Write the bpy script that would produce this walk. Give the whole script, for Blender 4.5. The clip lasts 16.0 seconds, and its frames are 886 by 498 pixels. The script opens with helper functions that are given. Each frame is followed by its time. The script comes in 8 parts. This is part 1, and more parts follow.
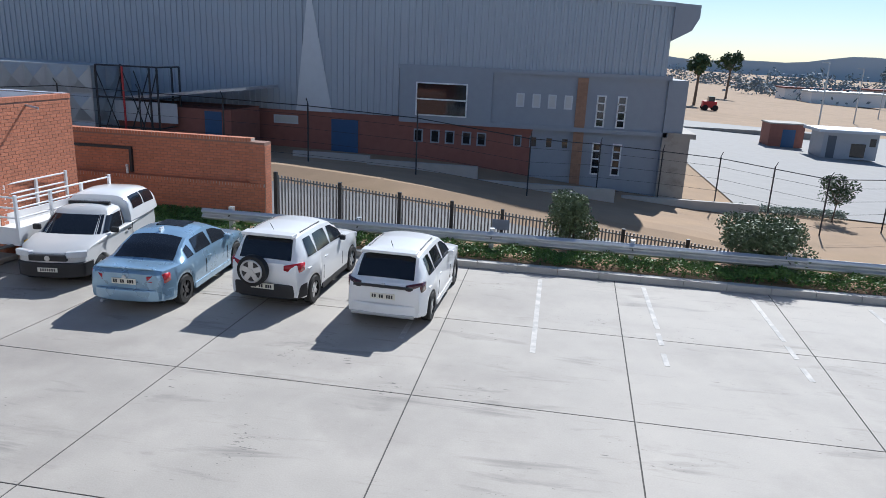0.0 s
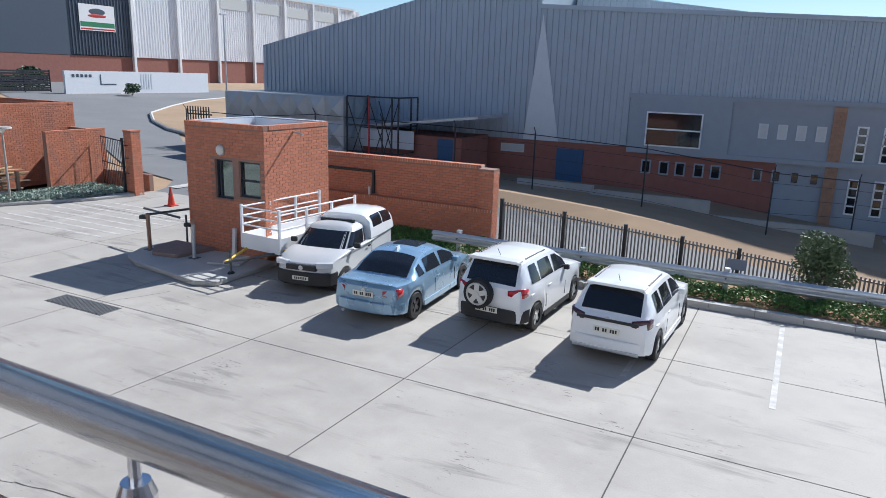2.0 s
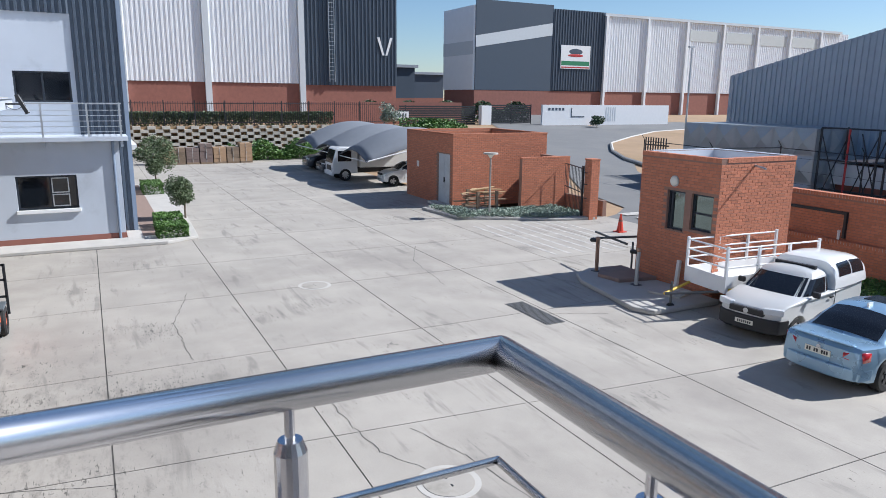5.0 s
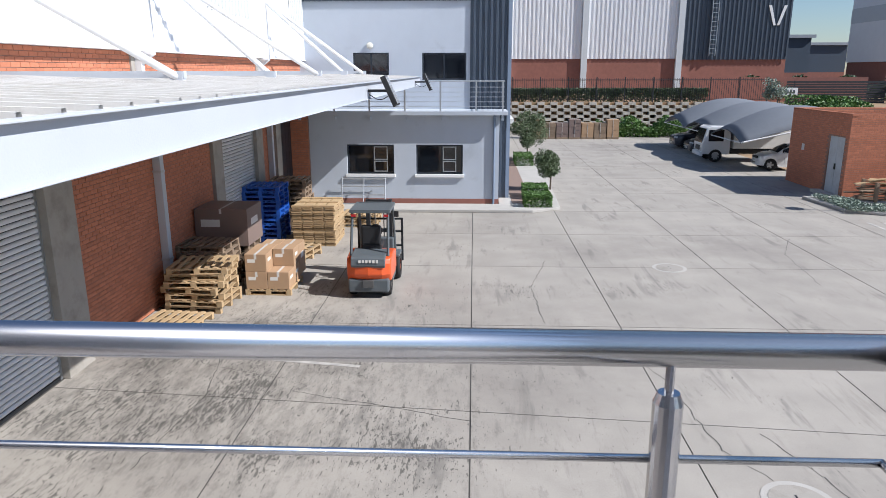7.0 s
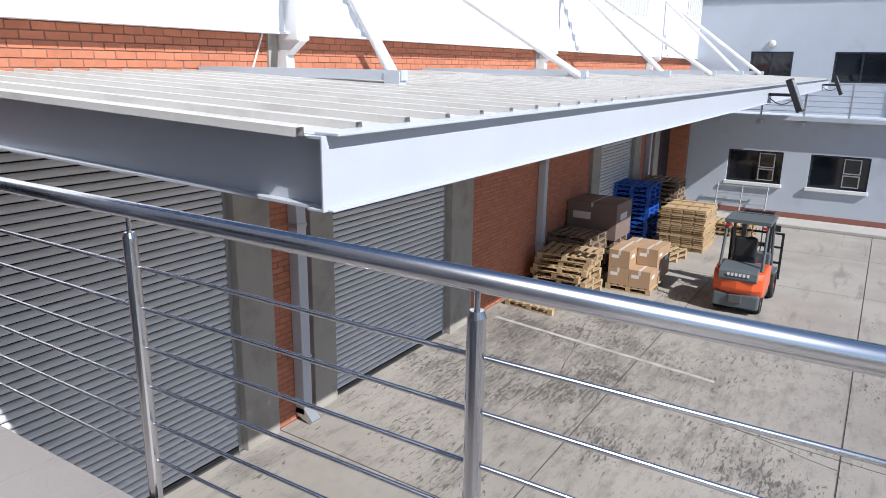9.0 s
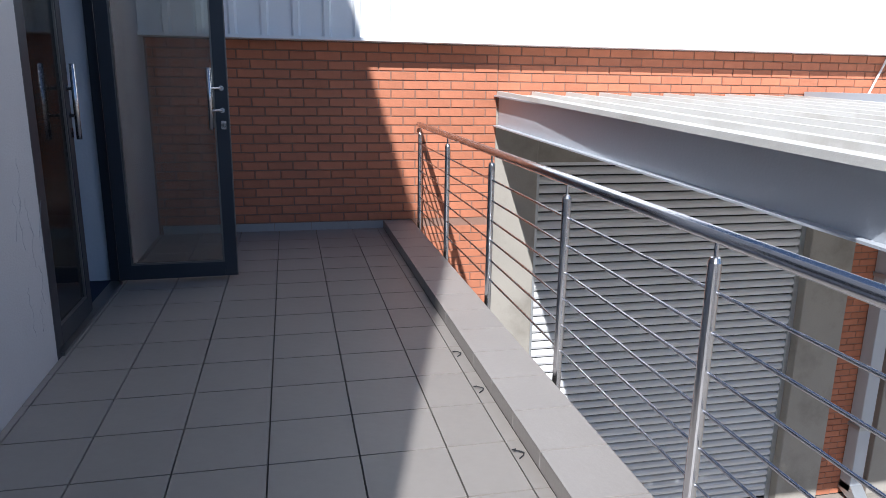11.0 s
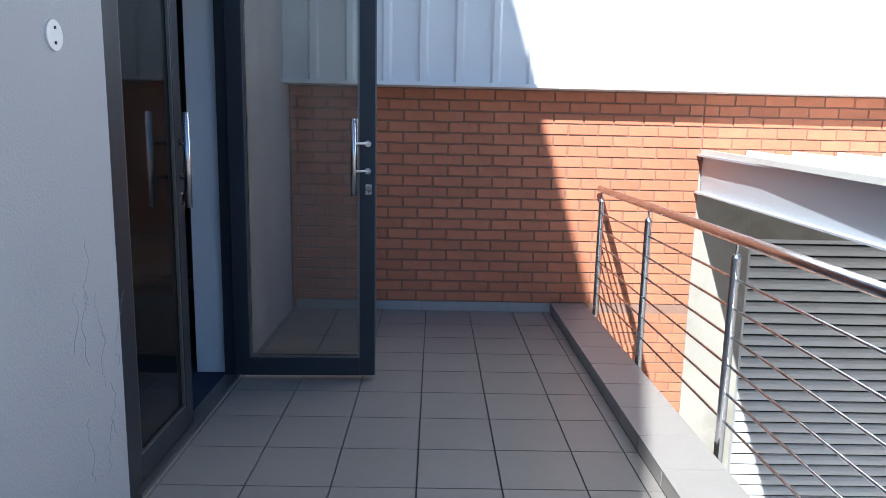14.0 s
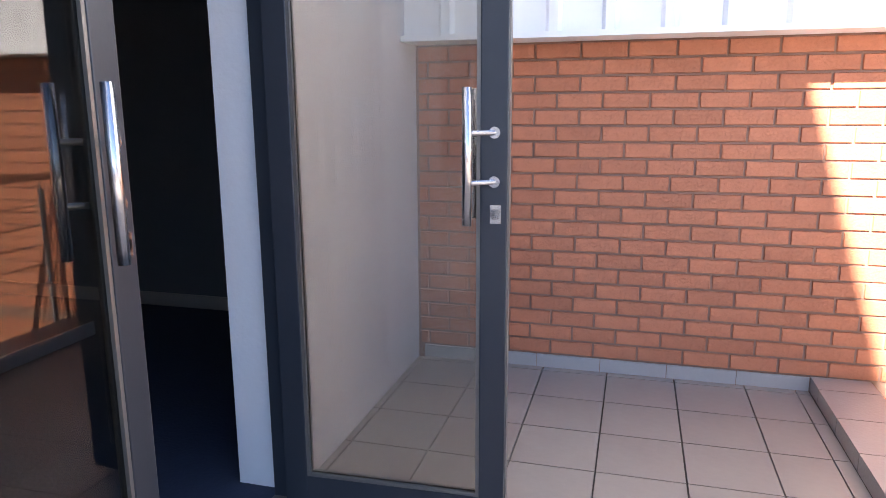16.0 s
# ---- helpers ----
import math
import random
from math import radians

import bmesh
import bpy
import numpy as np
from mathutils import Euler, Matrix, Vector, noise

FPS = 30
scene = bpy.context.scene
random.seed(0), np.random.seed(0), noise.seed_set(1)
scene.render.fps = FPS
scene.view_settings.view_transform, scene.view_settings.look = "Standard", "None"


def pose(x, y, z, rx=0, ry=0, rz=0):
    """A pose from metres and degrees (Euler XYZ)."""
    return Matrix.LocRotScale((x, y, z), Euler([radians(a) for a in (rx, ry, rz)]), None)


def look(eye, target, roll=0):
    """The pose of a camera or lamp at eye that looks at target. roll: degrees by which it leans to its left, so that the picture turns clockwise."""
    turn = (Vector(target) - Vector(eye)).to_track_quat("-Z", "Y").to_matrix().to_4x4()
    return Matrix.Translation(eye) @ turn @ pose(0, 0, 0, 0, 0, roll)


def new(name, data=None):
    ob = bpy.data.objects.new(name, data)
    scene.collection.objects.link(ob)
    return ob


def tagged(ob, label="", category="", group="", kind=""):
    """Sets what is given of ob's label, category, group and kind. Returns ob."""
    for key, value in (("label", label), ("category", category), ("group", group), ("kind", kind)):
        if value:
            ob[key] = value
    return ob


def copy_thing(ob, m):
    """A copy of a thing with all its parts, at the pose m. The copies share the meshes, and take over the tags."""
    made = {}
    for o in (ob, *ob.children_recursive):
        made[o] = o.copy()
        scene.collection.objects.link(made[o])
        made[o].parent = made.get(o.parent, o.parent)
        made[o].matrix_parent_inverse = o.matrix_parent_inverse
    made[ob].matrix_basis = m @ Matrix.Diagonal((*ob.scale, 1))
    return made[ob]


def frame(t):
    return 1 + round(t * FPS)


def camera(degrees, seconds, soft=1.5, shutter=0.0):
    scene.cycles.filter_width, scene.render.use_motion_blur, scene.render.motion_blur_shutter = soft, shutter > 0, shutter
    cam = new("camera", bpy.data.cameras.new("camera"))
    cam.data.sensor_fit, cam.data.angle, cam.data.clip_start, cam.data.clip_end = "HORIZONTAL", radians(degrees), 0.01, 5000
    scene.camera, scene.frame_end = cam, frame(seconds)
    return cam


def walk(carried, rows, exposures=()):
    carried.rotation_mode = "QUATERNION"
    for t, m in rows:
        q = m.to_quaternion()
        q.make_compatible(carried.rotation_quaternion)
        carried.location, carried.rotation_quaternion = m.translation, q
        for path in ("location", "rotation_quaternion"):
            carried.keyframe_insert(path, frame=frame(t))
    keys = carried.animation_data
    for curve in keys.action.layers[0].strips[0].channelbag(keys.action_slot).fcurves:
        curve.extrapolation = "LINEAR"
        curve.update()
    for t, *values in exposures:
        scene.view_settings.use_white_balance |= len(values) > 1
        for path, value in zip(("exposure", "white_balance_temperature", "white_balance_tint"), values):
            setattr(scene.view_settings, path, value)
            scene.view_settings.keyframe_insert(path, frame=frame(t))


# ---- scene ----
cam = camera(65.1, 16.0, soft=0.85)

PATH = [
    (0, (1.108, 7.15, 1.365), (0.811, 9.053, 0.821), 2.6),
    (0.5, (1.04, 7.155, 1.365), (0.55, 9.014, 0.814), 2.8),
    (1, (0.973, 7.14, 1.355), (0.353, 8.96, 0.802), 2.2),
    (1.5, (0.934, 7.118, 1.347), (0.191, 8.901, 0.829), 1.9),
    (2, (0.855, 7.112, 1.359), (-0.025, 8.84, 0.871), 1.8),
    (2.5, (0.803, 7.102, 1.35), (-0.232, 8.746, 0.875), 1.6),
    (3, (0.766, 7.083, 1.347), (-0.4, 8.639, 0.879), 1.9),
    (3.5, (0.749, 7.055, 1.348), (-0.581, 8.466, 0.859), 1.8),
    (3.7, (0.729, 7.055, 1.339), (-0.673, 8.398, 0.86), 1.4),
    (5.8, (0.83, 7.031, 1.362), (-1.034, 7.591, 0.901), 1.3),
    (6, (0.84, 7.028, 1.36), (-1.045, 7.497, 0.885), 1.4),
    (6.5, (0.847, 7.01, 1.356), (-1.086, 7.219, 0.888), 0.4),
    (7, (0.882, 6.962, 1.369), (-1.053, 6.877, 0.872), -0.1),
    (7.5, (0.929, 6.901, 1.384), (-0.982, 6.568, 0.893), 0.7),
    (8, (1.027, 6.901, 1.422), (-0.835, 6.346, 0.948), 0.9),
    (8.5, (1.079, 6.835, 1.416), (-0.701, 6.071, 0.918), 1.1),
    (9, (1.184, 6.801, 1.433), (-0.453, 5.774, 0.919), 0.9),
    (9.5, (1.218, 6.78, 1.438), (-0.194, 5.459, 0.927), 1.3),
    (10, (1.207, 6.757, 1.436), (0.103, 5.18, 0.895), 0.7),
    (10.2, (1.205, 6.755, 1.438), (0.255, 5.08, 0.9), 0.8),
    (12.3, (1.371, 6.687, 1.45), (1.312, 4.709, 1.158), 0.6),
    (12.5, (1.395, 6.605, 1.444), (1.268, 4.622, 1.211), 0.1),
    (13, (1.383, 6.355, 1.407), (1.278, 4.38, 1.112), -0.8),
    (13.5, (1.301, 5.972, 1.513), (1.3, 4.002, 1.167), 0.1),
    (14, (1.299, 5.511, 1.443), (1.271, 3.54, 1.108), 1.2),
    (14.5, (1.216, 5.078, 1.455), (1.206, 3.099, 1.167), -0.5),
    (15, (1.144, 4.626, 1.471), (1.388, 2.669, 1.143), 1.4),
    (15.5, (1.221, 4.169, 1.462), (1.49, 2.219, 1.107), 1.9),
    (16, (1.25, 3.747, 1.439), (1.775, 1.858, 1.041), -0.3),
]
EXPOSURES = [(0, 0.36, 5800, 9), (1.5, 0.49, 5800, 9), (4, 0.53, 5820, 9), (6.5, 0.43, 6030, 11), (8.5, 0.27, 6010, 11), (10.2, 0.28, 6000, 10), (12.5, 1.03, 5800, 8), (14.5, 1.21, 5800, 3), (15.0, 1.42, 5930, 4), (15.5, 1.85, 6250, 6), (16, 2.83, 7150, 16)]
walk(cam, [(t, look(*p)) for t, *p in PATH], EXPOSURES)

# ---------------------------------------------------------------- light
SUN_AZ, SUN_EL = radians(16.0), radians(41.0)   # from north (+y) towards east (+x)
world = bpy.data.worlds.new("sky")
scene.world = world
world.use_nodes = True
wn = world.node_tree.nodes
sky = wn.new("ShaderNodeTexSky")
sky.sky_type = "NISHITA"
sky.sun_disc = False
sky.sun_elevation, sky.sun_rotation = SUN_EL, SUN_AZ
sky.air_density, sky.dust_density = 1.0, 0.25
sky.ozone_density = 4.0
wn["Background"].inputs["Strength"].default_value = 0.077
world.node_tree.links.new(sky.outputs[0], wn["Background"].inputs["Color"])
sun_data = bpy.data.lights.new("sun", "SUN")
sun_data.energy, sun_data.angle, sun_data.color = 5.0, radians(0.53), (1.0, 0.955, 0.89)
sun = new("sun", sun_data)
sun_dir = Vector((math.sin(SUN_AZ) * math.cos(SUN_EL), math.cos(SUN_AZ) * math.cos(SUN_EL), math.sin(SUN_EL)))
sun.matrix_world = look(sun_dir * 60, (0, 0, 0))


# ---------------------------------------------------------------- materials
def mat(name, col, rough=0.6, metal=0.0, var=0.12, scale=3.0, bump=0.15, bscale=60.0, rnd=0.0, stain=None, stain_scale=0.5, stain_lo=0.5, stain_hi=0.75, coat=0.0, spec=0.5, stretch=(1, 1, 1)):
    """A procedural surface: base colour with two scales of variation, fine relief, optional stains and per-piece shade."""
    m = bpy.data.materials.new(name)
    m.use_nodes = True
    nt = m.node_tree
    n, l = nt.nodes, nt.links
    b = n["Principled BSDF"]
    b.inputs["Metallic"].default_value = metal
    b.inputs["Specular IOR Level"].default_value = spec
    b.inputs["Coat Weight"].default_value = coat
    tc = n.new("ShaderNodeTexCoord")
    mp = n.new("ShaderNodeMapping")
    mp.inputs["Scale"].default_value = stretch
    l.new(tc.outputs["Object"], mp.inputs["Vector"])
    big = n.new("ShaderNodeTexNoise")
    big.inputs["Scale"].default_value = scale
    big.inputs["Detail"].default_value = 6
    l.new(mp.outputs[0], big.inputs["Vector"])
    fine = n.new("ShaderNodeTexNoise")
    fine.inputs["Scale"].default_value = bscale
    fine.inputs["Detail"].default_value = 4
    l.new(mp.outputs[0], fine.inputs["Vector"])
    val = n.new("ShaderNodeMath")
    val.operation = "MULTIPLY_ADD"
    l.new(big.outputs["Fac"], val.inputs[0])
    val.inputs[1].default_value = var * 2.4
    val.inputs[2].default_value = 1 - var * 1.2
    val2 = n.new("ShaderNodeMath")
    val2.operation = "MULTIPLY_ADD"
    l.new(fine.outputs["Fac"], val2.inputs[0])
    val2.inputs[1].default_value = var * 0.9
    l.new(val.outputs[0], val2.inputs[2])
    last = val2
    if rnd:
        oi = n.new("ShaderNodeObjectInfo")
        ge = n.new("ShaderNodeNewGeometry")
        ad = n.new("ShaderNodeMath")
        ad.operation = "ADD"
        l.new(oi.outputs["Random"], ad.inputs[0])
        l.new(ge.outputs["Random Per Island"], ad.inputs[1])
        fr = n.new("ShaderNodeMath")
        fr.operation = "FRACT"
        l.new(ad.outputs[0], fr.inputs[0])
        rr = n.new("ShaderNodeMath")
        rr.operation = "MULTIPLY_ADD"
        l.new(fr.outputs[0], rr.inputs[0])
        rr.inputs[1].default_value = rnd
        l.new(last.outputs[0], rr.inputs[2])
        sb = n.new("ShaderNodeMath")
        sb.operation = "SUBTRACT"
        l.new(rr.outputs[0], sb.inputs[0])
        sb.inputs[1].default_value = rnd / 2
        last = sb
    hsv = n.new("ShaderNodeHueSaturation")
    hsv.inputs["Color"].default_value = (*col, 1)
    l.new(last.outputs[0], hsv.inputs["Value"])
    out = hsv.outputs[0]
    if stain:
        sn = n.new("ShaderNodeTexNoise")
        sn.inputs["Scale"].default_value = stain_scale
        sn.inputs["Detail"].default_value = 8
        sn.inputs["Roughness"].default_value = 0.65
        l.new(mp.outputs[0], sn.inputs["Vector"])
        rp = n.new("ShaderNodeMapRange")
        rp.inputs["From Min"].default_value, rp.inputs["From Max"].default_value = stain_lo, stain_hi
        l.new(sn.outputs["Fac"], rp.inputs["Value"])
        mx = n.new("ShaderNodeMix")
        mx.data_type = "RGBA"
        l.new(rp.outputs[0], mx.inputs["Factor"])
        l.new(out, mx.inputs[6])
        mx.inputs[7].default_value = (*stain, 1)
        out = mx.outputs[2]
    l.new(out, b.inputs["Base Color"])
    ro = n.new("ShaderNodeMath")
    ro.operation = "MULTIPLY_ADD"
    l.new(big.outputs["Fac"], ro.inputs[0])
    ro.inputs[1].default_value = 0.2 * rough
    ro.inputs[2].default_value = rough * 0.9
    l.new(ro.outputs[0], b.inputs["Roughness"])
    if bump:
        bp = n.new("ShaderNodeBump")
        bp.inputs["Strength"].default_value = bump
        bp.inputs["Distance"].default_value = 0.01
        l.new(fine.outputs["Fac"], bp.inputs["Height"])
        l.new(bp.outputs[0], b.inputs["Normal"])
    return m


def glass(name, col=(0.8, 0.85, 0.85), rough=0.02, clear=1.0):
    m = bpy.data.materials.new(name)
    m.use_nodes = True
    b = m.node_tree.nodes["Principled BSDF"]
    b.inputs["Base Color"].default_value = (*col, 1)
    b.inputs["Roughness"].default_value = rough
    b.inputs["Transmission Weight"].default_value = clear
    b.inputs["IOR"].default_value = 1.45
    return m


M = {}

def dirty_concrete():
    """Yard concrete: grain, broad weathering, tyre grime and oil spatter that is thickest by the docks."""
    m = mat("yard_concrete_worn", (0.335, 0.308, 0.272), 0.75, var=0.22, scale=0.9, bump=0.16, bscale=38, rnd=0.07, stain=(0.235, 0.212, 0.19), stain_scale=0.22, stain_lo=0.48, stain_hi=0.78)
    nt = m.node_tree
    n, l = nt.nodes, nt.links
    b = n["Principled BSDF"]
    base = b.inputs["Base Color"].links[0].from_socket
    tc = n.new("ShaderNodeTexCoord")
    # distance from the working area in front of the shutters
    near = n.new("ShaderNodeVectorMath")
    near.operation = "DISTANCE"
    near.inputs[1].default_value = (-10.0, 2.6, 0)
    l.new(tc.outputs["Object"], near.inputs[0])
    dens = n.new("ShaderNodeMapRange")
    dens.inputs["From Min"].default_value, dens.inputs["From Max"].default_value = 1.2, 8.0
    dens.inputs["To Min"].default_value, dens.inputs["To Max"].default_value = 0.14, 0.0
    l.new(near.outputs["Value"], dens.inputs["Value"])
    prev = base
    for (sc, lo, hi, col, stretch, use, rough) in ((2.6, 0.60, 0.82, (0.115, 0.106, 0.095), (0.6, 1.5, 1), 1.25, 0.80), (11.0, 0.70, 0.80, (0.11, 0.10, 0.09), (0.6, 1.5, 1), 0.55, 0.7), (1.1, 0.57, 0.74, (0.215, 0.195, 0.172), (0.22, 1.7, 1), 0.0, 0.78)):
        mp = n.new("ShaderNodeMapping")
        mp.inputs["Scale"].default_value = stretch
        l.new(tc.outputs["Object"], mp.inputs["Vector"])
        ns = n.new("ShaderNodeTexNoise")
        ns.inputs["Scale"].default_value = sc
        ns.inputs["Detail"].default_value = 9
        ns.inputs["Roughness"].default_value = rough
        l.new(mp.outputs[0], ns.inputs["Vector"])
        ad = n.new("ShaderNodeMath")
        ad.operation = "MULTIPLY_ADD"
        l.new(dens.outputs[0], ad.inputs[0])
        ad.inputs[1].default_value = use
        l.new(ns.outputs["Fac"], ad.inputs[2])
        mr = n.new("ShaderNodeMapRange")
        mr.inputs["From Min"].default_value, mr.inputs["From Max"].default_value = lo, hi
        mr.inputs["To Max"].default_value = 0.8
        l.new(ad.outputs[0], mr.inputs["Value"])
        mx = n.new("ShaderNodeMix")
        mx.data_type = "RGBA"
        l.new(mr.outputs[0], mx.inputs["Factor"])
        l.new(prev, mx.inputs[6])
        mx.inputs[7].default_value = (*col, 1)
        prev = mx.outputs[2]
    # crisp flakes of rubber and oil that lie in drifts, and sparse specks everywhere
    drift = n.new("ShaderNodeTexNoise")
    drift.inputs["Scale"].default_value = 0.55
    drift.inputs["Detail"].default_value = 5
    l.new(tc.outputs["Object"], drift.inputs["Vector"])
    for (sc, lo, hi, col, stretch, use, amount) in ((9.0, 0.715, 0.745, (0.075, 0.07, 0.062), (0.5, 1.9, 1), 1.1, 0.75), (17.0, 0.72, 0.755, (0.07, 0.065, 0.058), (0.6, 1.6, 1), 1.0, 0.75), (1.6, 0.60, 0.72, (0.16, 0.15, 0.135), (0.25, 1.6, 1), 0.3, 0.55)):
        mp = n.new("ShaderNodeMapping")
        mp.inputs["Scale"].default_value = stretch
        l.new(tc.outputs["Object"], mp.inputs["Vector"])
        ns = n.new("ShaderNodeTexNoise")
        ns.inputs["Scale"].default_value = sc
        ns.inputs["Detail"].default_value = 6
        ns.inputs["Roughness"].default_value = 0.6
        ns.inputs["Distortion"].default_value = 0.6
        l.new(mp.outputs[0], ns.inputs["Vector"])
        dr_ = n.new("ShaderNodeMath")
        dr_.operation = "MULTIPLY_ADD"
        l.new(drift.outputs["Fac"], dr_.inputs[0])
        dr_.inputs[1].default_value = 0.55
        dr_.inputs[2].default_value = -0.27
        ad = n.new("ShaderNodeMath")
        ad.operation = "MULTIPLY_ADD"
        l.new(dens.outputs[0], ad.inputs[0])
        ad.inputs[1].default_value = use
        l.new(dr_.outputs[0], ad.inputs[2])
        su = n.new("ShaderNodeMath")
        su.operation = "ADD"
        l.new(ad.outputs[0], su.inputs[0])
        l.new(ns.outputs["Fac"], su.inputs[1])
        mr = n.new("ShaderNodeMapRange")
        mr.inputs["From Min"].default_value, mr.inputs["From Max"].default_value = lo, hi
        mr.inputs["To Max"].default_value = amount
        l.new(su.outputs[0], mr.inputs["Value"])
        mx = n.new("ShaderNodeMix")
        mx.data_type = "RGBA"
        l.new(mr.outputs[0], mx.inputs["Factor"])
        l.new(prev, mx.inputs[6])
        mx.inputs[7].default_value = (*col, 1)
        prev = mx.outputs[2]
    l.new(prev, b.inputs["Base Color"])
    return m


M["concrete"] = dirty_concrete()
M["joint"] = mat("joint_filler", (0.07, 0.065, 0.06), 0.9)
M["oil"] = mat("oily_concrete", (0.16, 0.145, 0.125), 0.6, var=0.3, scale=2.5)
M["line"] = mat("worn_white_paint", (0.49, 0.465, 0.43), 0.75, var=0.14, scale=5, stain=(0.37, 0.355, 0.335), stain_scale=4, stain_lo=0.40, stain_hi=0.58)
M["tile"] = mat("balcony_tile", (0.255, 0.232, 0.214), 0.45, var=0.10, scale=4, bump=0.06, bscale=30, rnd=0.06, stain=(0.20, 0.17, 0.15), stain_scale=2.2, stain_lo=0.55, stain_hi=0.85)
M["grout"] = mat("grout", (0.10, 0.09, 0.08), 0.9)
M["kerb_tile"] = mat("kerb_tile", (0.31, 0.285, 0.27), 0.45, var=0.08, rnd=0.05)
M["skirt"] = mat("skirting_tile", (0.34, 0.33, 0.33), 0.5, var=0.08, rnd=0.05)
M["brick"] = mat("face_brick", (0.45, 0.168, 0.093), 0.8, var=0.18, scale=9, bump=0.35, bscale=70, rnd=0.22)
M["mortar"] = mat("mortar", (0.26, 0.155, 0.118), 0.95, var=0.15, scale=10, bump=0.3)
M["pale_mortar"] = mat("pale_mortar", (0.50, 0.43, 0.37), 0.9, var=0.12, scale=5)
# duller than the face brick: the grey warehouse's shade and haze put in
M["brickfar"] = mat("brick_plain_dimmed", (0.25, 0.105, 0.08), 0.85, var=0.2, scale=2.5, rnd=0.1)
M["white_clad"] = mat("white_cladding", (0.83, 0.84, 0.86), 0.4, var=0.04, scale=1.2, bump=0.03)
M["poly"] = mat("translucent_sheet", (0.55, 0.56, 0.54), 0.35, var=0.08)
M["grey_clad"] = mat("grey_cladding", (0.37, 0.42, 0.47), 0.45, var=0.05, scale=0.6, bump=0.03)
M["pale_clad"] = mat("pale_cladding", (0.58, 0.61, 0.63), 0.45, var=0.05)
M["dark_clad"] = mat("charcoal_cladding", (0.065, 0.085, 0.115), 0.45, var=0.06)
M["blue_wall"] = mat("blue_grey_plaster", (0.47, 0.51, 0.57), 0.8, var=0.07, scale=1.2, bump=0.2, bscale=90, stain=(0.36, 0.39, 0.43), stain_scale=0.8, stain_lo=0.6, stain_hi=0.85)
M["grey_wall"] = mat("warm_grey_plaster", (0.41, 0.415, 0.44), 0.85, var=0.08, scale=1.5, bump=0.25, bscale=110, stain=(0.28, 0.285, 0.30), stain_scale=1.6, stain_lo=0.62, stain_hi=0.8)
# shade of the wall groove; also plain colour of sign, flashing and pipe
M["band"] = mat("slate_blue_and_groove_shade", (0.20, 0.25, 0.33), 0.8, var=0.08, bump=0.2)
M["dim_wall"] = mat("slate_plaster", (0.30, 0.33, 0.37), 0.8, var=0.07)
M["conc_col"] = mat("off_shutter_concrete", (0.34, 0.315, 0.28), 0.8, var=0.12, scale=2, bump=0.25, stain=(0.22, 0.20, 0.17), stain_scale=1.5)
M["white"] = mat("white_paint", (0.78, 0.78, 0.78), 0.45, var=0.04)
M["reveal"] = mat("white_reveal", (0.74, 0.76, 0.80), 0.7, var=0.04)
M["canopy_white"] = mat("white_painted_steel", (0.50, 0.53, 0.58), 0.4, var=0.05, scale=1.5, stain=(0.55, 0.54, 0.52), stain_scale=3, stain_lo=0.68, stain_hi=0.85)
M["canopy_roof"] = mat("weathered_roof_sheet", (0.60, 0.585, 0.56), 0.5, var=0.08, scale=1.4, stain=(0.45, 0.42, 0.38), stain_scale=1.3)
M["steel"] = mat("brushed_stainless", (0.60, 0.60, 0.62), 0.23, 1.0, var=0.02, scale=5, bump=0)
M["galv"] = mat("galvanised_steel", (0.48, 0.50, 0.52), 0.42, 0.75, var=0.12, scale=5)
M["shutter"] = mat("roller_slat", (0.68, 0.68, 0.69), 0.45, 0.0, var=0.06, rnd=0.05)
M["alu"] = mat("dark_aluminium", (0.030, 0.037, 0.05), 0.4, 0.3, var=0.06, bump=0.03)
M["alu_edge"] = mat("grey_aluminium", (0.17, 0.165, 0.16), 0.35, 0.6, var=0.06)
M["black"] = mat("black_plastic", (0.018, 0.018, 0.02), 0.55, var=0.1)
M["black_steel"] = mat("black_painted_steel", (0.03, 0.032, 0.036), 0.5, 0.2, var=0.1)
M["fence_grey"] = mat("grey_palisade", (0.10, 0.105, 0.115), 0.45, 0.3, var=0.1)
M["rubber"] = mat("tyre_rubber", (0.02, 0.02, 0.02), 0.85, var=0.1, bump=0.2)
M["glass"] = glass("tinted_door_glass", (0.56, 0.54, 0.49), clear=0.93)
M["dark_door_glass"] = glass("dark_door_glass", (0.36, 0.36, 0.35))
M["hut_glass"] = mat("reflective_hut_glass", (0.20, 0.25, 0.245), 0.07, 0.9, var=0.10, scale=1.2, bump=0)
M["dark_glass"] = mat("dark_window_glass", (0.010, 0.013, 0.018), 0.06, var=0.02, bump=0, spec=0.8)
M["car_glass"] = mat("tinted_car_glass", (0.012, 0.014, 0.018), 0.08, var=0.02, bump=0, spec=0.6)
M["car_white"] = mat("white_car_paint", (0.80, 0.80, 0.79), 0.3, var=0.02, bump=0, coat=0.8)
M["car_blue"] = mat("pale_blue_car_paint", (0.26, 0.40, 0.53), 0.28, 0.45, var=0.03, bump=0, coat=0.9)
M["car_silver"] = mat("dusty_silver_paint", (0.56, 0.56, 0.55), 0.4, 0.15, var=0.07, scale=2, bump=0, coat=0.4)
M["car_dark"] = mat("dark_car_paint", (0.03, 0.035, 0.05), 0.3, 0.3, var=0.03, bump=0, coat=0.9)
M["red_lamp"] = mat("red_lamp_lens", (0.42, 0.012, 0.016), 0.2, var=0.03, bump=0, coat=0.6)
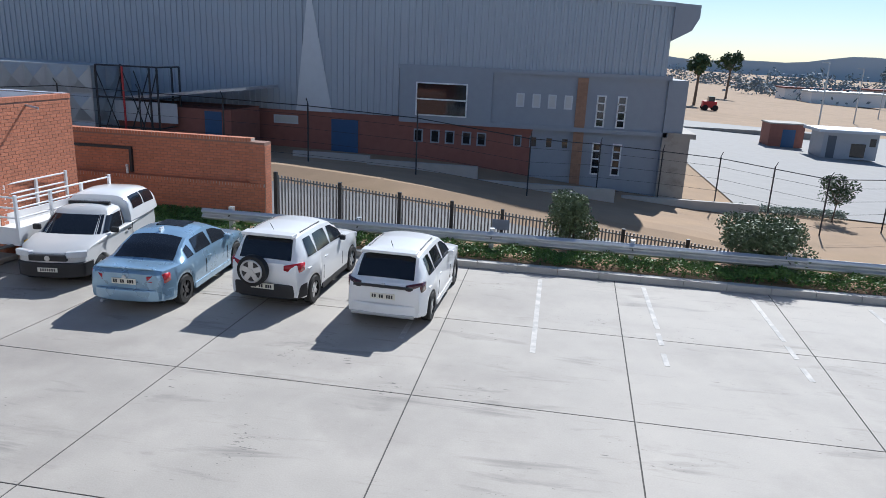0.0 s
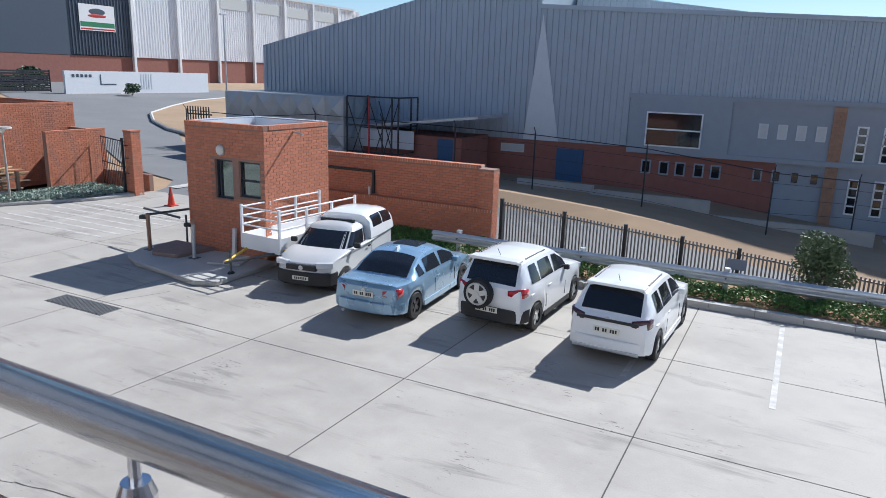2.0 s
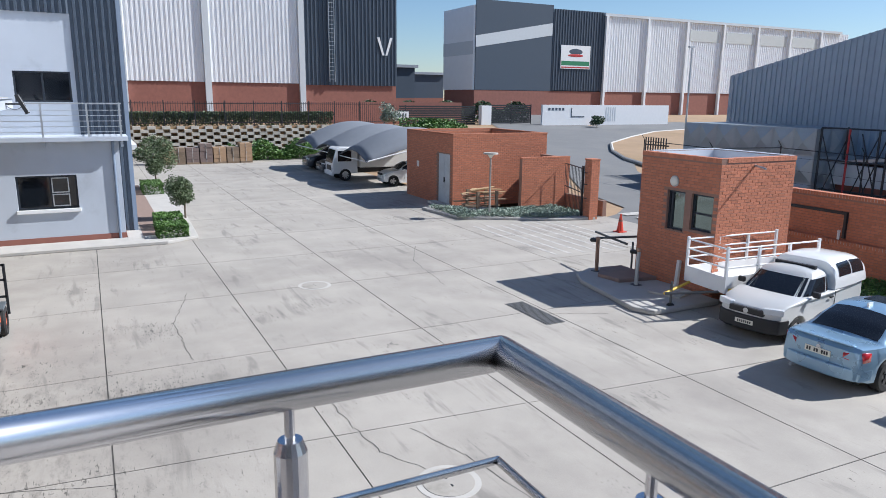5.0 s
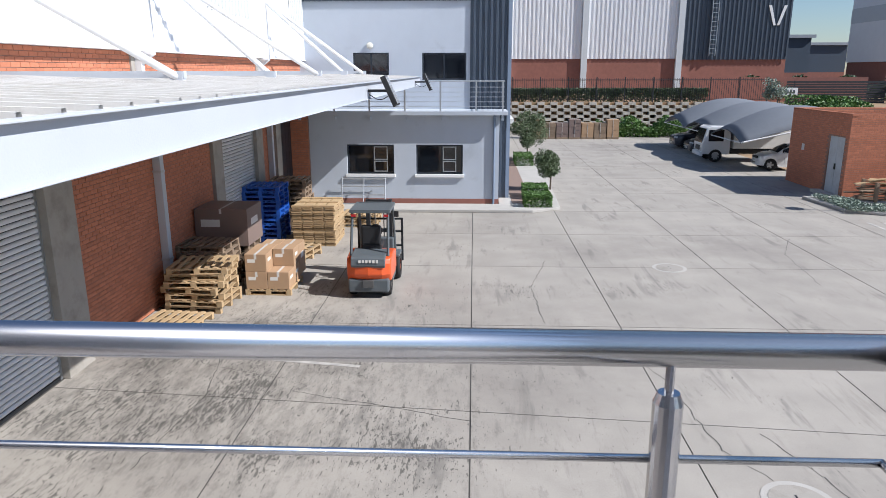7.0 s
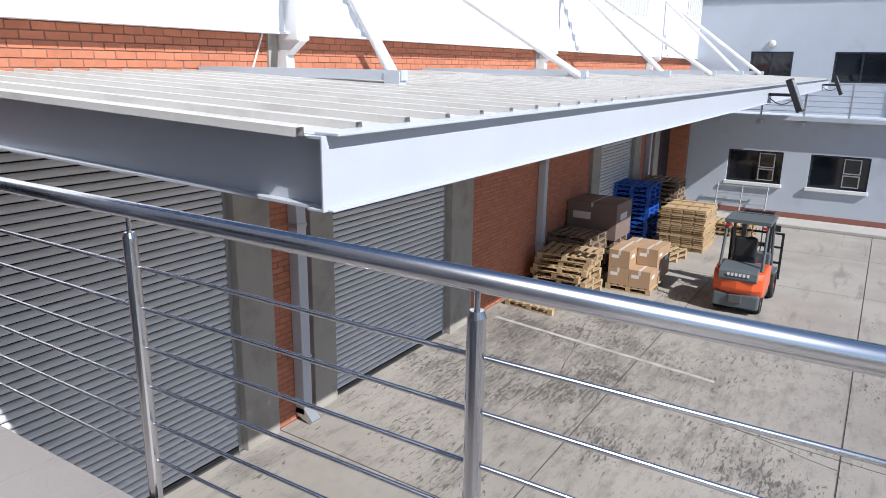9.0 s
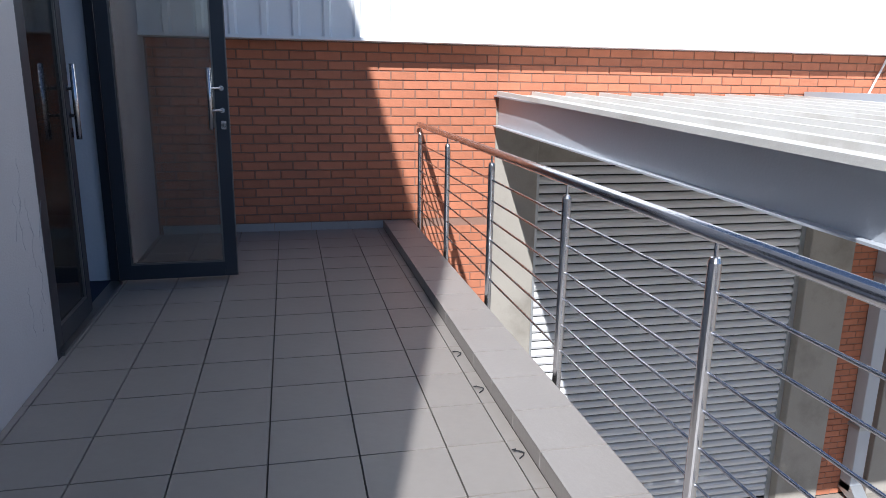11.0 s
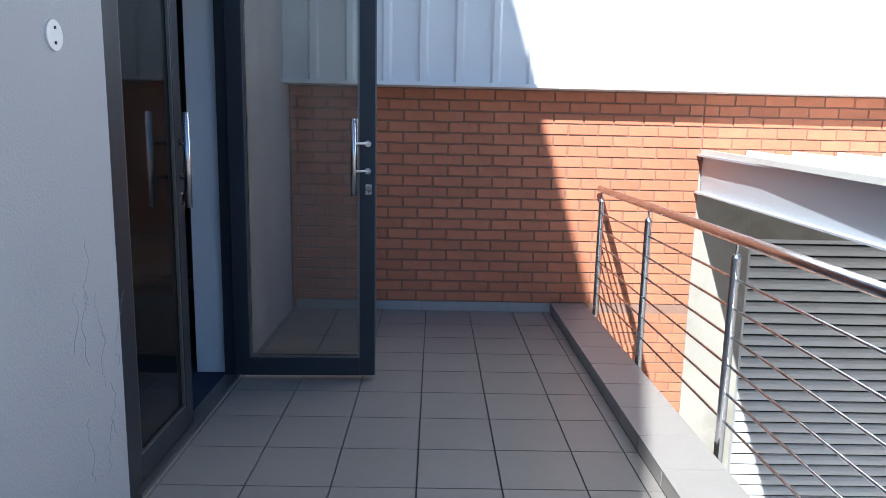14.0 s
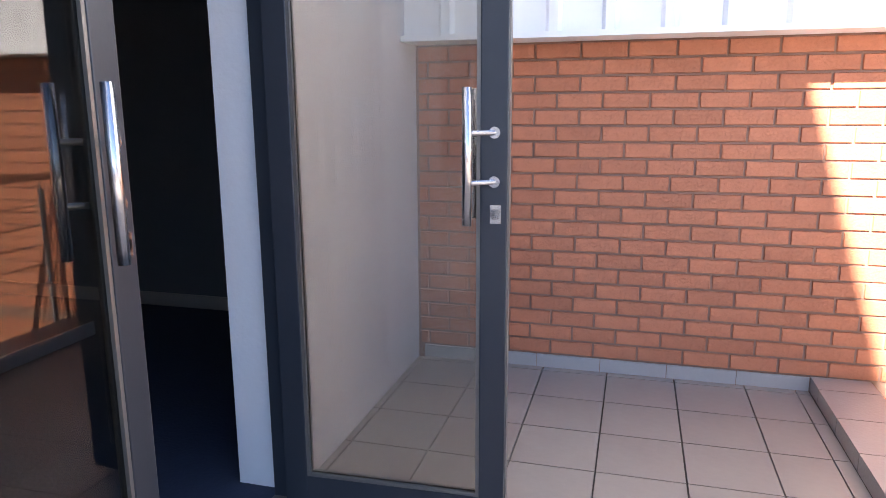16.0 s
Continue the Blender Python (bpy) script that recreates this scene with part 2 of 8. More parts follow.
M["smoked_lamp"] = mat("smoked_lamp_lens", (0.06, 0.010, 0.012), 0.15, var=0.03, bump=0, coat=0.8)
# far foliage: the haze of distance is mixed into this base colour
M["wood_haze"] = mat("haze_tinted_woodland", (0.15, 0.20, 0.23), 0.8, var=0.2, rnd=0.4, bump=0)
M["lamp_clear"] = mat("clear_lamp_lens", (0.62, 0.64, 0.66), 0.15, var=0.05, bump=0, coat=0.8)
M["rim"] = mat("alloy_rim", (0.55, 0.56, 0.57), 0.3, 0.8, var=0.05)
M["rim_dark"] = mat("dark_alloy_rim", (0.05, 0.05, 0.055), 0.3, 0.7, var=0.05)
M["plate"] = mat("number_plate", (0.72, 0.70, 0.60), 0.5, var=0.04)
M["orange"] = mat("forklift_orange", (0.66, 0.095, 0.02), 0.4, var=0.06, coat=0.3)
M["fork_grey"] = mat("forklift_grey", (0.10, 0.115, 0.125), 0.5, var=0.08)
M["wood"] = mat("pallet_wood", (0.40, 0.285, 0.16), 0.85, var=0.2, scale=4, bump=0.3, rnd=0.3, stretch=(1, 5, 5))
M["wood_old"] = mat("weathered_pallet_wood", (0.22, 0.16, 0.11), 0.9, var=0.25, scale=4, bump=0.3, rnd=0.3)
M["blue_pal"] = mat("blue_pallet_paint", (0.015, 0.09, 0.42), 0.55, var=0.12, rnd=0.15)
M["card"] = mat("brown_cardboard", (0.40, 0.26, 0.155), 0.85, var=0.07, rnd=0.1)
M["card_dark"] = mat("printed_dark_cardboard", (0.20, 0.145, 0.125), 0.7, var=0.06)
M["label_white"] = mat("paper_label", (0.72, 0.70, 0.66), 0.7, var=0.05)
M["film"] = mat("stretch_film", (0.62, 0.60, 0.57), 0.25, var=0.1, scale=8, bump=0.4, bscale=14)
M["leaf"] = mat("hedge_leaf", (0.075, 0.15, 0.03), 0.55, var=0.25, scale=2, rnd=0.5, bump=0)
M["leaf_grey"] = mat("grey_green_leaf", (0.20, 0.25, 0.20), 0.6, var=0.25, rnd=0.5, bump=0)
M["leaf_shrub"] = mat("olive_shrub_leaf", (0.10, 0.135, 0.065), 0.6, var=0.25, rnd=0.5, bump=0)
M["leaf_dark"] = mat("dark_tree_leaf", (0.04, 0.075, 0.03), 0.6, var=0.25, rnd=0.5, bump=0)
M["bark"] = mat("bark", (0.13, 0.10, 0.075), 0.9, var=0.25, scale=12, bump=0.6)
M["soil"] = mat("red_brown_soil", (0.27, 0.17, 0.095), 0.95, var=0.25, scale=1.5, bump=0.4, stain=(0.36, 0.28, 0.15), stain_scale=0.6)
M["drygrass"] = mat("dry_winter_grass", (0.30, 0.205, 0.125), 0.95, var=0.25, scale=0.6, bump=0.4, bscale=25, stain=(0.26, 0.18, 0.10), stain_scale=0.12)
M["asphalt"] = mat("worn_asphalt", (0.155, 0.155, 0.155), 0.85, var=0.15, scale=0.5, bump=0.25, bscale=80, stain=(0.20, 0.195, 0.185), stain_scale=0.15)
M["paver"] = mat("grey_paving", (0.27, 0.26, 0.245), 0.85, var=0.15, scale=1.2, bump=0.25, bscale=40)
M["paver_red"] = mat("brown_paving", (0.24, 0.17, 0.14), 0.85, var=0.15, scale=6, rnd=0.15)
M["kerb"] = mat("kerb_concrete", (0.42, 0.40, 0.37), 0.85, var=0.14, scale=2, bump=0.25, rnd=0.08)
M["shade"] = mat("grey_shade_cloth", (0.17, 0.185, 0.21), 0.85, var=0.08, bump=0.2)
M["blue_door"] = mat("blue_door_paint", (0.03, 0.09, 0.20), 0.5, var=0.08)
M["grey_door"] = mat("pale_grey_door", (0.47, 0.50, 0.53), 0.5, var=0.06, stain=(0.36, 0.37, 0.38), stain_scale=2)
M["cone"] = mat("orange_cone", (0.55, 0.045, 0.02), 0.5, var=0.08)
# pale blue base carries the haze in front of the hills
M["hill"] = mat("haze_tinted_hill", (0.44, 0.52, 0.60), 1.0, var=0.15, scale=0.004, bump=0)
M["red"] = mat("red_paint", (0.45, 0.03, 0.03), 0.5, var=0.1)
M["green"] = mat("green_print", (0.03, 0.20, 0.09), 0.5, var=0.05)
M["yellow"] = mat("yellow_paint", (0.70, 0.45, 0.05), 0.5, var=0.1)
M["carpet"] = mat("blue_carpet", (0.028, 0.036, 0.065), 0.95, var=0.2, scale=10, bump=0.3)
# room dimness put into the colour, raised in place of window light
M["dark_int"] = mat("dark_interior_tone", (0.12, 0.13, 0.15), 0.8, var=0.1)
M["lampshade"] = mat("opal_lamp", (0.72, 0.70, 0.62), 0.4, var=0.04)
M["galv_dull"] = mat("dull_galvanised_bar", (0.20, 0.205, 0.215), 0.5, 0.4, var=0.12)
M["iron"] = mat("cast_iron", (0.11, 0.11, 0.11), 0.6, 0.4, var=0.2, bump=0.4)
M["tank"] = mat("pressed_steel_tank", (0.33, 0.36, 0.38), 0.45, 0.5, var=0.15, scale=1.5, rnd=0.1)
M["gabion"] = mat("block_wall", (0.46, 0.42, 0.36), 0.9, var=0.2, rnd=0.25)
M["terracotta"] = mat("orange_brick_column", (0.34, 0.20, 0.13), 0.8, var=0.15, rnd=0.2)


# ---------------------------------------------------------------- mesh helpers
def box(bm, x0, y0, z0, x1, y1, z1, m=None):
    """An axis-aligned box added to bm, optionally turned by the matrix m."""
    vs = [bm.verts.new((x, y, z)) for x in (x0, x1) for y in (y0, y1) for z in (z0, z1)]
    for f in ((0, 1, 3, 2), (4, 6, 7, 5), (0, 4, 5, 1), (2, 3, 7, 6), (0, 2, 6, 4), (1, 5, 7, 3)):
        bm.faces.new([vs[i] for i in f])
    if m is not None:
        bmesh.ops.transform(bm, matrix=m, verts=vs)
    return vs


def bbox(x0, y0, z0, x1, y1, z1, m=None):
    bm = bmesh.new()
    box(bm, x0, y0, z0, x1, y1, z1, m)
    return bm


def tube(bm, a, b, r0, r1=None, seg=10):
    """A capped round bar from a to b."""
    a, b = Vector(a), Vector(b)
    r1 = r0 if r1 is None else r1
    d = b - a
    q = d.to_track_quat("Z", "Y").to_matrix().to_4x4()
    mtx = Matrix.Translation((a + b) / 2) @ q
    bmesh.ops.create_cone(bm, cap_ends=True, segments=seg, radius1=r0, radius2=r1, depth=d.length, matrix=mtx)
    return bm


def rod(a, b, r0, r1=None, seg=10):
    return tube(bmesh.new(), a, b, r0, r1, seg)


def ball(bm, c, r, sub=2, s=(1, 1, 1)):
    bmesh.ops.create_icosphere(bm, subdivisions=sub, radius=r, matrix=Matrix.Translation(c) @ Matrix.Diagonal((*s, 1)))
    return bm


def prism(bm, pts, axis, a0, a1):
    """Extrudes the outline pts along an axis ('x', 'y' or 'z') from a0 to a1."""
    def put(p, a):
        return {"x": (a, p[0], p[1]), "y": (p[0], a, p[1]), "z": (p[0], p[1], a)}[axis]
    lo = [bm.verts.new(put(p, a0)) for p in pts]
    hi = [bm.verts.new(put(p, a1)) for p in pts]
    n = len(pts)
    bm.faces.new(lo)
    bm.faces.new(hi[::-1])
    for i in range(n):
        bm.faces.new((lo[i], hi[i], hi[(i + 1) % n], lo[(i + 1) % n]))
    return bm


def finish(bm, name, material, smooth=False, bevel=0.0, seg=2):
    bmesh.ops.recalc_face_normals(bm, faces=bm.faces)
    me = bpy.data.meshes.new(name)
    bm.to_mesh(me)
    bm.free()
    me.materials.append(M[material])
    if smooth:
        me.shade_smooth()
        if smooth == "soft":
            me.set_sharp_from_angle(angle=radians(34))
    ob = new(name, me)
    if bevel:
        md = ob.modifiers.new("edge", "BEVEL")
        md.width, md.segments, md.limit_method, md.angle_limit = bevel, seg, "ANGLE", radians(35)
        md.harden_normals = bool(smooth)
    return ob


def part(name, bm, material, parent, label="", smooth=False, bevel=0.0, seg=2):
    ob = finish(bm, name, material, smooth, bevel, seg)
    ob.parent = parent
    if label:
        ob["label"] = label
    return ob


def solo(name, bm, material, label, category, kind="", group="", smooth=False, bevel=0.0, seg=2):
    return tagged(finish(bm, name, material, smooth, bevel, seg), label, category, group, kind)


def struct(name, bm, material, label="", bevel=0.0):
    return tagged(finish(bm, name, material, False, bevel), label, "", "", "structure")


def empty(name, label, category, at=(0, 0, 0), group="", kind="", turn=0.0):
    e = new(name)
    e.matrix_basis = pose(*at, 0, 0, turn)
    e.empty_display_size = 0.2
    return tagged(e, label, category, group, kind)


def raw(name, verts, faces, material, parent=None):
    me = bpy.data.meshes.new(name)
    me.from_pydata(verts, [], faces)
    me.materials.append(M[material])
    ob = new(name, me)
    if parent is not None:
        ob.parent = parent
    return ob


def brick_face(name, o, u, n, width, height, parent, holes=(), mat_name="brick", pitch=0.235, course=0.0845, proud=0.006):
    """Joined face bricks on a wall face: o lower corner, u along, n outward; holes (u0, z0, u1, z1)."""
    o, u, n = Vector(o), Vector(u), Vector(n)
    V, F = [], []
    rows = int(height / course + 0.01)
    rng = random.Random(7)
    for r in range(rows):
        z0, z1 = r * course + 0.005, (r + 1) * course - 0.005
        a = -pitch / 2 if r % 2 else 0.0
        while a < width - 0.02:
            b0, b1 = max(a, 0) + 0.005, min(a + pitch, width) - 0.005
            a += pitch
            if b1 - b0 < 0.02:
                continue
            if any(b1 > h[0] and b0 < h[2] and z1 > h[1] and z0 < h[3] for h in holes):
                continue
            d = proud + rng.random() * 0.004
            k = len(V)
            for (uu, zz, dd) in ((b0, z0, 0), (b1, z0, 0), (b1, z1, 0), (b0, z1, 0), (b0 + .003, z0 + .003, d), (b1 - .003, z0 + .003, d), (b1 - .003, z1 - .003, d), (b0 + .003, z1 - .003, d)):
                V.append(o + u * uu + n * dd + Vector((0, 0, zz)))
            F += [(k + 4, k + 5, k + 6, k + 7), (k, k + 1, k + 5, k + 4), (k + 1, k + 2, k + 6, k + 5), (k + 2, k + 3, k + 7, k + 6), (k + 3, k, k + 4, k + 7)]
    ob = raw(name, V, F, mat_name, parent)
    ob["kind"] = "stuff"
    return ob


def ribbed(bm, o, u, n, width, z0, z1, pitch=0.25, depth=0.03, flat=0.7):
    """A trapezoidal ribbed sheet standing from z0 to z1 on the line o + u * a, ribs towards n. z1 may be a function of a."""
    o, u, n = Vector(o), Vector(u), Vector(n)
    prof, a = [], 0.0
    while a < width:
        for f, d in ((0, 0), (flat, 0), (flat + 0.07, depth), (0.93, depth)):
            if a + f * pitch <= width:
                prof.append((a + f * pitch, d))
        a += pitch
    prof.append((width, 0))
    top = z1 if callable(z1) else (lambda s: z1)
    lo = [bm.verts.new(o + u * s + n * d + Vector((0, 0, z0))) for s, d in prof]
    hi = [bm.verts.new(o + u * s + n * d + Vector((0, 0, top(s)))) for s, d in prof]
    for i in range(len(prof) - 1):
        bm.faces.new((lo[i], lo[i + 1], hi[i + 1], hi[i]))
    return bm


def windows_frame(parent, x0, x1, z0, z1, y, name="window_frame", t=0.05, d=0.05, material="alu", mull=(), trans=(), axis="y", label=""):
    """A rectangular frame with mullions in a plane axis = y; x is the other horizontal coordinate."""
    bm = bmesh.new()
    def b(a0, c0, a1, c1):
        if axis == "y":
            box(bm, a0, y - d / 2, c0, a1, y + d / 2, c1)
        else:
            box(bm, y - d / 2, a0, c0, y + d / 2, a1, c1)
    b(x0, z0, x1, z0 + t); b(x0, z1 - t, x1, z1); b(x0, z0 + t, x0 + t, z1 - t); b(x1 - t, z0 + t, x1, z1 - t)
    for m in mull:
        b(m - t / 2, z0 + t, m + t / 2, z1 - t)
    for (a0, a1, z) in trans:
        b(a0, z - t / 2, a1, z + t / 2)
    return part(name, bm, material, parent, label)


def pane(parent, x0, x1, z0, z1, y, axis="y", material="dark_glass", name="pane", t=0.008):
    bm = bbox(x0, y - t / 2, z0, x1, y + t / 2, z1) if axis == "y" else bbox(y - t / 2, x0, z0, y + t / 2, x1, z1)
    return part(name, bm, material, parent)


GZ = -3.8     # the yard

# ---------------------------------------------------------------- terrain
TX = np.array([-4000, -300, -120, -75, -45, -25, -14, -5, 0, 8, 20, 60, 200, 900, 4000.0])
TZ = np.array([3.0, 0.5, -0.8, -1.5, -3.0, -3.8, -4.0, -4.2, -4.75, -5.45, -6.0, -7.5, -14, -30, -30.0])


def terrain(x, y):
    """Height of the outer ground, which falls towards the east; the yard platform is cut level."""
    north = float(np.interp(x, TX, TZ))
    if y < 27.5 and x < 13 and x > -62:
        return -4.0 if y < 25.5 else -4.0 + (min(north, -3.95) + 4.0) * (y - 25.5) / 2.0
    # low sand bank between the road and the warehouse
    up = float(np.interp(y, [32.6, 34.3, 35.5, 40], [0, 1, 1, 0])) * float(np.interp(x, [-27, -22, -10.5, -7.6, -5, 0, 6, 14], [0, 0.7, 0.74, 0.62, 0.49, 0.42, 0.36, 0]))
    return north - 0.02 + up


gx = sorted(set([-4000, -2000, -1000, -500, -300, -200, -150, -120, -100, -85, -75, -68, 4000, 2000, 1000, 600, 300, 200, 140, 100, 80] + [x for x in range(-62, 62, 2)] + [13.01, -62.01]))
gy = sorted(set([-4000, -1000, -300, -100, -40, -10, 4000, 2000, 1000, 600, 400, 300, 200, 150, 120, 100] + [y for y in range(0, 84, 3)] + [25.5, 27.5, 26.5, 32.6, 34.3, 35.5, 37.5]))
tv = [(x, y, terrain(x, y)) for y in gy for x in gx]
nx = len(gx)
tf = [(j * nx + i, j * nx + i + 1, (j + 1) * nx + i + 1, (j + 1) * nx + i) for j in range(len(gy) - 1) for i in range(nx - 1)]
ground = raw("ground", tv, tf, "drygrass")
tagged(ground, "dry winter grass and bare red soil", "", "", "structure")


def draped(name, line, w0, w1, material, lift=0.04, label=""):
    """A strip of road or path along a line of (x, y), from w0 to w1 metres to its left, laid on the terrain."""
    V, F = [], []
    cols = 7
    pts = []
    for (a, b) in zip(line[:-1], line[1:]):
        a, b = Vector(a), Vector(b)
        n = max(1, int((b - a).length / 2.0))
        pts += [a.lerp(b, i / n) for i in range(n)]
    pts.append(Vector(line[-1]))
    for i, p in enumerate(pts):
        d = (pts[min(i + 1, len(pts) - 1)] - pts[max(i - 1, 0)]).normalized()
        nrm = Vector((-d.y, d.x))
        for c in range(cols):
            q = p + nrm * (w0 + (w1 - w0) * c / (cols - 1))
            V.append((q.x, q.y, terrain(q.x, q.y) + lift))
    for i in range(len(pts) - 1):
        for c in range(cols - 1):
            k = i * cols + c
            F.append((k, k + 1, k + cols + 1, k + cols))
    return tagged(raw(name, V, F, material), label, "", "", "structure")


draped("road_1", [(-120, 66), (-75, 62), (-58, 55), (-46, 46), (-36, 38), (-28, 33.5), (-18, 31.5), (0, 30.6), (14, 30.6), (40, 30.6), (90, 30.6)], -3.0, 2.0, "asphalt", 0.05, "worn grey asphalt access road")
draped("road_5", [(-120, 66), (-75, 62), (-58, 55), (-46, 46), (-36, 38), (-29, 33.5)], -10.0, -2.95, "asphalt", 0.055, "worn grey asphalt of the wide road bend")
draped("road_6", [(-66, 80), (-64, 66), (-59, 57.5), (-50, 49.5)], -5.0, 6.0, "asphalt", 0.045, "worn grey asphalt before the white wall")
draped("road_2", [(-19.5, 26.2), (-20.5, 29.5), (-24, 34)], -3.2, 3.2, "asphalt", 0.09, "asphalt driveway through the entrance")
draped("road_3", [(-70, 62), (-90, 66), (-140, 70)], -6, 6, "asphalt", 0.06, "asphalt turning circle")
draped("pavement_2", [(10.5, 45), (40, 45), (95, 45)], -1, 60, "paver", 0.06, "pale paved staff car park")
draped("road_4", [(60, 60), (110, 160), (220, 500)], -6, 6, "paver", 0.3, "distant sunlit road")

# ---------------------------------------------------------------- yard paving
yard_base = struct("yard_base", bbox(-62, -0.3, -4.2, 13, 23.75, GZ - 0.007), "joint", "dark bitumen joint filler under concrete slabs")
XL = [-62, -58, -54, -50, -46, -42, -38, -33.6, -29.3, -25.2, -21.3, -17.4, -12.85, -8.35, -4.75, -0.8, 2.6, 6.3, 10.0, 13]
YL = [-0.1, 3.55, 6.95, 10.05, 13.43, 16.79, 20.15, 23.75]
SKEW = {-8.35: (-8.22, 0.082), -4.75: (-4.75, 0.035), 2.6: (2.61, 0.024), 6.3: (6.08, 0.038)}


def joint(i, y):
    """Where the cross joint i lies at y: some were sawn a little off square."""
    x0, k = SKEW.get(XL[i], (XL[i], 0.0))
    return x0 + k * (y - 16.79)


yard = empty("yard_pavement", "sunlit concrete yard slabs with dark joints", "", (0, 0, GZ), kind="structure")
for i in range(len(XL) - 1):
    for j in range(len(YL) - 1):
        g = 0.011
        bm = bmesh.new()
        y0, y1 = YL[j] + g, YL[j + 1] - g
        prism(bm, [(joint(i, y0) + g, y0), (joint(i + 1, y0) - g, y0), (joint(i + 1, y1) - g, y1), (joint(i, y1) + g, y1)], "z", -0.12, 0.0)
        part("slab", bm, "concrete", yard)
entry = empty("entry_pavement", "concrete entrance apron", "", (0, 0, GZ), kind="structure")
for (x0, x1) in ((-26.0, -22.0), (-21.98, -18.4), (-18.38, -14.6)):
    part("slab", bbox(x0, 23.77, -0.12, x1, 27.4, 0.0), "concrete", entry)
# painted lines
for i, x in enumerate((-1.45, 1.0, 3.50, 5.92, 8.40)):
    bm = bmesh.new()
    if i in (2, 3):
        for (a, b) in ((20.75, 23.45), (19.9, 20.5), (18.95, 19.5)):
            box(bm, x - 0.05 - (23 - a) * 0.03, a, GZ, x + 0.05 - (23 - a) * 0.03, b, GZ + 0.004)
    else:
        box(bm, x - 0.05, 18.9, GZ, x + 0.05, 23.3, GZ + 0.004)
    solo("parking_line", bm, "line", "worn white painted parking bay line", "line", group="parking lines")
for i in range(8):
    bm = bbox(-23.5 + i * 0.05, 20.7 + i * 0.55, GZ, -17.8 + i * 0.05, 20.82 + i * 0.55, GZ + 0.004)
    solo("hatch_line", bm, "line", "faded white painted hatch line at the entrance", "line", group="hatch lines")
for i in range(5):
    z = terrain(-21, 29.5) + 0.15
    bm = bbox(-23.4 + i * 1.15, 28.2, z, -22.8 + i * 1.15, 31.0, z + 0.006)
    solo("crossing_stripe", bm, "line", "white painted crossing stripe on the road", "line", group="crossing")
bm = bbox(-0.05, 0.0, 0.0, 0.05, 4.7, 0.004, pose(-11.36, 0.3, GZ, 0, 0, -8.6))
solo("dock_line", bm, "line", "faded pale painted line out from the loading docks", "line")

# ---------------------------------------------------------------- own building: balcony
slab = struct("balcony_slab", bbox(0.06, 0.0, -0.30, 2.45, 7.46, -0.022), "grout", "grouted balcony slab edge")
struct("wall_lower", bbox(0.10, 0.0, GZ, 2.45, 7.42, -0.302), "blue_wall", "blue-grey plastered wall under the balcony")
balcony = empty("balcony_floor", "matt taupe square floor tiles with dark grout", "", (0, 0, 0), kind="structure")
P = 0.351
tile_mesh = None
tx0, ty0 = 1.35 - 3 * P, 2.17 - 6 * P
for i in range(-1, 7):
    for j in range(-1, 22):
        x0, y0 = tx0 + i * P, ty0 + j * P
        xa, xb, ya, yb = max(x0, 0.402), min(x0 + P, 2.44), max(y0, 0.012), min(y0 + P, 7.18)
        if xb - xa < 0.03 or yb - ya < 0.03:
            continue
        g = 0.0035
        whole = xb - xa > P - 0.001 and yb - ya > P - 0.001
        if whole and tile_mesh is not None:
            ob = new("tile", tile_mesh)
            ob.parent = balcony
            ob.location = (xa, ya, 0)
            continue
        bm = bbox(g, g, -0.020, xb - xa - g, yb - ya - g, 0.0)
        ob = part("tile", bm, "tile", balcony)
        ob.location = (xa, ya, 0)
        if whole:
            tile_mesh = ob.data
for j in range(-1, 22):    # narrow cut tiles beside the upstand
    ya, yb = max(ty0 + j * P, 0.012), min(ty0 + (j + 1) * P, 7.18)
    if yb - ya > 0.03:
        part("tile", bbox(0.338, ya + 0.003, -0.020, 0.3995, yb - 0.003, 0.0), "tile", balcony)
KT = 0.078
upstand = empty("balcony_kerb", "low tiled upstand along the balcony edge", "", (0, 0, 0), kind="structure")
part("kerb_core", bbox(0.065, 0.0, -0.02, 0.325, 7.46, KT - 0.012), "grout", upstand)
part("kerb_core", bbox(0.325, 7.19, -0.02, 2.44, 7.46, KT - 0.012), "grout", upstand)
y = 0.0
while y < 7.4:
    y1 = min(y + (0.333 if y else 0.176), 7.46)
    part("kerb_tile", bbox(0.060, y + 0.0035, KT - 0.012, 0.335, y1 - 0.0035, KT), "kerb_tile", upstand)
    part("kerb_tile", bbox(0.326, y + 0.0035, 0.0, 0.335, y1 - 0.0035, KT - 0.013), "kerb_tile", upstand)
    y = y1
x = 0.337
while x < 2.4:
    x1 = min(x + 0.333, 2.44)
    part("kerb_tile", bbox(x + 0.0035, 7.18, KT - 0.012, x1 - 0.0035, 7.465, KT), "kerb_tile", upstand)
    part("kerb_tile", bbox(x + 0.0035, 7.18, 0.0, x1 - 0.0035, 7.188, KT - 0.013), "kerb_tile", upstand)
    x = x1
skirt = empty("baseboard", "pale grey tile skirting at the brick wall", "", (0, 0, 0), kind="structure")
for i in range(6):
    x0 = 0.338 + i * 0.351
    part("skirting_tile", bbox(x0 + 0.002, 0.004, 0.001, min(x0 + 0.349, 2.40), 0.015, 0.075), "skirt", skirt)

# south wall: brick below, white sheeting above
struct("wall_south_core", bbox(-0.80, -0.25, -0.30, 2.45, -0.004, 1.79), "mortar", "mortar bed behind the face bricks")
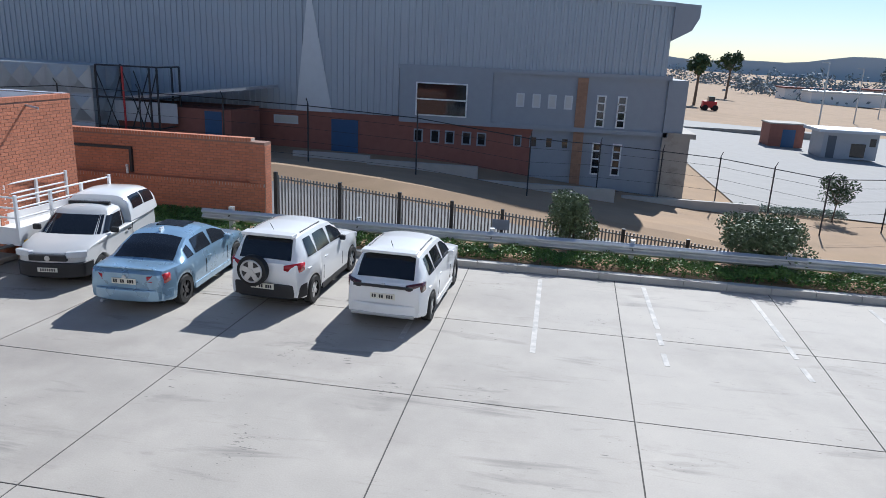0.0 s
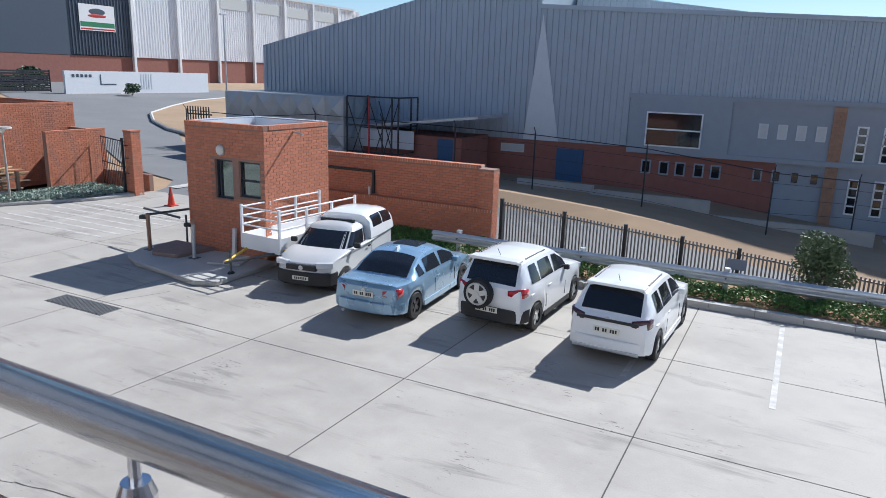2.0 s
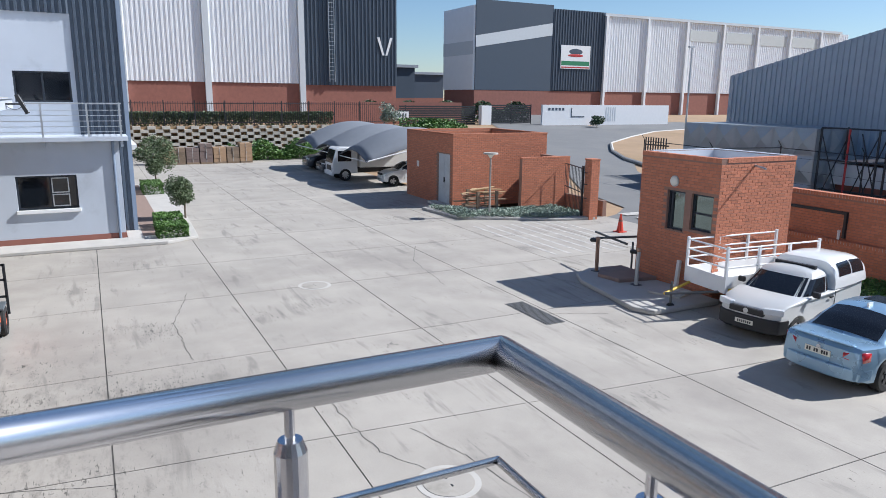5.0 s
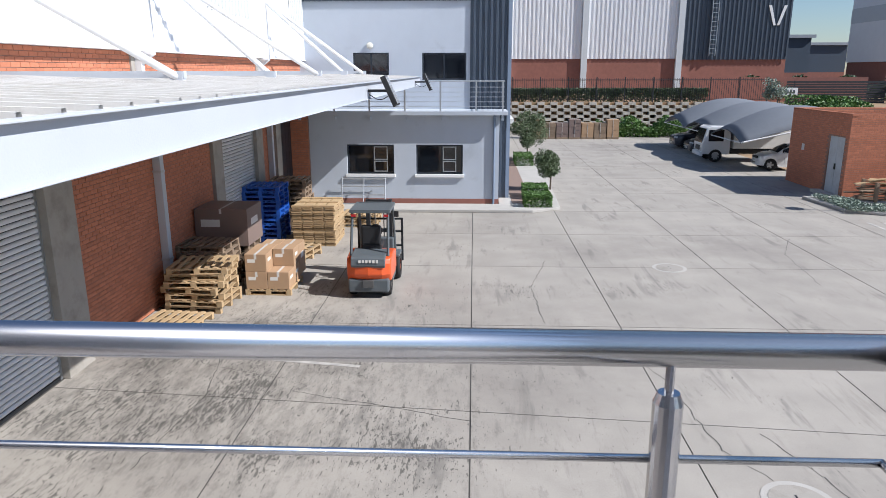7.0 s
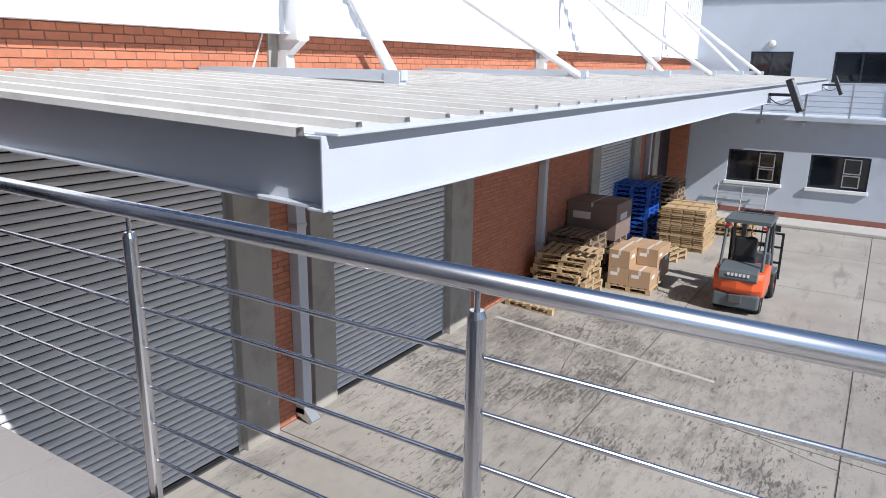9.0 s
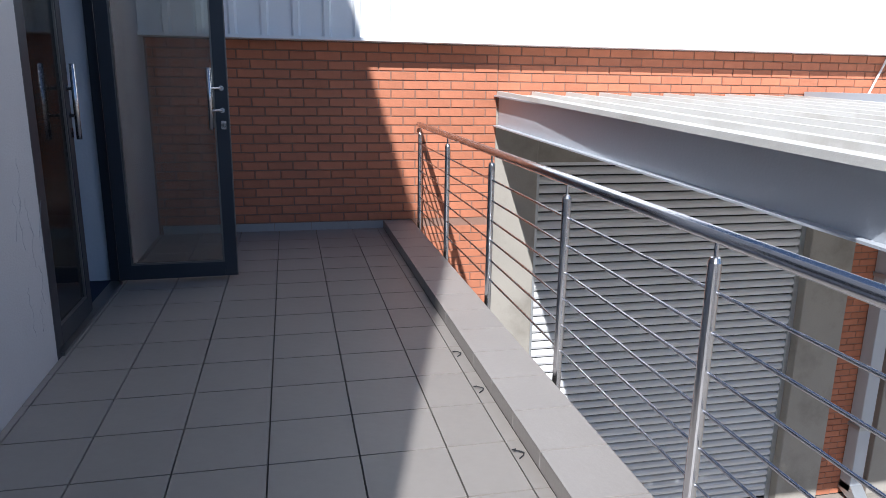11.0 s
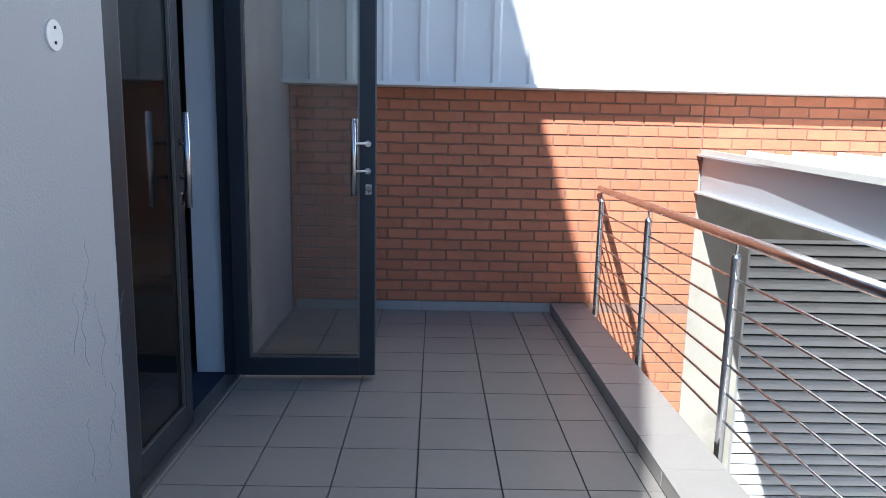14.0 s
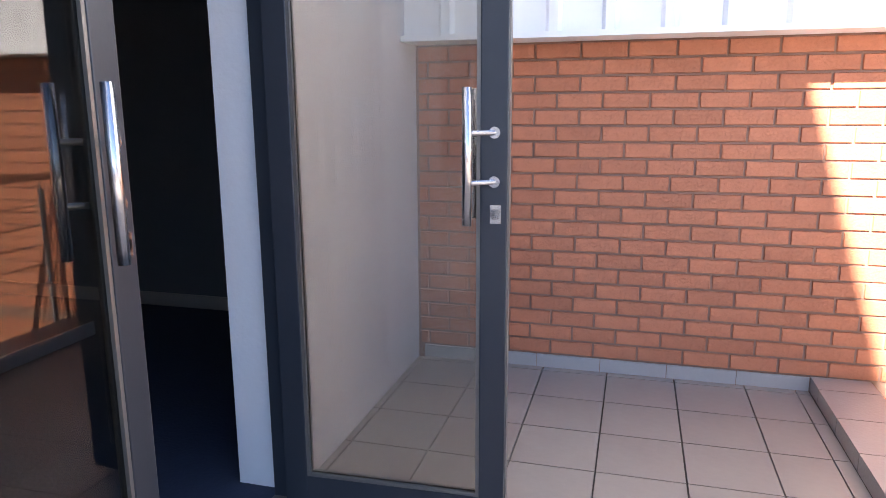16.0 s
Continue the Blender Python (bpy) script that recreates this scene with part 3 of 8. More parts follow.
# ---- office wall with door and window openings
WX, WT = 2.44, 0.24
bm = bmesh.new()
for (y0, y1, z0, z1) in ((0.0, 1.56, -0.3, 6.9), (1.56, 3.04, 2.35, 6.9), (3.04, 3.90, -0.3, 6.9)):
    box(bm, WX, y0, z0, WX + WT, y1, z1)
struct("wall_east", bm, "grey_wall", "pale grey plastered office wall with hairline cracks")
bm = bmesh.new()
for (y0, y1, z0, z1) in ((4.06, 4.42, -0.3, 6.9), (4.42, 6.25, -0.3, 0.90), (4.42, 6.25, 2.35, 6.9), (6.25, 7.465, GZ, 6.9)):
    box(bm, WX - 0.02, y0, z0, WX + WT, y1, z1)
struct("wall_east_2", bm, "grey_wall", "pale grey plastered office wall round the window")
# slate blue stands in for the shade on this plaster return
struct("wall_groove", bbox(WX + 0.035, 3.90, -0.3, WX + WT, 4.06, 6.9), "band", "recessed plaster groove, its shade put into a slate-blue colour")
# out-of-view wall end, added so that its corner shapes the balcony shadow
struct("wall_shadow_nib", bbox(2.17, 7.57, GZ, WX + WT, 9.05, 6.9), "grey_wall", "unseen plain wall end added to shape the balcony shadow")
struct("wall_office_north", bbox(WX + WT, 8.80, GZ, 14, 9.05, 6.9), "grey_wall", "plain plastered office wall")
struct("wall_office_east", bbox(13.75, -0.25, GZ, 14, 8.80, 6.9), "grey_wall", "plain plastered office wall")
struct("roof_office", bbox(2.19, -0.25, 6.9, 14, 9.08, 7.0), "white_clad", "flat office roof")
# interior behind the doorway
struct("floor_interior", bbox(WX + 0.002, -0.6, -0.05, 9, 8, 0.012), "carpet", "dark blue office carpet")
struct("ceiling_interior", bbox(WX + WT, -0.6, 2.6, 9, 8, 2.7), "white", "plain office ceiling")
struct("wall_interior_1", bbox(6.6, -0.5, 0.012, 6.7, 8, 2.6), "dark_int", "partition wall with the room's dimness in its colour")
struct("wall_interior_2", bbox(WX + WT, -0.6, 0.012, 6.6, -0.5, 2.6), "dark_int", "partition wall with the room's dimness in its colour")
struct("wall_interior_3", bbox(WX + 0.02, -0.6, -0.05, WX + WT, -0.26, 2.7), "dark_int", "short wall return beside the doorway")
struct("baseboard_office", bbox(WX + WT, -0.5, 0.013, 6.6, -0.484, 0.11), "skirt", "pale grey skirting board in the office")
struct("wall_interior_3", bbox(WX + WT, 7.9, 0.012, 4.6, 8.0, 2.6), "dark_int", "partition wall with the room's dimness in its colour")
struct("trim", bbox(4.585, 0.2, 0.012, 4.599, 7.9, 0.10), "grey_wall", "grey skirting board")
bm = bmesh.new()
box(bm, WX + 0.06, 1.56, 0.012, WX + WT, 1.575, 2.335)
box(bm, WX + 0.06, 3.025, 0.012, WX + WT, 3.04, 2.335)
box(bm, WX + 0.06, 1.56, 2.335, WX + WT, 3.04, 2.35)
struct("door_reveal", bm, "reveal", "white painted door reveal")
# ---- double door
FX = WX + 0.03
dframe = empty("door_1", "dark aluminium double door frame in the office wall", "", (0, 0, 0), kind="structure")
bm = bmesh.new()
box(bm, FX - 0.03, 1.575, 0.0, FX + 0.03, 1.63, 2.335)
box(bm, FX - 0.03, 2.985, 0.0, FX + 0.03, 3.04, 2.335)
box(bm, FX - 0.03, 1.63, 2.285, FX + 0.03, 2.985, 2.335)
part("door_frame", bm, "alu", dframe, bevel=0.003)
part("threshold", bbox(FX - 0.05, 1.63, 0.0, FX + 0.03, 2.985, 0.018), "alu_edge", dframe)


def glass_leaf(name, label, m, w=0.80, h=2.25, glazing="glass"):
    """A glazed aluminium leaf, hinged at its local origin and running along local +x, faces towards +-y."""
    e = new(name)
    e.matrix_basis = m
    tagged(e, label, "door")
    s, t = 0.085, 0.045
    part("hinge_stile", bbox(0, -t / 2, 0.03, s, t / 2, h), "alu", e, bevel=0.003)
    part("lock_stile", bbox(w - s, -t / 2, 0.03, w, t / 2, h), "alu", e, bevel=0.003)
    part("top_rail", bbox(s, -t / 2, h - 0.09, w - s, t / 2, h), "alu", e)
    part("bottom_rail", bbox(s, -t / 2, 0.03, w - s, t / 2, 0.135), "alu", e)
    bm = bmesh.new()
    for sy in (-1, 1):
        y0, y1 = (t / 2 - 0.016, t / 2 - 0.004) if sy > 0 else (-t / 2 + 0.004, -t / 2 + 0.016)
        box(bm, s, y0, 0.135, s + 0.012, y1, h - 0.09)
        box(bm, w - s - 0.012, y0, 0.135, w - s, y1, h - 0.09)
        box(bm, s + 0.012, y0, 0.135, w - s - 0.012, y1, 0.147)
        box(bm, s + 0.012, y0, h - 0.102, w - s - 0.012, y1, h - 0.09)
    part("glazing_bead", bm, "alu_edge", e)
    g = part("glass_pane", bbox(s + 0.001, -0.004, 0.136, w - s - 0.001, 0.004, h - 0.091), glazing, e, "tinted slightly dusty glass")
    g.visible_shadow = False
    part("edge_seal", bbox(w, -t / 2 + 0.006, 0.03, w + 0.006, t / 2 - 0.006, h), "alu_edge", e)
    part("drip_bar", bbox(0.04, t / 2, 0.03, w - 0.02, t / 2 + 0.012, 0.045), "steel", e)
    for sy in (-1, 1):
        hb = part("handle", rod((w - 0.115, sy * (t / 2 + 0.06), 1.085), (w - 0.115, sy * (t / 2 + 0.06), 1.50), 0.015, seg=14), "steel", e, "stainless steel pull bar", smooth=True)
        for z in (1.215, 1.365):
            part("stand_off", rod((w - 0.115, sy * (t / 2 + 0.06), z), (w - 0.04, sy * (t / 2), z), 0.009), "steel", hb)
            part("rose", rod((w - 0.04, sy * (t / 2 + 0.001), z), (w - 0.04, sy * (t / 2 + 0.007), z), 0.018, seg=14), "steel", hb)
        bm = bmesh.new()
        tube(bm, (w - 0.035, sy * t / 2, 1.114), (w - 0.035, sy * (t / 2 + 0.006), 1.114), 0.017, seg=14)
        box(bm, w - 0.052, sy * t / 2 if sy > 0 else -t / 2 - 0.006, 1.085, w - 0.018, t / 2 + 0.006 if sy > 0 else -t / 2, 1.143)
        part("lock_plate", bm, "steel", e)
    return e


# south leaf stands open into the balcony, north leaf is shut
glass_leaf("open_glass_door", "open dark aluminium glazed door leaf with steel pull bars", pose(2.43, 1.645, 0, 0, 0, 182.0))
glass_leaf("closed_glass_door", "closed dark aluminium glazed door leaf beside the open one", pose(FX, 2.985, 0.0, 0, 0, -90.0), w=0.675, glazing="dark_door_glass")
# ---- office window
win = empty("window_1", "dark aluminium framed office window with a thick plaster sill", "", (0, 0, 0), kind="structure")
windows_frame(win, 4.42, 6.25, 0.93, 2.35, WX + 0.09, axis="x", mull=(5.3,), trans=((4.47, 5.3, 1.75),), t=0.055)
for (a, b, c, d) in ((4.475, 5.272, 0.985, 1.722), (4.475, 5.272, 1.778, 2.295), (5.328, 6.195, 0.985, 2.295)):
    pane(win, a, b, c, d, WX + 0.09, axis="x")
bm = bmesh.new()
prism(bm, [(WX - 0.17, 0.93), (WX - 0.17, 0.875), (WX - 0.10, 0.80), (WX - 0.021, 0.74), (WX - 0.021, 0.90), (WX + 0.06, 0.902), (WX + 0.06, 0.948)], "y", 4.36, 6.31)
part("window_sill", bm, "grey_wall", win, "thick plastered sill", bevel=0.008)
# round socket cover
bm = rod((WX - 0.006, 3.36, 1.70), (WX, 3.36, 1.70), 0.045, seg=20)
cov = solo("round_cover_plate", bm, "white", "round white blank cover plate on the office wall", "cover")
for dz in (-0.022, 0.022):
    part("screw", rod((WX - 0.009, 3.36, 1.70 + dz), (WX - 0.006, 3.36, 1.70 + dz), 0.005), "black", cov)
# ---- balcony railing
rail = empty("balcony_railing", "brushed stainless steel balcony railing with thin horizontal bars", "railing", (0, 0, 0))
RZ, RY = 1.006, 7.53
def bar_line(name, z, r, lab=""):
    bm = bmesh.new()
    fall = 0.016 if r > 0.02 else 0.0     # the handrail dips a little towards its far corner
    tube(bm, (0, 0.075, z + fall), (0, RY, z), r, seg=24 if r > 0.02 else 10)
    part(name, bm, "steel", rail, lab, smooth=True)
    bm = bmesh.new()
    tube(bm, (0, RY, z), (2.43, RY, z), r, seg=24 if r > 0.02 else 10)
    ball(bm, (0, RY, z), r * 1.0, 3)
    part(name, bm, "steel", rail, lab, smooth=True)
bar_line("handrail", RZ, 0.0248, "polished steel handrail tube")
for k in range(6):
    bar_line("horizontal_bar", 0.842 - 0.128 * k, 0.0062)
POSTS = [(0, 0.15), (0, 1.352), (0, 2.60), (0.012, 3.85), (0.012, 4.99), (0.012, 6.15), (0.012, 7.228), (0.30, RY), (1.4, RY), (2.35, RY)]
for (px, py) in POSTS:
    p = part("post", rod((px, py, -0.16), (px, py, 0.934), 0.0205, seg=18), "steel", rail, smooth=False)
    bm = bmesh.new()
    tube(bm, (px, py, 0.934), (px, py, 0.949), 0.0205, 0.015, seg=18)
    tube(bm, (px, py, 0.945), (px, py, RZ - 0.012), 0.0065, seg=10)
    part("post_cap", bm, "steel", p)
    for z in (-0.06, -0.12):
        part("fixing_bolt", rod((px, py - 0.028, z) if py > 7.4 else (px + 0.062, py, z), (px, py, z), 0.008), "steel", p)
for (yy) in (3.3, 3.75, 4.35):
    pts = [(0.36 + 0.02 * math.sin(k * 1.1) + 0.02, yy + 0.012 * k, 0.004 + 0.012 * math.sin(k * math.pi / 6)) for k in range(7)]
    bm = bmesh.new()
    for a, b in zip(pts[:-1], pts[1:]):
        tube(bm, a, b, 0.003, seg=6)
    solo("cable_end", bm, "black", "short curl of black cable by the kerb", "cable", group="cable ends")

# ---------------------------------------------------------------- warehouse with loading docks
bm = bmesh.new()
box(bm, -33, -0.40, 1.79, 2.45, -0.03, 1.95)
box(bm, -33, -0.40, -0.30, -0.801, -0.20, 1.79)
struct("wall_dock_core", bm, "mortar", "dock wall core")
bm = ribbed(bmesh.new(), (2.44, 0.19, 0), (-1, 0, 0), (0, 1, 0), 35.2, 1.80, 7.8, pitch=0.27, depth=0.035)
struct("cladding_white", bm, "white_clad", "white ribbed steel cladding above the dock wall")
bm = bbox(-32.8, 0.0, 1.772, 2.44, 0.255, 1.80)
struct("trim_flashing", bm, "white_clad", "white steel flashing under the cladding")
for (x0, w) in ((2.42, 1.25), (-9.0, 3.4), (-17.4, 3.4), (-25.5, 6.0)):
    bm = ribbed(bmesh.new(), (x0, 0.208, 0), (-1, 0, 0), (0, 1, 0), w, 2.90, 5.6, pitch=0.27, depth=0.035)
    struct("skylight_sheet", bm, "poly", "grey translucent wall sheeting strip")
struct("warehouse_mass", bbox(-33, -30, GZ, 2.44, -0.42, 7.8), "white_clad", "closed warehouse volume")
docks = empty("dock_wall", "red face-brick dock wall with concrete jambs", "", (0, 0, 0), kind="structure")
for (x0, x1, y0) in ((-1.27, -0.76, -0.02), (-5.28, -4.67, 0.0), (-6.55, -6.05, 0.0), (-10.76, -9.94, 0.02), (-18.19, -17.5, 0.0), (-22.0, -21.32, 0.0), (-24.2, -23.6, 0.0)):
    part("concrete_column", bbox(x0, -0.2, GZ, x1, y0, 1.30), "conc_col", docks, bevel=0.012)
for (x0, x1) in ((-6.05, -5.28), (-17.5, -10.76), (-23.6, -22.0)):
    part("brick_panel", bbox(x0, -0.2, GZ, x1, -0.105, 1.35), "mortar", docks)
    brick_face("brickwork", (x0, -0.105, GZ), (1, 0, 0), (0, 1, 0), x1 - x0, 5.1, docks)
part("beam", bbox(-26.0, -0.2, 0.62, -1.27, -0.11, 1.3), "conc_col", docks)
# brickwork above the canopy
brick_face("brickwork", (-32.525, -0.004, 1.1765), (1, 0, 0), (0, 1, 0), 31.725, 0.5915, docks)
part("brick_backing", bbox(-32.6, -0.2, 1.30, -0.80, -0.006, 1.77), "mortar", docks)


def roller_shutter(x0, x1, top, label):
    """A closed roller shutter: side guides and slats that hook into each other."""
    e = empty("roller_shutter", label, "shutter", ((x0 + x1) / 2, -0.15, GZ), group="roller shutters")
    w = (x1 - x0) / 2
    h = top - GZ
    n = int(h / 0.098)
    prof = [(-0.012, 0.007), (0.006, 0.012), (0.020, 0.038), (0.020, 0.062), (0.006, 0.084), (-0.012, 0.090), (-0.02, 0.090), (-0.02, 0.007)]
    first = None
    for k in range(n):
        if first is None:
            bm = prism(bmesh.new(), prof, "x", -w + 0.03, w - 0.03)
            o = part("slat", bm, "shutter", e)
            first = o.data
        else:
            o = new("slat", first)
            o.parent = e
        o.location = (0, 0, 0.06 + k * 0.098)
    part("bottom_bar", bbox(-w + 0.03, -0.03, 0.0, w - 0.03, 0.02, 0.06), "black_steel", e)
    for s in (-1, 1):
        part("guide", bbox(s * w - 0.03, -0.04, 0, s * w + 0.03, 0.03, h), "galv", e)
    # black sheet added to stand in for the shade between the slats
    part("gap_shade_sheet", bbox(-w, -0.05, 0.0, w, -0.035, h), "black_steel", e)
    return e


roller_shutter(-4.64, -1.30, 0.65, "closed grey steel roller shutter in the dock wall")
roller_shutter(-9.91, -6.58, 0.65, "closed grey steel roller shutter in the dock wall")
sd = empty("sliding_door", "tall dark navy steel sliding door in the dock wall", "door", (-25.1, -0.12, GZ))
for i in range(4):
    part("panel", bbox(-0.90 + i * 0.45, -0.03, 0.03, -0.456 + i * 0.45, 0.03, 4.7), "alu", sd, bevel=0.006)
part("top_rail", bbox(-0.92, -0.04, 4.7, 0.92, 0.06, 4.85), "black_steel", sd)
part("handle", bbox(0.74, 0.03, 1.0, 0.78, 0.07, 1.3), "black", sd)
roller_shutter(-21.29, -18.22, 0.65, "closed grey steel roller shutter behind the blue pallets")
for (x0, kind_lab) in ((-5.78, "white square downpipe with an outlet shoe on the dock wall"), (-14.15, "white square downpipe on the brick dock wall"), (-22.85, "white square downpipe by the sliding door")):
    e = empty("downpipe", kind_lab, "downpipe", (x0, 0.0, GZ), group="downpipes")
    part("pipe", bbox(-0.09, -0.09, 0.12, 0.09, 0.09, 5.0), "canopy_white", e, bevel=0.01)
    bm = prism(bmesh.new(), [(-0.09, 0.22), (0.09, 0.22), (0.24, 0.06), (0.20, 0.0), (0.05, 0.05), (-0.09, 0.1)], "x", -0.09, 0.09)
    part("shoe", bm, "galv", e)
    for z in (1.0, 3.0):
        part("strap", bbox(-0.10, -0.1, z, 0.10, 0.098, z + 0.05), "galv", e)
e = empty("conduit_pipe", "thin white pipe clipped to the brickwork above the canopy", "pipe", (-5.2, 0.0, 1.33))
part("pipe", rod((0.12, 0.03, 0.0), (-0.15, 0.03, 0.60), 0.012), "white", e)

# ---------------------------------------------------------------- canopy over the docks
can = empty("dock_canopy", "white steel loading dock canopy with ribbed roof sheets", "canopy", (0, 0, 0))
CX0, CX1, CY = -25.75, -0.765, 4.95
def canz(y):
    return 1.30 - 0.150 * y / CY
# channel-shaped edge beams
bm = bmesh.new()
prism(bm, [(CY - 0.09, canz(CY) - 0.30), (CY, canz(CY) - 0.30), (CY, canz(CY) + 0.005), (CY - 0.09, canz(CY) + 0.005), (CY - 0.09, canz(CY) - 0.01), (CY - 0.012, canz(CY) - 0.01), (CY - 0.012, canz(CY) - 0.288), (CY - 0.09, canz(CY) - 0.288)], "x", CX0, CX1 - 0.10)
part("front_beam", bm, "canopy_white", can, bevel=0.003)
part("front_flange", bbox(CX0 + 0.13, CY - 0.06, canz(CY) + 0.0055, CX1 - 0.125, CY + 0.062, canz(CY) + 0.018), "canopy_white", can, bevel=0.003)
part("lower_flange", bbox(CX0 + 0.13, CY + 0.0005, canz(CY) - 0.30, CX1 - 0.125, CY + 0.03, canz(CY) - 0.290), "canopy_white", can, bevel=0.003)

def end_beam(x, s):
    """A channel beam at one end of the canopy: two flanges and a web, each a part."""
    for (nm, d0, d1, z0, z1) in (("top_flange", 0.0, 0.09, -0.01, 0.005), ("bottom_flange", 0.0, 0.09, -0.30, -0.288), ("web", 0.05, 0.062, -0.2878, -0.0102)):
        bm = bmesh.new()
        ends = []
        for (y, skew) in ((0.012, 0.0), (CY - 0.001, 0.13)):
            ends.append([bm.verts.new((x - s * (d + skew), y, canz(y) + z)) for d, z in ((d0, z0), (d1, z0), (d1, z1), (d0, z1))])
        a, b = ends
        bm.faces.new(a)
        bm.faces.new(b[::-1])
        for i in range(4):
            bm.faces.new((a[i], b[i], b[(i + 1) % 4], a[(i + 1) % 4]))
        part(nm, bm, "canopy_white", can)
end_beam(CX1, 1)
end_beam(CX0, -1)
# roof sheet with ribs running from the wall to the front edge
V, F = [], []
x = CX0 + 0.15
prof = []
while x < CX1 - 0.2:
    prof += [(x, 0.0), (x + 0.28, 0.0), (x + 0.285, 0.036), (x + 0.325, 0.036), (x + 0.33, 0.0)]
    x += 0.36
for (px, pd) in prof:
    V.append((px, 0.02, canz(0.02) + 0.006 + pd))
    V.append((px, CY - 0.065, canz(CY) + 0.004 + pd))
for i in range(len(prof) - 1):
    F.append((2 * i, 2 * i + 2, 2 * i + 3, 2 * i + 1))
raw("roof_sheet", V, F, "canopy_roof", can)["label"] = "weathered pale ribbed roof sheeting"
bm = bmesh.new()
for y in (1.2, 2.4, 3.6):
    box(bm, CX0 + 0.2, y, canz(y) - 0.12, CX1 - 0.15, y + 0.06, canz(y) - 0.01)
part("purlin", bm, "canopy_white", can)
COLS = [-5.62, -13.6, -21.9]
FEET = [(-4.32, 2.79), (-8.9, 2.85), (-13.3, 2.9), (-17.6, 2.9), (-21.4, 2.9), (-25.2, 2.9)]
for i, (fx, fy) in enumerate(FEET):
    cx = COLS[i // 2]
    z = canz(fy) + 0.05
    st = part("strut", rod((fx, fy, z + 0.02), (cx, 0.30, 3.55), 0.056, seg=14), "white", can, "white tubular tie strut", smooth=True)
    bm = bmesh.new()
    dx = (cx - fx) / (0.30 - fy)
    for s in (-1, 1):
        box(bm, fx - 0.06, fy - 0.10, z - 0.05, fx + 0.06, fy + 0.08, z + 0.09) if s > 0 else None
    part("foot_bracket", bm, "canopy_white", st)
    bm = bmesh.new()
    for k in (0.06, 0.13):
        p0 = Vector((fx, fy, z + 0.02)).lerp(Vector((cx, 0.30, 3.55)), k / 3)
        tube(bm, p0 + Vector((-0.055, 0, 0)), p0 + Vector((0.055, 0, 0)), 0.012)
    part("bolt", bm, "galv", st)
    part("roof_beam", bbox(fx - 0.05, 0.03, canz(0) - 0.02, fx + 0.05, fy + 0.1, canz(0) + 0.075), "canopy_white", can)
for cx in COLS:
    c = empty("wall_column", "white steel column bracketed to the warehouse wall", "column", (cx, 0.0, 1.4), group="wall columns")
    part("shaft", bbox(-0.11, 0.17, 0.30, 0.11, 0.40, 4.2), "white", c, bevel=0.008)
    bm = prism(bmesh.new(), [(0.01, -0.10), (0.16, -0.10), (0.16, 0.12), (0.392, 0.29), (0.392, 0.42), (0.01, 0.42)], "x", -0.07, 0.07)
    part("bracket", bm, "white", c)
    part("plate", bbox(0.10, 0.002, -0.05, 0.26, 0.04, 0.40), "conc_col", c)
for (lx, sc) in ((-12.6, 1.0), (-23.5, 0.9)):
    f = empty("flood_light", "black floodlight on a bracket at the canopy edge", "lamp", (lx, CY, canz(CY) - 0.15), group="flood lights")
    part("bracket", bbox(-0.03, 0.0, -0.02, 0.03, 0.42, 0.03), "black_steel", f)
    bm = bbox(-0.20, -0.05, -0.30, 0.20, 0.05, 0.30, pose(0.0, 0.42, 0.0, 24, 0, 0))
    part("housing", bm, "black", f, bevel=0.01)
    bm = bbox(-0.17, 0.05, -0.27, 0.17, 0.056, 0.27, pose(0.0, 0.42, 0.0, 24, 0, 0))
    part("lens", bm, "lamp_clear", f)
    pts = [Vector((0.0, 0.02 + 0.05 * k, -0.06 - 0.10 * math.sin(k * math.pi / 8))) for k in range(9)]
    bm = bmesh.new()
    for a, b in zip(pts[:-1], pts[1:]):
        tube(bm, a, b, 0.008, seg=6)
    part("cable", bm, "black", f)

# hairline cracks in the balcony plaster
rngc = random.Random(12)
for k in range(9):
    y, z = 3.08 + 0.05 * rngc.random() * k, rngc.uniform(0.04, 0.85)
    bm = bmesh.new()
    p = Vector((WX - 0.0003, y, z))
    for s in range(rngc.randint(4, 11)):
        q = p + Vector((0, rngc.uniform(-0.026, 0.026), rngc.uniform(0.008, 0.05)))
        tube(bm, p, q, 0.0004 + 0.0006 * rngc.random(), seg=4)
        if rngc.random() < 0.35:
            tube(bm, q, q + Vector((0, rngc.uniform(-0.05, 0.05), rngc.uniform(-0.02, 0.02))), 0.0005, seg=4)
        p = q
    solo("plaster_crack", bm, "dim_wall", "dark hairline crack in the pale plaster", "crack", group="plaster cracks", kind="structure")

# ---------------------------------------------------------------- guard hut and screen wall
def lamp_round(parent_name, x, y, z, axis, label):
    e = empty("bulkhead_lamp", label, "lamp", (x, y, z), group="bulkhead lamps")
    d = Vector((0, -1, 0)) if axis == "y" else Vector((1, 0, 0))
    part("base", rod((0, 0, 0), d * 0.04, 0.15, seg=20), "galv", e)
    bm = ball(bmesh.new(), d * 0.04, 0.13, 2, (1, 0.6, 1) if axis == "y" else (0.6, 1, 1))
    part("diffuser", bm, "lampshade", e, "round opal diffuser", smooth=True)
    return e


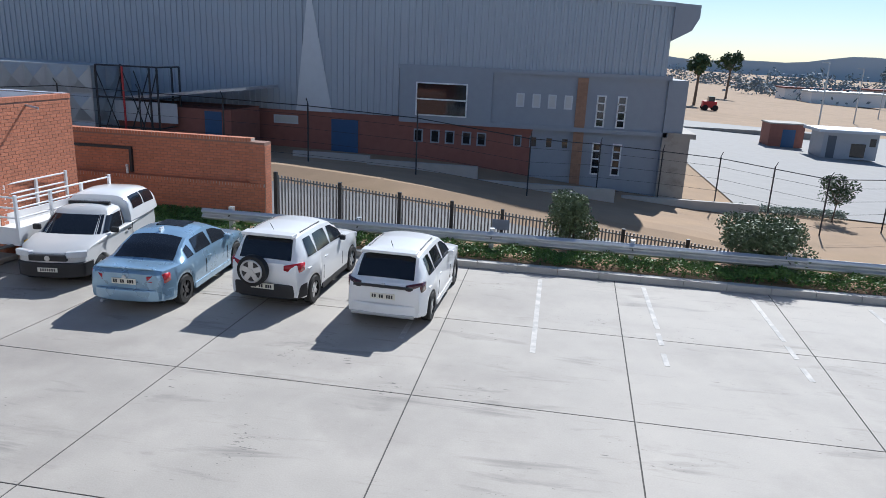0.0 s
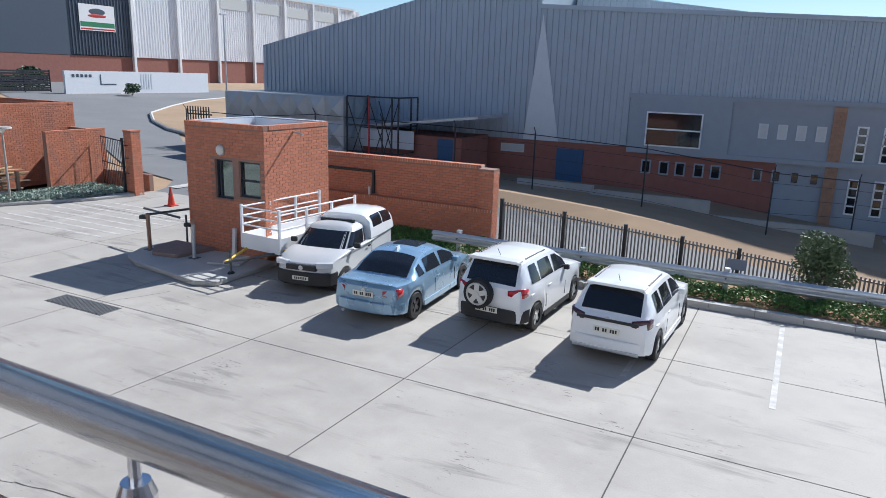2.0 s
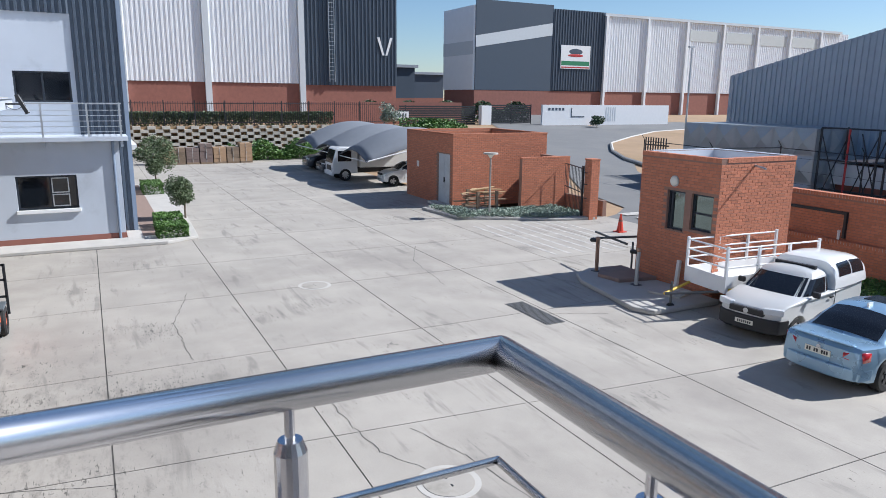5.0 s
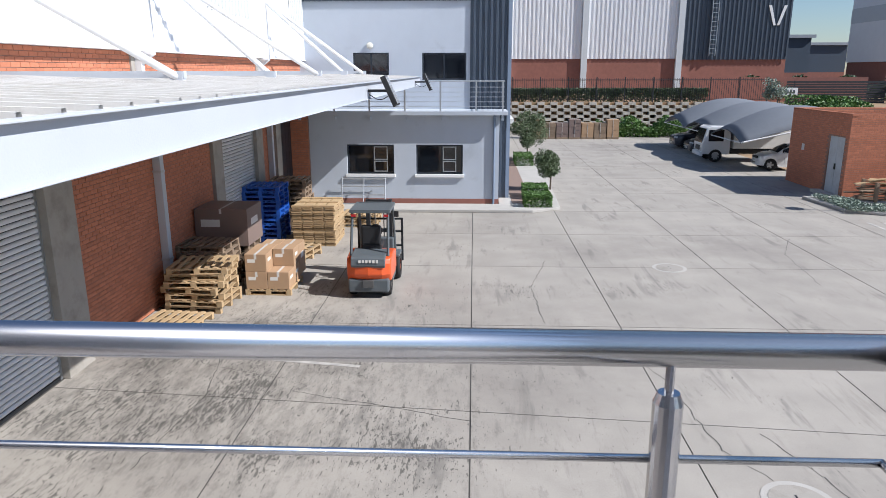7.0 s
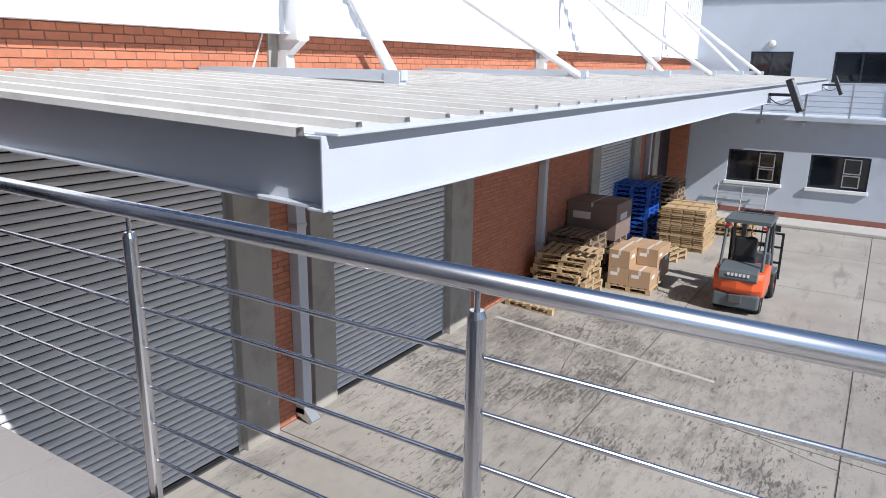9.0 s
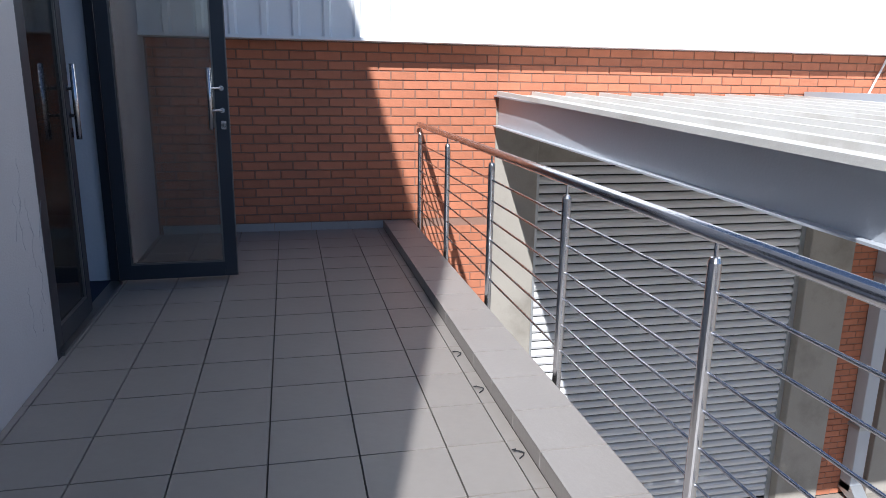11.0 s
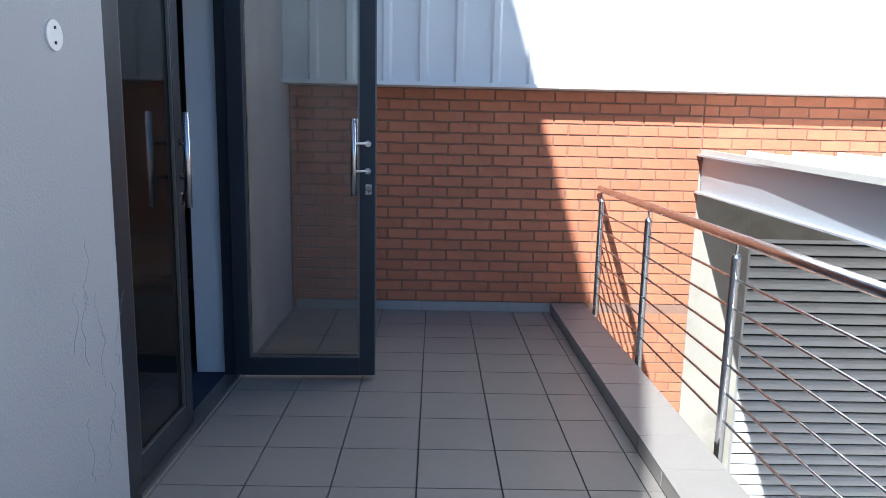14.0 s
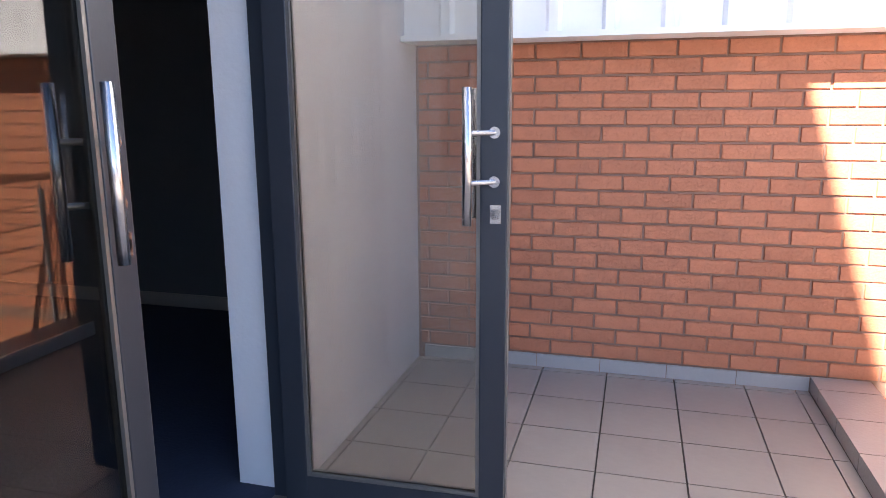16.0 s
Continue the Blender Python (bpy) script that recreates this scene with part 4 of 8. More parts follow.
HX0, HX1, HY0, HY1, HT = -14.52, -11.69, 21.2, 24.0, -0.10
hut = empty("guard_hut", "red face-brick guard hut with flat parapet roof", "hut", (0, 0, 0))
t = 0.22
dx0, dx1, wx0, wx1 = -13.44, -12.80, -12.58, -11.84
zd0, zd1 = -3.0, -1.08
part("wall", bbox(HX0, HY0, GZ, dx0, HY0 + t, HT), "mortar", hut)
part("wall", bbox(dx0, HY0, GZ, dx1, HY0 + t, -2.16), "mortar", hut); part("wall", bbox(dx0, HY0, zd1, dx1, HY0 + t, HT), "mortar", hut)
part("wall", bbox(dx1, HY0, GZ, wx0, HY0 + t, HT), "mortar", hut)
part("wall", bbox(wx0, HY0, GZ, wx1, HY0 + t, -2.05), "mortar", hut); part("wall", bbox(wx0, HY0, zd1, wx1, HY0 + t, HT), "mortar", hut)
part("wall", bbox(wx1, HY0, GZ, HX1, HY0 + t, HT), "mortar", hut)
part("wall", bbox(HX0, HY0 + t, GZ, HX0 + t, HY1, HT), "mortar", hut); part("wall", bbox(HX1 - t, HY0 + t, GZ, HX1, HY1, HT), "mortar", hut)
part("wall", bbox(HX0 + t, HY1 - t, GZ, HX1 - t, HY1, HT), "mortar", hut)
W_, H_ = HX1 - HX0, HT - GZ
brick_face("brickwork", (HX0, HY0, GZ), (1, 0, 0), (0, -1, 0), W_, H_ - 0.1, hut, holes=((dx0 - HX0, 1.64, dx1 - HX0, zd1 - GZ), (wx0 - HX0, 1.75, wx1 - HX0, zd1 - GZ)))
brick_face("brickwork", (HX1, HY0, GZ), (0, 1, 0), (1, 0, 0), HY1 - HY0, H_ - 0.1, hut)
brick_face("brickwork", (HX0, HY1, GZ), (0, -1, 0), (-1, 0, 0), HY1 - HY0, H_ - 0.1, hut)
bm = bmesh.new()
n = 30
for i in range(n):
    a = HX0 + (HX1 - HX0) * i / n
    box(bm, a + 0.004, HY0 - 0.016, HT - 0.11, a + W_ / n - 0.004, HY0 + 0.20, HT + 0.004)
for i in range(28):
    a = HY0 + 0.21 + (HY1 - HY0 - 0.21) * i / 28
    box(bm, HX1 - 0.2, a + 0.004, HT - 0.11, HX1 + 0.016, a + 0.092, HT + 0.004)
o = part("coping", bm, "brick", hut, "brick-on-edge coping course")
o["kind"] = "stuff"
part("roof", bbox(HX0 + t, HY0 + t, HT - 0.45, HX1 - t, HY1 - t, HT - 0.35), "white", hut, "pale flat roof inside the parapet")
bm = bmesh.new()
box(bm, HX0 + 0.06, HY1 - 0.2, HT, HX1 - 0.06, HY1 - 0.02, HT + 0.02)
box(bm, HX0 + 0.02, HY0 + 0.21, HT, HX0 + 0.2, HY1 - 0.2, HT + 0.02)
part("parapet_cap", bm, "canopy_white", hut)
bm = bmesh.new()
box(bm, HX0 + t, HY1 - t - 0.015, HT - 0.35, HX1 - t, HY1 - t - 0.003, HT - 0.01)
box(bm, HX0 + t + 0.003, HY0 + t + 0.02, HT - 0.35, HX0 + t + 0.015, HY1 - t - 0.02, HT - 0.01)
part("parapet_lining", bm, "canopy_white", hut, "pale waterproof coat inside the parapet")
for (a, b, z0, nm) in ((dx0, dx1, -2.16, "door_window"), (wx0, wx1, -2.05, "window")):
    w = empty(nm, "", "")
    w.parent = hut
    windows_frame(w, a, b, z0, zd1, HY0 + 0.10, mull=((a + 0.12,) if nm == "door_window" else ()), trans=(((a, b, -1.6),) if nm == "window" else ()), name="frame")
    pane(w, a + 0.04, b - 0.04, z0 + 0.04, zd1 - 0.04, HY0 + 0.12, material="hut_glass")
part("spout", rod((HX1, 22.4, -0.30), (HX1 + 0.35, 22.4, -0.36), 0.03), "galv", hut)
lamp_round("hut", -13.19, HY0 - 0.012, -0.82, "y", "round opal bulkhead lamp on the hut wall")
# screen wall
sw = empty("screen_wall", "red face-brick boundary wall with projecting ledge and end pier", "wall", (0, 0, 0))
part("wall", bbox(-14.3, 27.0, -4.3, -8.0, 27.22, -1.47), "mortar", sw)
part("lower_wall", bbox(-14.3, 26.76, -4.3, -7.5, 27.0, -2.80), "mortar", sw)
part("pier", bbox(-8.0, 26.80, -4.3, -7.50, 27.26, -1.46), "mortar", sw)
brick_face("brickwork", (-14.3, 27.0, -2.72), (1, 0, 0), (0, -1, 0), 6.3, 1.2, sw)
brick_face("brickwork", (-14.3, 26.76, -4.0), (1, 0, 0), (0, -1, 0), 6.8, 1.2, sw)
brick_face("brickwork", (-8.0, 26.80, -2.70), (1, 0, 0), (0, -1, 0), 0.5, 1.2, sw)
brick_face("brickwork", (-7.5, 26.80, -4.0), (0, 1, 0), (1, 0, 0), 0.46, 2.5, sw)
for (y0, y1, z, h, n, nm) in ((26.96, 27.24, -1.47, 0.10, 66, "coping"), (26.72, 26.99, -2.80, 0.10, 71, "ledge")):
    part(nm + "_bed", bbox(-14.3, y0 + 0.012, z - 0.012, -14.3 + n * 0.0955, y1, z + h - 0.010), "pale_mortar", sw, "pale mortar joints")
    bm = bmesh.new()
    for i in range(n):
        a = -14.3 + i * 0.0955
        box(bm, a + 0.009, y0, z - 0.016, a + 0.0865, y1 + 0.004, z + h)
    o = part(nm, bm, "brick", sw, "brick-on-edge course")
    o["kind"] = "stuff"
bm = bmesh.new()
for (x0, x1, z0, z1) in ((-14.2, -11.95, -1.95, -1.87), (-12.03, -11.95, -2.66, -1.95)):
    box(bm, x0, 26.90, z0, x1, 26.998, z1)
solo("pipe_gantry", bm, "black_steel", "black steel box frame fixed to the brick screen wall", "gantry")
bm = ball(rod((-12.1, 26.86, -2.70), (-12.1, 26.86, -2.50), 0.04), (-12.1, 26.86, -2.46), 0.05)
solo("tap_bottle", bm, "label_white", "small white bottle standing on the brick ledge", "bottle")

# island with kerb, turnstile posts and boom
bm = bmesh.new()
ring = [(-15.4, 21.0), (-15.45, 20.2), (-15.1, 19.5), (-14.4, 19.15), (-13.2, 18.95), (-11.8, 18.7), (-11.3, 18.95), (-11.3, 21.15), (-13, 21.18)]
prism(bm, ring, "z", GZ, GZ + 0.13)
solo("island_kerb", bm, "kerb", "raised concrete kerbed island before the guard hut", "kerb", kind="structure", bevel=0.03)
bm = prism(bmesh.new(), [(-15.0, 21.1), (-15.0, 20.3), (-14.5, 19.8), (-13.7, 19.9), (-13.5, 21.1)], "z", GZ + 0.13, GZ + 0.24)
solo("inner_kerb", bm, "paver_red", "paved raised bay in front of the hut", "kerb", kind="structure", bevel=0.02)
def bollard(x, y, h, tilt, label):
    e = empty("barrier_post", label, "post", (x, y, GZ + 0.13), group="barrier posts")
    part("post", rod((0, 0, 0), (tilt, 0, h), 0.055, seg=12), "galv" if tilt > 0 else "terracotta", e)
    part("base_plate", bbox(-0.12, -0.12, 0, 0.12, 0.12, 0.015), "iron", e)
    bm = rod((tilt - 0.02, 0.0, h - 0.03), (tilt - 0.26, -0.03, h - 0.05), 0.06, seg=12)
    part("reader_head", bm, "black", e)
    part("knob", ball(bmesh.new(), (tilt, 0, h + 0.03), 0.07), "terracotta", e)
bollard(-13.35, 20.2, 0.95, 0.02, "grey steel barrier post with a red knob")
bollard(-15.05, 20.2, 0.95, -0.01, "red-brown barrier post with a black head")
boom = empty("entrance_boom", "dark steel boom frame across the entrance", "boom", (0, 0, 0))
part("arm", rod((-15.4, 20.3, GZ + 1.05), (-14.5, 23.6, GZ + 1.08), 0.035), "iron", boom)
part("arm", rod((-14.6, 20.9, GZ + 0.98), (-16.4, 21.2, GZ + 1.0), 0.035), "iron", boom)
part("leg", rod((-15.05, 20.2, GZ + 0.2), (-15.05, 20.2, GZ + 1.05), 0.03), "iron", boom)
part("leg", rod((-14.62, 21.15, GZ + 0.14), (-14.62, 21.15, GZ + 1.02), 0.03), "iron", boom)
bm = bbox(-0.45, -0.35, 0, 0.45, 0.35, 0.06, pose(-12.3, 20.4, GZ + 0.135, 0, 0, 20))
solo("concrete_slab_loose", bm, "kerb", "loose pale concrete paver lying by the hut", "paver", bevel=0.01)
bm = bbox(-0.05, -0.04, 0, 0.05, 0.04, 0.75, pose(-12.75, 21.08, GZ + 0.13, 0, 4, 0))
solo("leaning_board", bm, "label_white", "white board leaning on the hut wall", "board")
cone = empty("traffic_cone", "faded orange traffic cone by the entrance", "cone", (-20.15, 25.5, GZ))
part("base", bbox(-0.19, -0.19, 0, 0.19, 0.19, 0.03), "cone", cone)
part("body", rod((0, 0, 0.03), (0, 0, 0.72), 0.14, 0.03, seg=16), "cone", cone)
part("sleeve", rod((0, 0, 0.42), (0, 0, 0.50), 0.087, 0.073, seg=16), "brickfar", cone, "grimy worn reflective sleeve")
# drain and manholes
dr = empty("drain_grate", "rectangular cast iron yard drain grate", "drain", (-12.75, 16.42, GZ), turn=0)
part("frame", bbox(-0.92, -0.27, -0.02, 0.92, 0.27, 0.006), "iron", dr)
for i in range(23):
    part("bar", bbox(-0.88 + i * 0.077, -0.24, 0.006, -0.88 + i * 0.077 + 0.05, 0.24, 0.014), "iron", dr)
for (mx, my, r) in ((-17.4, 12.28, 0.36), (-6.83, 11.03, 0.36)):
    mh = empty("manhole_cover", "round iron manhole cover in the concrete yard", "manhole", (mx, my, GZ), group="manholes")
    bm = bmesh.new()
    tube(bm, (0, 0, -0.02), (0, 0, 0.006), r + 0.09, seg=32)
    part("ring", bm, "kerb", mh)
    part("lid", rod((0, 0, 0.0), (0, 0, 0.012), r, seg=32), "conc_col", mh)
    bm = bmesh.new()
    for k in range(2):
        box(bm, -0.03 + k * 0.2 - 0.1, -0.012, 0.012, 0.03 + k * 0.2 - 0.1, 0.012, 0.015)
    part("lift_slot", bm, "black", mh)
# cracks in the slabs
rng = random.Random(3)
def crack(pts, w=0.012):
    bm = bmesh.new()
    for (a, b) in zip(pts[:-1], pts[1:]):
        a, b = Vector((*a, 0)), Vector((*b, 0))
        k = max(2, int((b - a).length / 0.15))
        prev = a
        for i in range(1, k + 1):
            q = a.lerp(b, i / k) + Vector((rng.uniform(-.03, .03), rng.uniform(-.03, .03), 0))
            d = (q - prev).normalized()
            nrm = Vector((-d.y, d.x, 0)) * w * rng.uniform(0.3, 0.7)
            vs = [bm.verts.new(v + Vector((0, 0, GZ + 0.003))) for v in (prev - nrm, prev + nrm, q + nrm, q - nrm)]
            bm.faces.new(vs)
            prev = q
    o = solo("slab_crack", bm, "joint", "dark hairline crack across the concrete slabs", "crack", group="cracks")
crack([(-10.9, 10.1), (-10.0, 10.35), (-8.9, 10.4), (-8.0, 10.5), (-7.3, 10.9)])
crack([(-8.5, 11.2), (-7.4, 11.6), (-5.0, 12.0)])
crack([(-9.6, 4.0), (-9.2, 5.4), (-8.7, 7.0)])
crack([(-12.2, 2.0), (-9.5, 2.6), (-7.2, 2.4)])
crack([(-11.5, 1.2), (-10.6, 2.2), (-10.2, 3.4)])
crack([(-12.6, 16.6), (-12.2, 17.4), (-11.9, 18.1)])
crack([(-18.0, 9.0), (-15.5, 8.4), (-13.0, 8.5)])
crack([(-21.0, 17.0), (-19.0, 16.0), (-16.0, 15.6)])
# ---------------------------------------------------------------- planter, guard rail, fence
for i in range(21):
    x0 = -7.6 + i * 1.0
    if x0 > 12.5:
        break
    ob = tagged(finish(bbox(x0 + 0.006, 23.76, GZ - 0.1, x0 + 0.994, 23.98, -3.645), "kerbstone", "kerb", bevel=0.0), "pale concrete kerbstone along the planting strip", "kerb", "kerbstones")
struct("planting_bed", bbox(-11.6, 23.99, -4.3, 13, 26.7, -3.70), "soil", "brown soil of the planting strip")


def leaves(name, centre_fn, n, size, material, label, seed, category="hedge", parent=None):
    """Many small folded leaves; centre_fn(rng) gives a place."""
    rg = random.Random(seed)
    V, F = [], []
    for i in range(n):
        c = Vector(centre_fn(rg))
        s = size * rg.uniform(0.6, 1.3)
        d = Vector((rg.gauss(0, 1), rg.gauss(0, 1), rg.gauss(0, 0.7))).normalized()
        e = d.cross(Vector((rg.gauss(0, 1), rg.gauss(0, 1), rg.gauss(0, 1)))).normalized()
        k = len(V)
        V += [c - d * s, c + e * s * 0.45, c + d * s, c - e * s * 0.45]
        F.append((k, k + 1, k + 2, k + 3))
    ob = raw(name, V, F, material, parent)
    if parent is None:
        tagged(ob, label, category, "", "stuff")
    else:
        ob["label"] = label
    return ob


def strip_c(rg):
    x = rg.uniform(-7.3, 12.8)
    h = 0.30 + 0.08 * math.sin(x * 3.1) + 0.06 * math.sin(x * 7.7)
    return (x, rg.uniform(24.05, 24.95), -3.68 + rg.uniform(0, 1) ** 0.5 * h)
leaves("low_hedge", strip_c, 26000, 0.045, "leaf", "low clipped green hedge along the kerb", 11)
gr = empty("guard_rail", "galvanised W-beam crash barrier behind the parking bays", "barrier", (0, 0, 0))
prof = [(0.0, 0.0), (-0.035, 0.03), (-0.075, 0.06), (-0.075, 0.09), (-0.01, 0.14), (-0.01, 0.17), (-0.075, 0.22), (-0.075, 0.25), (-0.035, 0.28), (0.0, 0.31)]
xs = [-8.4, -3.9, -0.3, 3.3, 6.9, 10.5, 13.0]
for (a, b) in zip(xs[:-1], xs[1:]):
    V, F = [], []
    for (x, lift) in ((a, 0.0), (b + 0.10, 0.0)):
        for (dy, dz) in prof:
            V.append((x, 24.60 + dy - (0.003 if x > a else 0), -3.36 + dz))
        for (dy, dz) in reversed(prof):
            V.append((x, 24.606 + dy, -3.36 + dz))
    m = len(prof) * 2
    for i in range(m):
        F.append((i, (i + 1) % m, m + (i + 1) % m, m + i))
    raw("beam", V, F, "galv", gr)
for x in (-7.6, -3.95, -0.36, 3.22, 6.96, 10.5):
    p = part("post", bbox(x - 0.06, 24.66, -4.2, x + 0.06, 24.80, -2.98), "galv", gr, bevel=0.004)
    part("spacer", bbox(x - 0.05, 24.607, -3.33, x + 0.05, 24.66, -3.05), "galv", p)
    part("bolt", rod((x, 24.52, -3.205), (x, 24.60, -3.205), 0.02), "iron", p)
def ftop(x):
    return -2.42 - 0.0865 * (x + 7.25)
fx = [-7.25, -5.22, -3.37, -1.78, -0.28, 1.43, 3.2, 5.0, 6.8, 8.6, 10.4, 12.6]
bf = empty("boundary_fence", "grey vertical-bar steel boundary fence stepping down the slope", "fence", (0, 27.0, 0))
bar = None
for (a, b) in zip(fx[:-1], fx[1:]):
    z0, w = ftop(a) - 1.5, b - a
    sl = ftop(b) - ftop(a)
    part("post", bbox(a - 0.05, -0.05, z0 - 0.4, a + 0.05, 0.05, z0 + 1.58), "black_steel", bf)
    for z in (0.12, 1.40):
        part("rail", bbox(-0.0, -0.02, -0.02, w, 0.02, 0.02, pose(a, 0.01, z0 + z) @ Matrix.Rotation(-math.atan2(sl, w), 4, "Y")), "fence_grey", bf)
    nb = int(w / 0.098)
    for k in range(1, nb):
        s = w * k / nb
        if bar is None:
            o = part("bar", bbox(-0.023, -0.026, 0.0, 0.023, -0.011, 1.5), "galv_dull", bf)
            bar = o.data
        else:
            o = new("bar", bar)
            o.parent = bf
        o.location = (a + s, 0, z0 + sl * s / w)


def bush(name, x, y, z, r, h, material, label, seed, n=2600, size=0.05, group="", stem=True, category="bush"):
    e = empty(name, label, category, (x, y, z), group=group)
    rg = random.Random(seed)
    clumps = [(rg.uniform(-.6, .6) * r, rg.uniform(-.6, .6) * r, h * rg.uniform(0.35, 0.85), rg.uniform(0.35, 0.6) * r) for _ in range(9)]
    def c(g):
        k = clumps[g.randrange(len(clumps))]
        v = Vector((g.gauss(0, 1), g.gauss(0, 1), g.gauss(0, 1))).normalized() * k[3] * g.uniform(0.55, 1.05)
        return (k[0] + v.x, k[1] + v.y, max(0.03, min(h, k[2] + v.z * h / (2 * r) * 1.2)))
    leaves("crown", c, n, size, material, "leafy crown", seed, parent=e)
    if stem:
        bm = bmesh.new()
        for i in range(5):
            k = clumps[i]
            tube(bm, (0, 0, 0), (k[0] * 0.8, k[1] * 0.8, k[2] * 0.9), 0.03, 0.01, seg=6)
        part("stem", bm, "bark", e)
    return e


bush("shrub", 1.75, 26.0, -3.72, 0.80, 1.60, "leaf_shrub", "rounded olive-green shrub at the fence", 21, 7000, 0.05)
bush("shrub", 6.4, 25.7, -3.72, 1.25, 1.30, "leaf_shrub", "wide olive-green shrub behind the crash barrier", 22, 11000, 0.05)
bm = bbox(-0.55, 26.93, -3.55, -0.05, 26.95, -3.25)
solo("fence_sign", bm, "band", "small dark sign plate hung on the fence", "sign")

# ---------------------------------------------------------------- pump house, yard lamp, planting
PX0, PX1, PY0, PY1, PT = -33.5, -28.2, 22.2, 27.5, -0.42
ph = empty("pump_house", "roofless red face-brick plant enclosure with grey double doors", "enclosure", (0, 0, 0))
bm = bmesh.new()
box(bm, PX0, PY0, GZ, -29.8, PY0 + t, PT); box(bm, -29.8, PY0, -1.32, -28.5, PY0 + t, PT); box(bm, -28.5, PY0, GZ, PX1, PY0 + t, PT)
box(bm, PX0, PY0 + t, GZ, PX0 + t, PY1, PT); box(bm, PX1 - t, PY0 + t, GZ, PX1, PY1, PT); box(bm, PX0 + t, PY1 - t, GZ, PX1 - t, PY1, PT)
part("wall", bm, "mortar", ph)
brick_face("brickwork", (PX0, PY0, GZ), (1, 0, 0), (0, -1, 0), PX1 - PX0, PT - GZ, ph, holes=((3.7, 0, 5.0, 2.48),))
brick_face("brickwork", (PX1, PY0, GZ), (0, 1, 0), (1, 0, 0), PY1 - PY0, PT - GZ, ph)
brick_face("brickwork", (PX1 - t, PY1 - t, GZ + 2), (-1, 0, 0), (0, -1, 0), PX1 - PX0 - 2 * t, PT - GZ - 2, ph)
brick_face("brickwork", (PX0 + t, PY0 + t, GZ + 2), (0, 1, 0), (1, 0, 0), PY1 - PY0 - 2 * t, PT - GZ - 2, ph)
part("roof", bbox(PX0 + t, PY0 + t, PT - 1.2, PX1 - t, PY1 - t, PT - 1.1), "conc_col", ph)
bm = bmesh.new()
for i in range(80):
    a = PX0 + (PX1 - PX0) * i / 80
    box(bm, a + 0.004, PY0 - 0.01, PT, a + 0.092, PY0 + t, PT + 0.08)
    a = PX0 + (PX1 - PX0) * i / 80
    box(bm, a + 0.004, PY1 - t, PT, a + 0.092, PY1, PT + 0.08)
for i in range(58):
    a = PY0 + t + (PY1 - PY0 - 2 * t) * i / 58
    box(bm, PX1 - t, a + 0.004, PT, PX1 + 0.01, a + 0.09, PT + 0.08)
    box(bm, PX0, a + 0.004, PT, PX0 + t, a + 0.09, PT + 0.08)
o = part("coping", bm, "brick", ph)
o["kind"] = "stuff"
for (a, b) in ((-29.78, -29.16), (-29.14, -28.52)):
    d = part("door", bbox(a, PY0 + 0.05, GZ + 0.1, b, PY0 + 0.10, -1.34), "grey_door", ph, "grey painted steel door leaf")
    part("handle", bbox(-29.19 if a < -29.4 else -29.11, PY0 + 0.02, -2.7, -29.17 if a < -29.4 else -29.09, PY0 + 0.05, -2.45), "black_steel", d)
part("step", bbox(-30.1, PY0 - 0.4, GZ, -28.3, PY0, GZ + 0.12), "kerb", ph)
part("vent", bbox(-32.2, PY0 - 0.02, -2.2, -31.95, PY0, -1.9), "label_white", ph)
gw = empty("gate_wall", "red face-brick gate wall with a black barred gate", "wall", (0, 0, 0))
part("wall", bbox(-26.32, 24.7, GZ, -26.1, 27.4, -1.42), "mortar", gw)
brick_face("brickwork", (-26.1, 24.7, GZ), (0, 1, 0), (1, 0, 0), 2.7, 2.38, gw)
part("wall_return", bbox(-28.29, 27.18, GZ, -26.32, 27.4, -1.40), "mortar", gw)
bm = bmesh.new()
for i in range(28):
    box(bm, -26.33, 24.7 + i * 0.0964 + 0.003, -1.42, -26.09, 24.7 + i * 0.0964 + 0.092, -1.34)
o = part("coping", bm, "brick", gw)
o["kind"] = "stuff"
part("low_wall", bbox(-26.1, 27.2, GZ, -23.3, 27.4, GZ + 0.7), "mortar", gw)
brick_face("brickwork", (-26.1, 27.2, GZ), (1, 0, 0), (0, -1, 0), 2.8, 0.68, gw)
pier = empty("gate_pier", "square red face-brick gate pier", "pier", (-23.05, 26.3, GZ))
part("core", bbox(-0.22, -0.22, 0, 0.22, 0.22, 2.56), "mortar", pier)
brick_face("brickwork", (-0.22, -0.22, 0), (1, 0, 0), (0, -1, 0), 0.44, 2.55, pier)
brick_face("brickwork", (0.22, -0.22, 0), (0, 1, 0), (1, 0, 0), 0.44, 2.55, pier)
part("cap", bbox(-0.24, -0.24, 2.56, 0.24, 0.24, 2.62), "brick", pier)
part("gate_post", bbox(-0.30, -0.32, 0, -0.22, -0.24, 2.3), "black_steel", pier)
for z in (0.9, 1.5, 2.0):
    part("hinge", bbox(-0.22, -0.30, z, 0.02, -0.24, z + 0.03), "black_steel", pier)
gate = empty("barred_gate", "black barred steel gate leaf between wall and pier", "gate", (-25.95, 27.05, GZ))
for z in (0.15, 1.1, 2.15):
    part("rail", rod((0, 0, z), (2.55, -0.9, z), 0.025, seg=8), "black_steel", gate)
for k in range(14):
    part("bar", rod((2.55 * k / 13, -0.9 * k / 13, 0.15), (2.55 * k / 13, -0.9 * k / 13, 2.15), 0.012, seg=6), "black_steel", gate)
lamp = empty("yard_lamp", "dark mushroom-top yard lamp post in the planting", "lamp", (-25.12, 22.43, GZ))
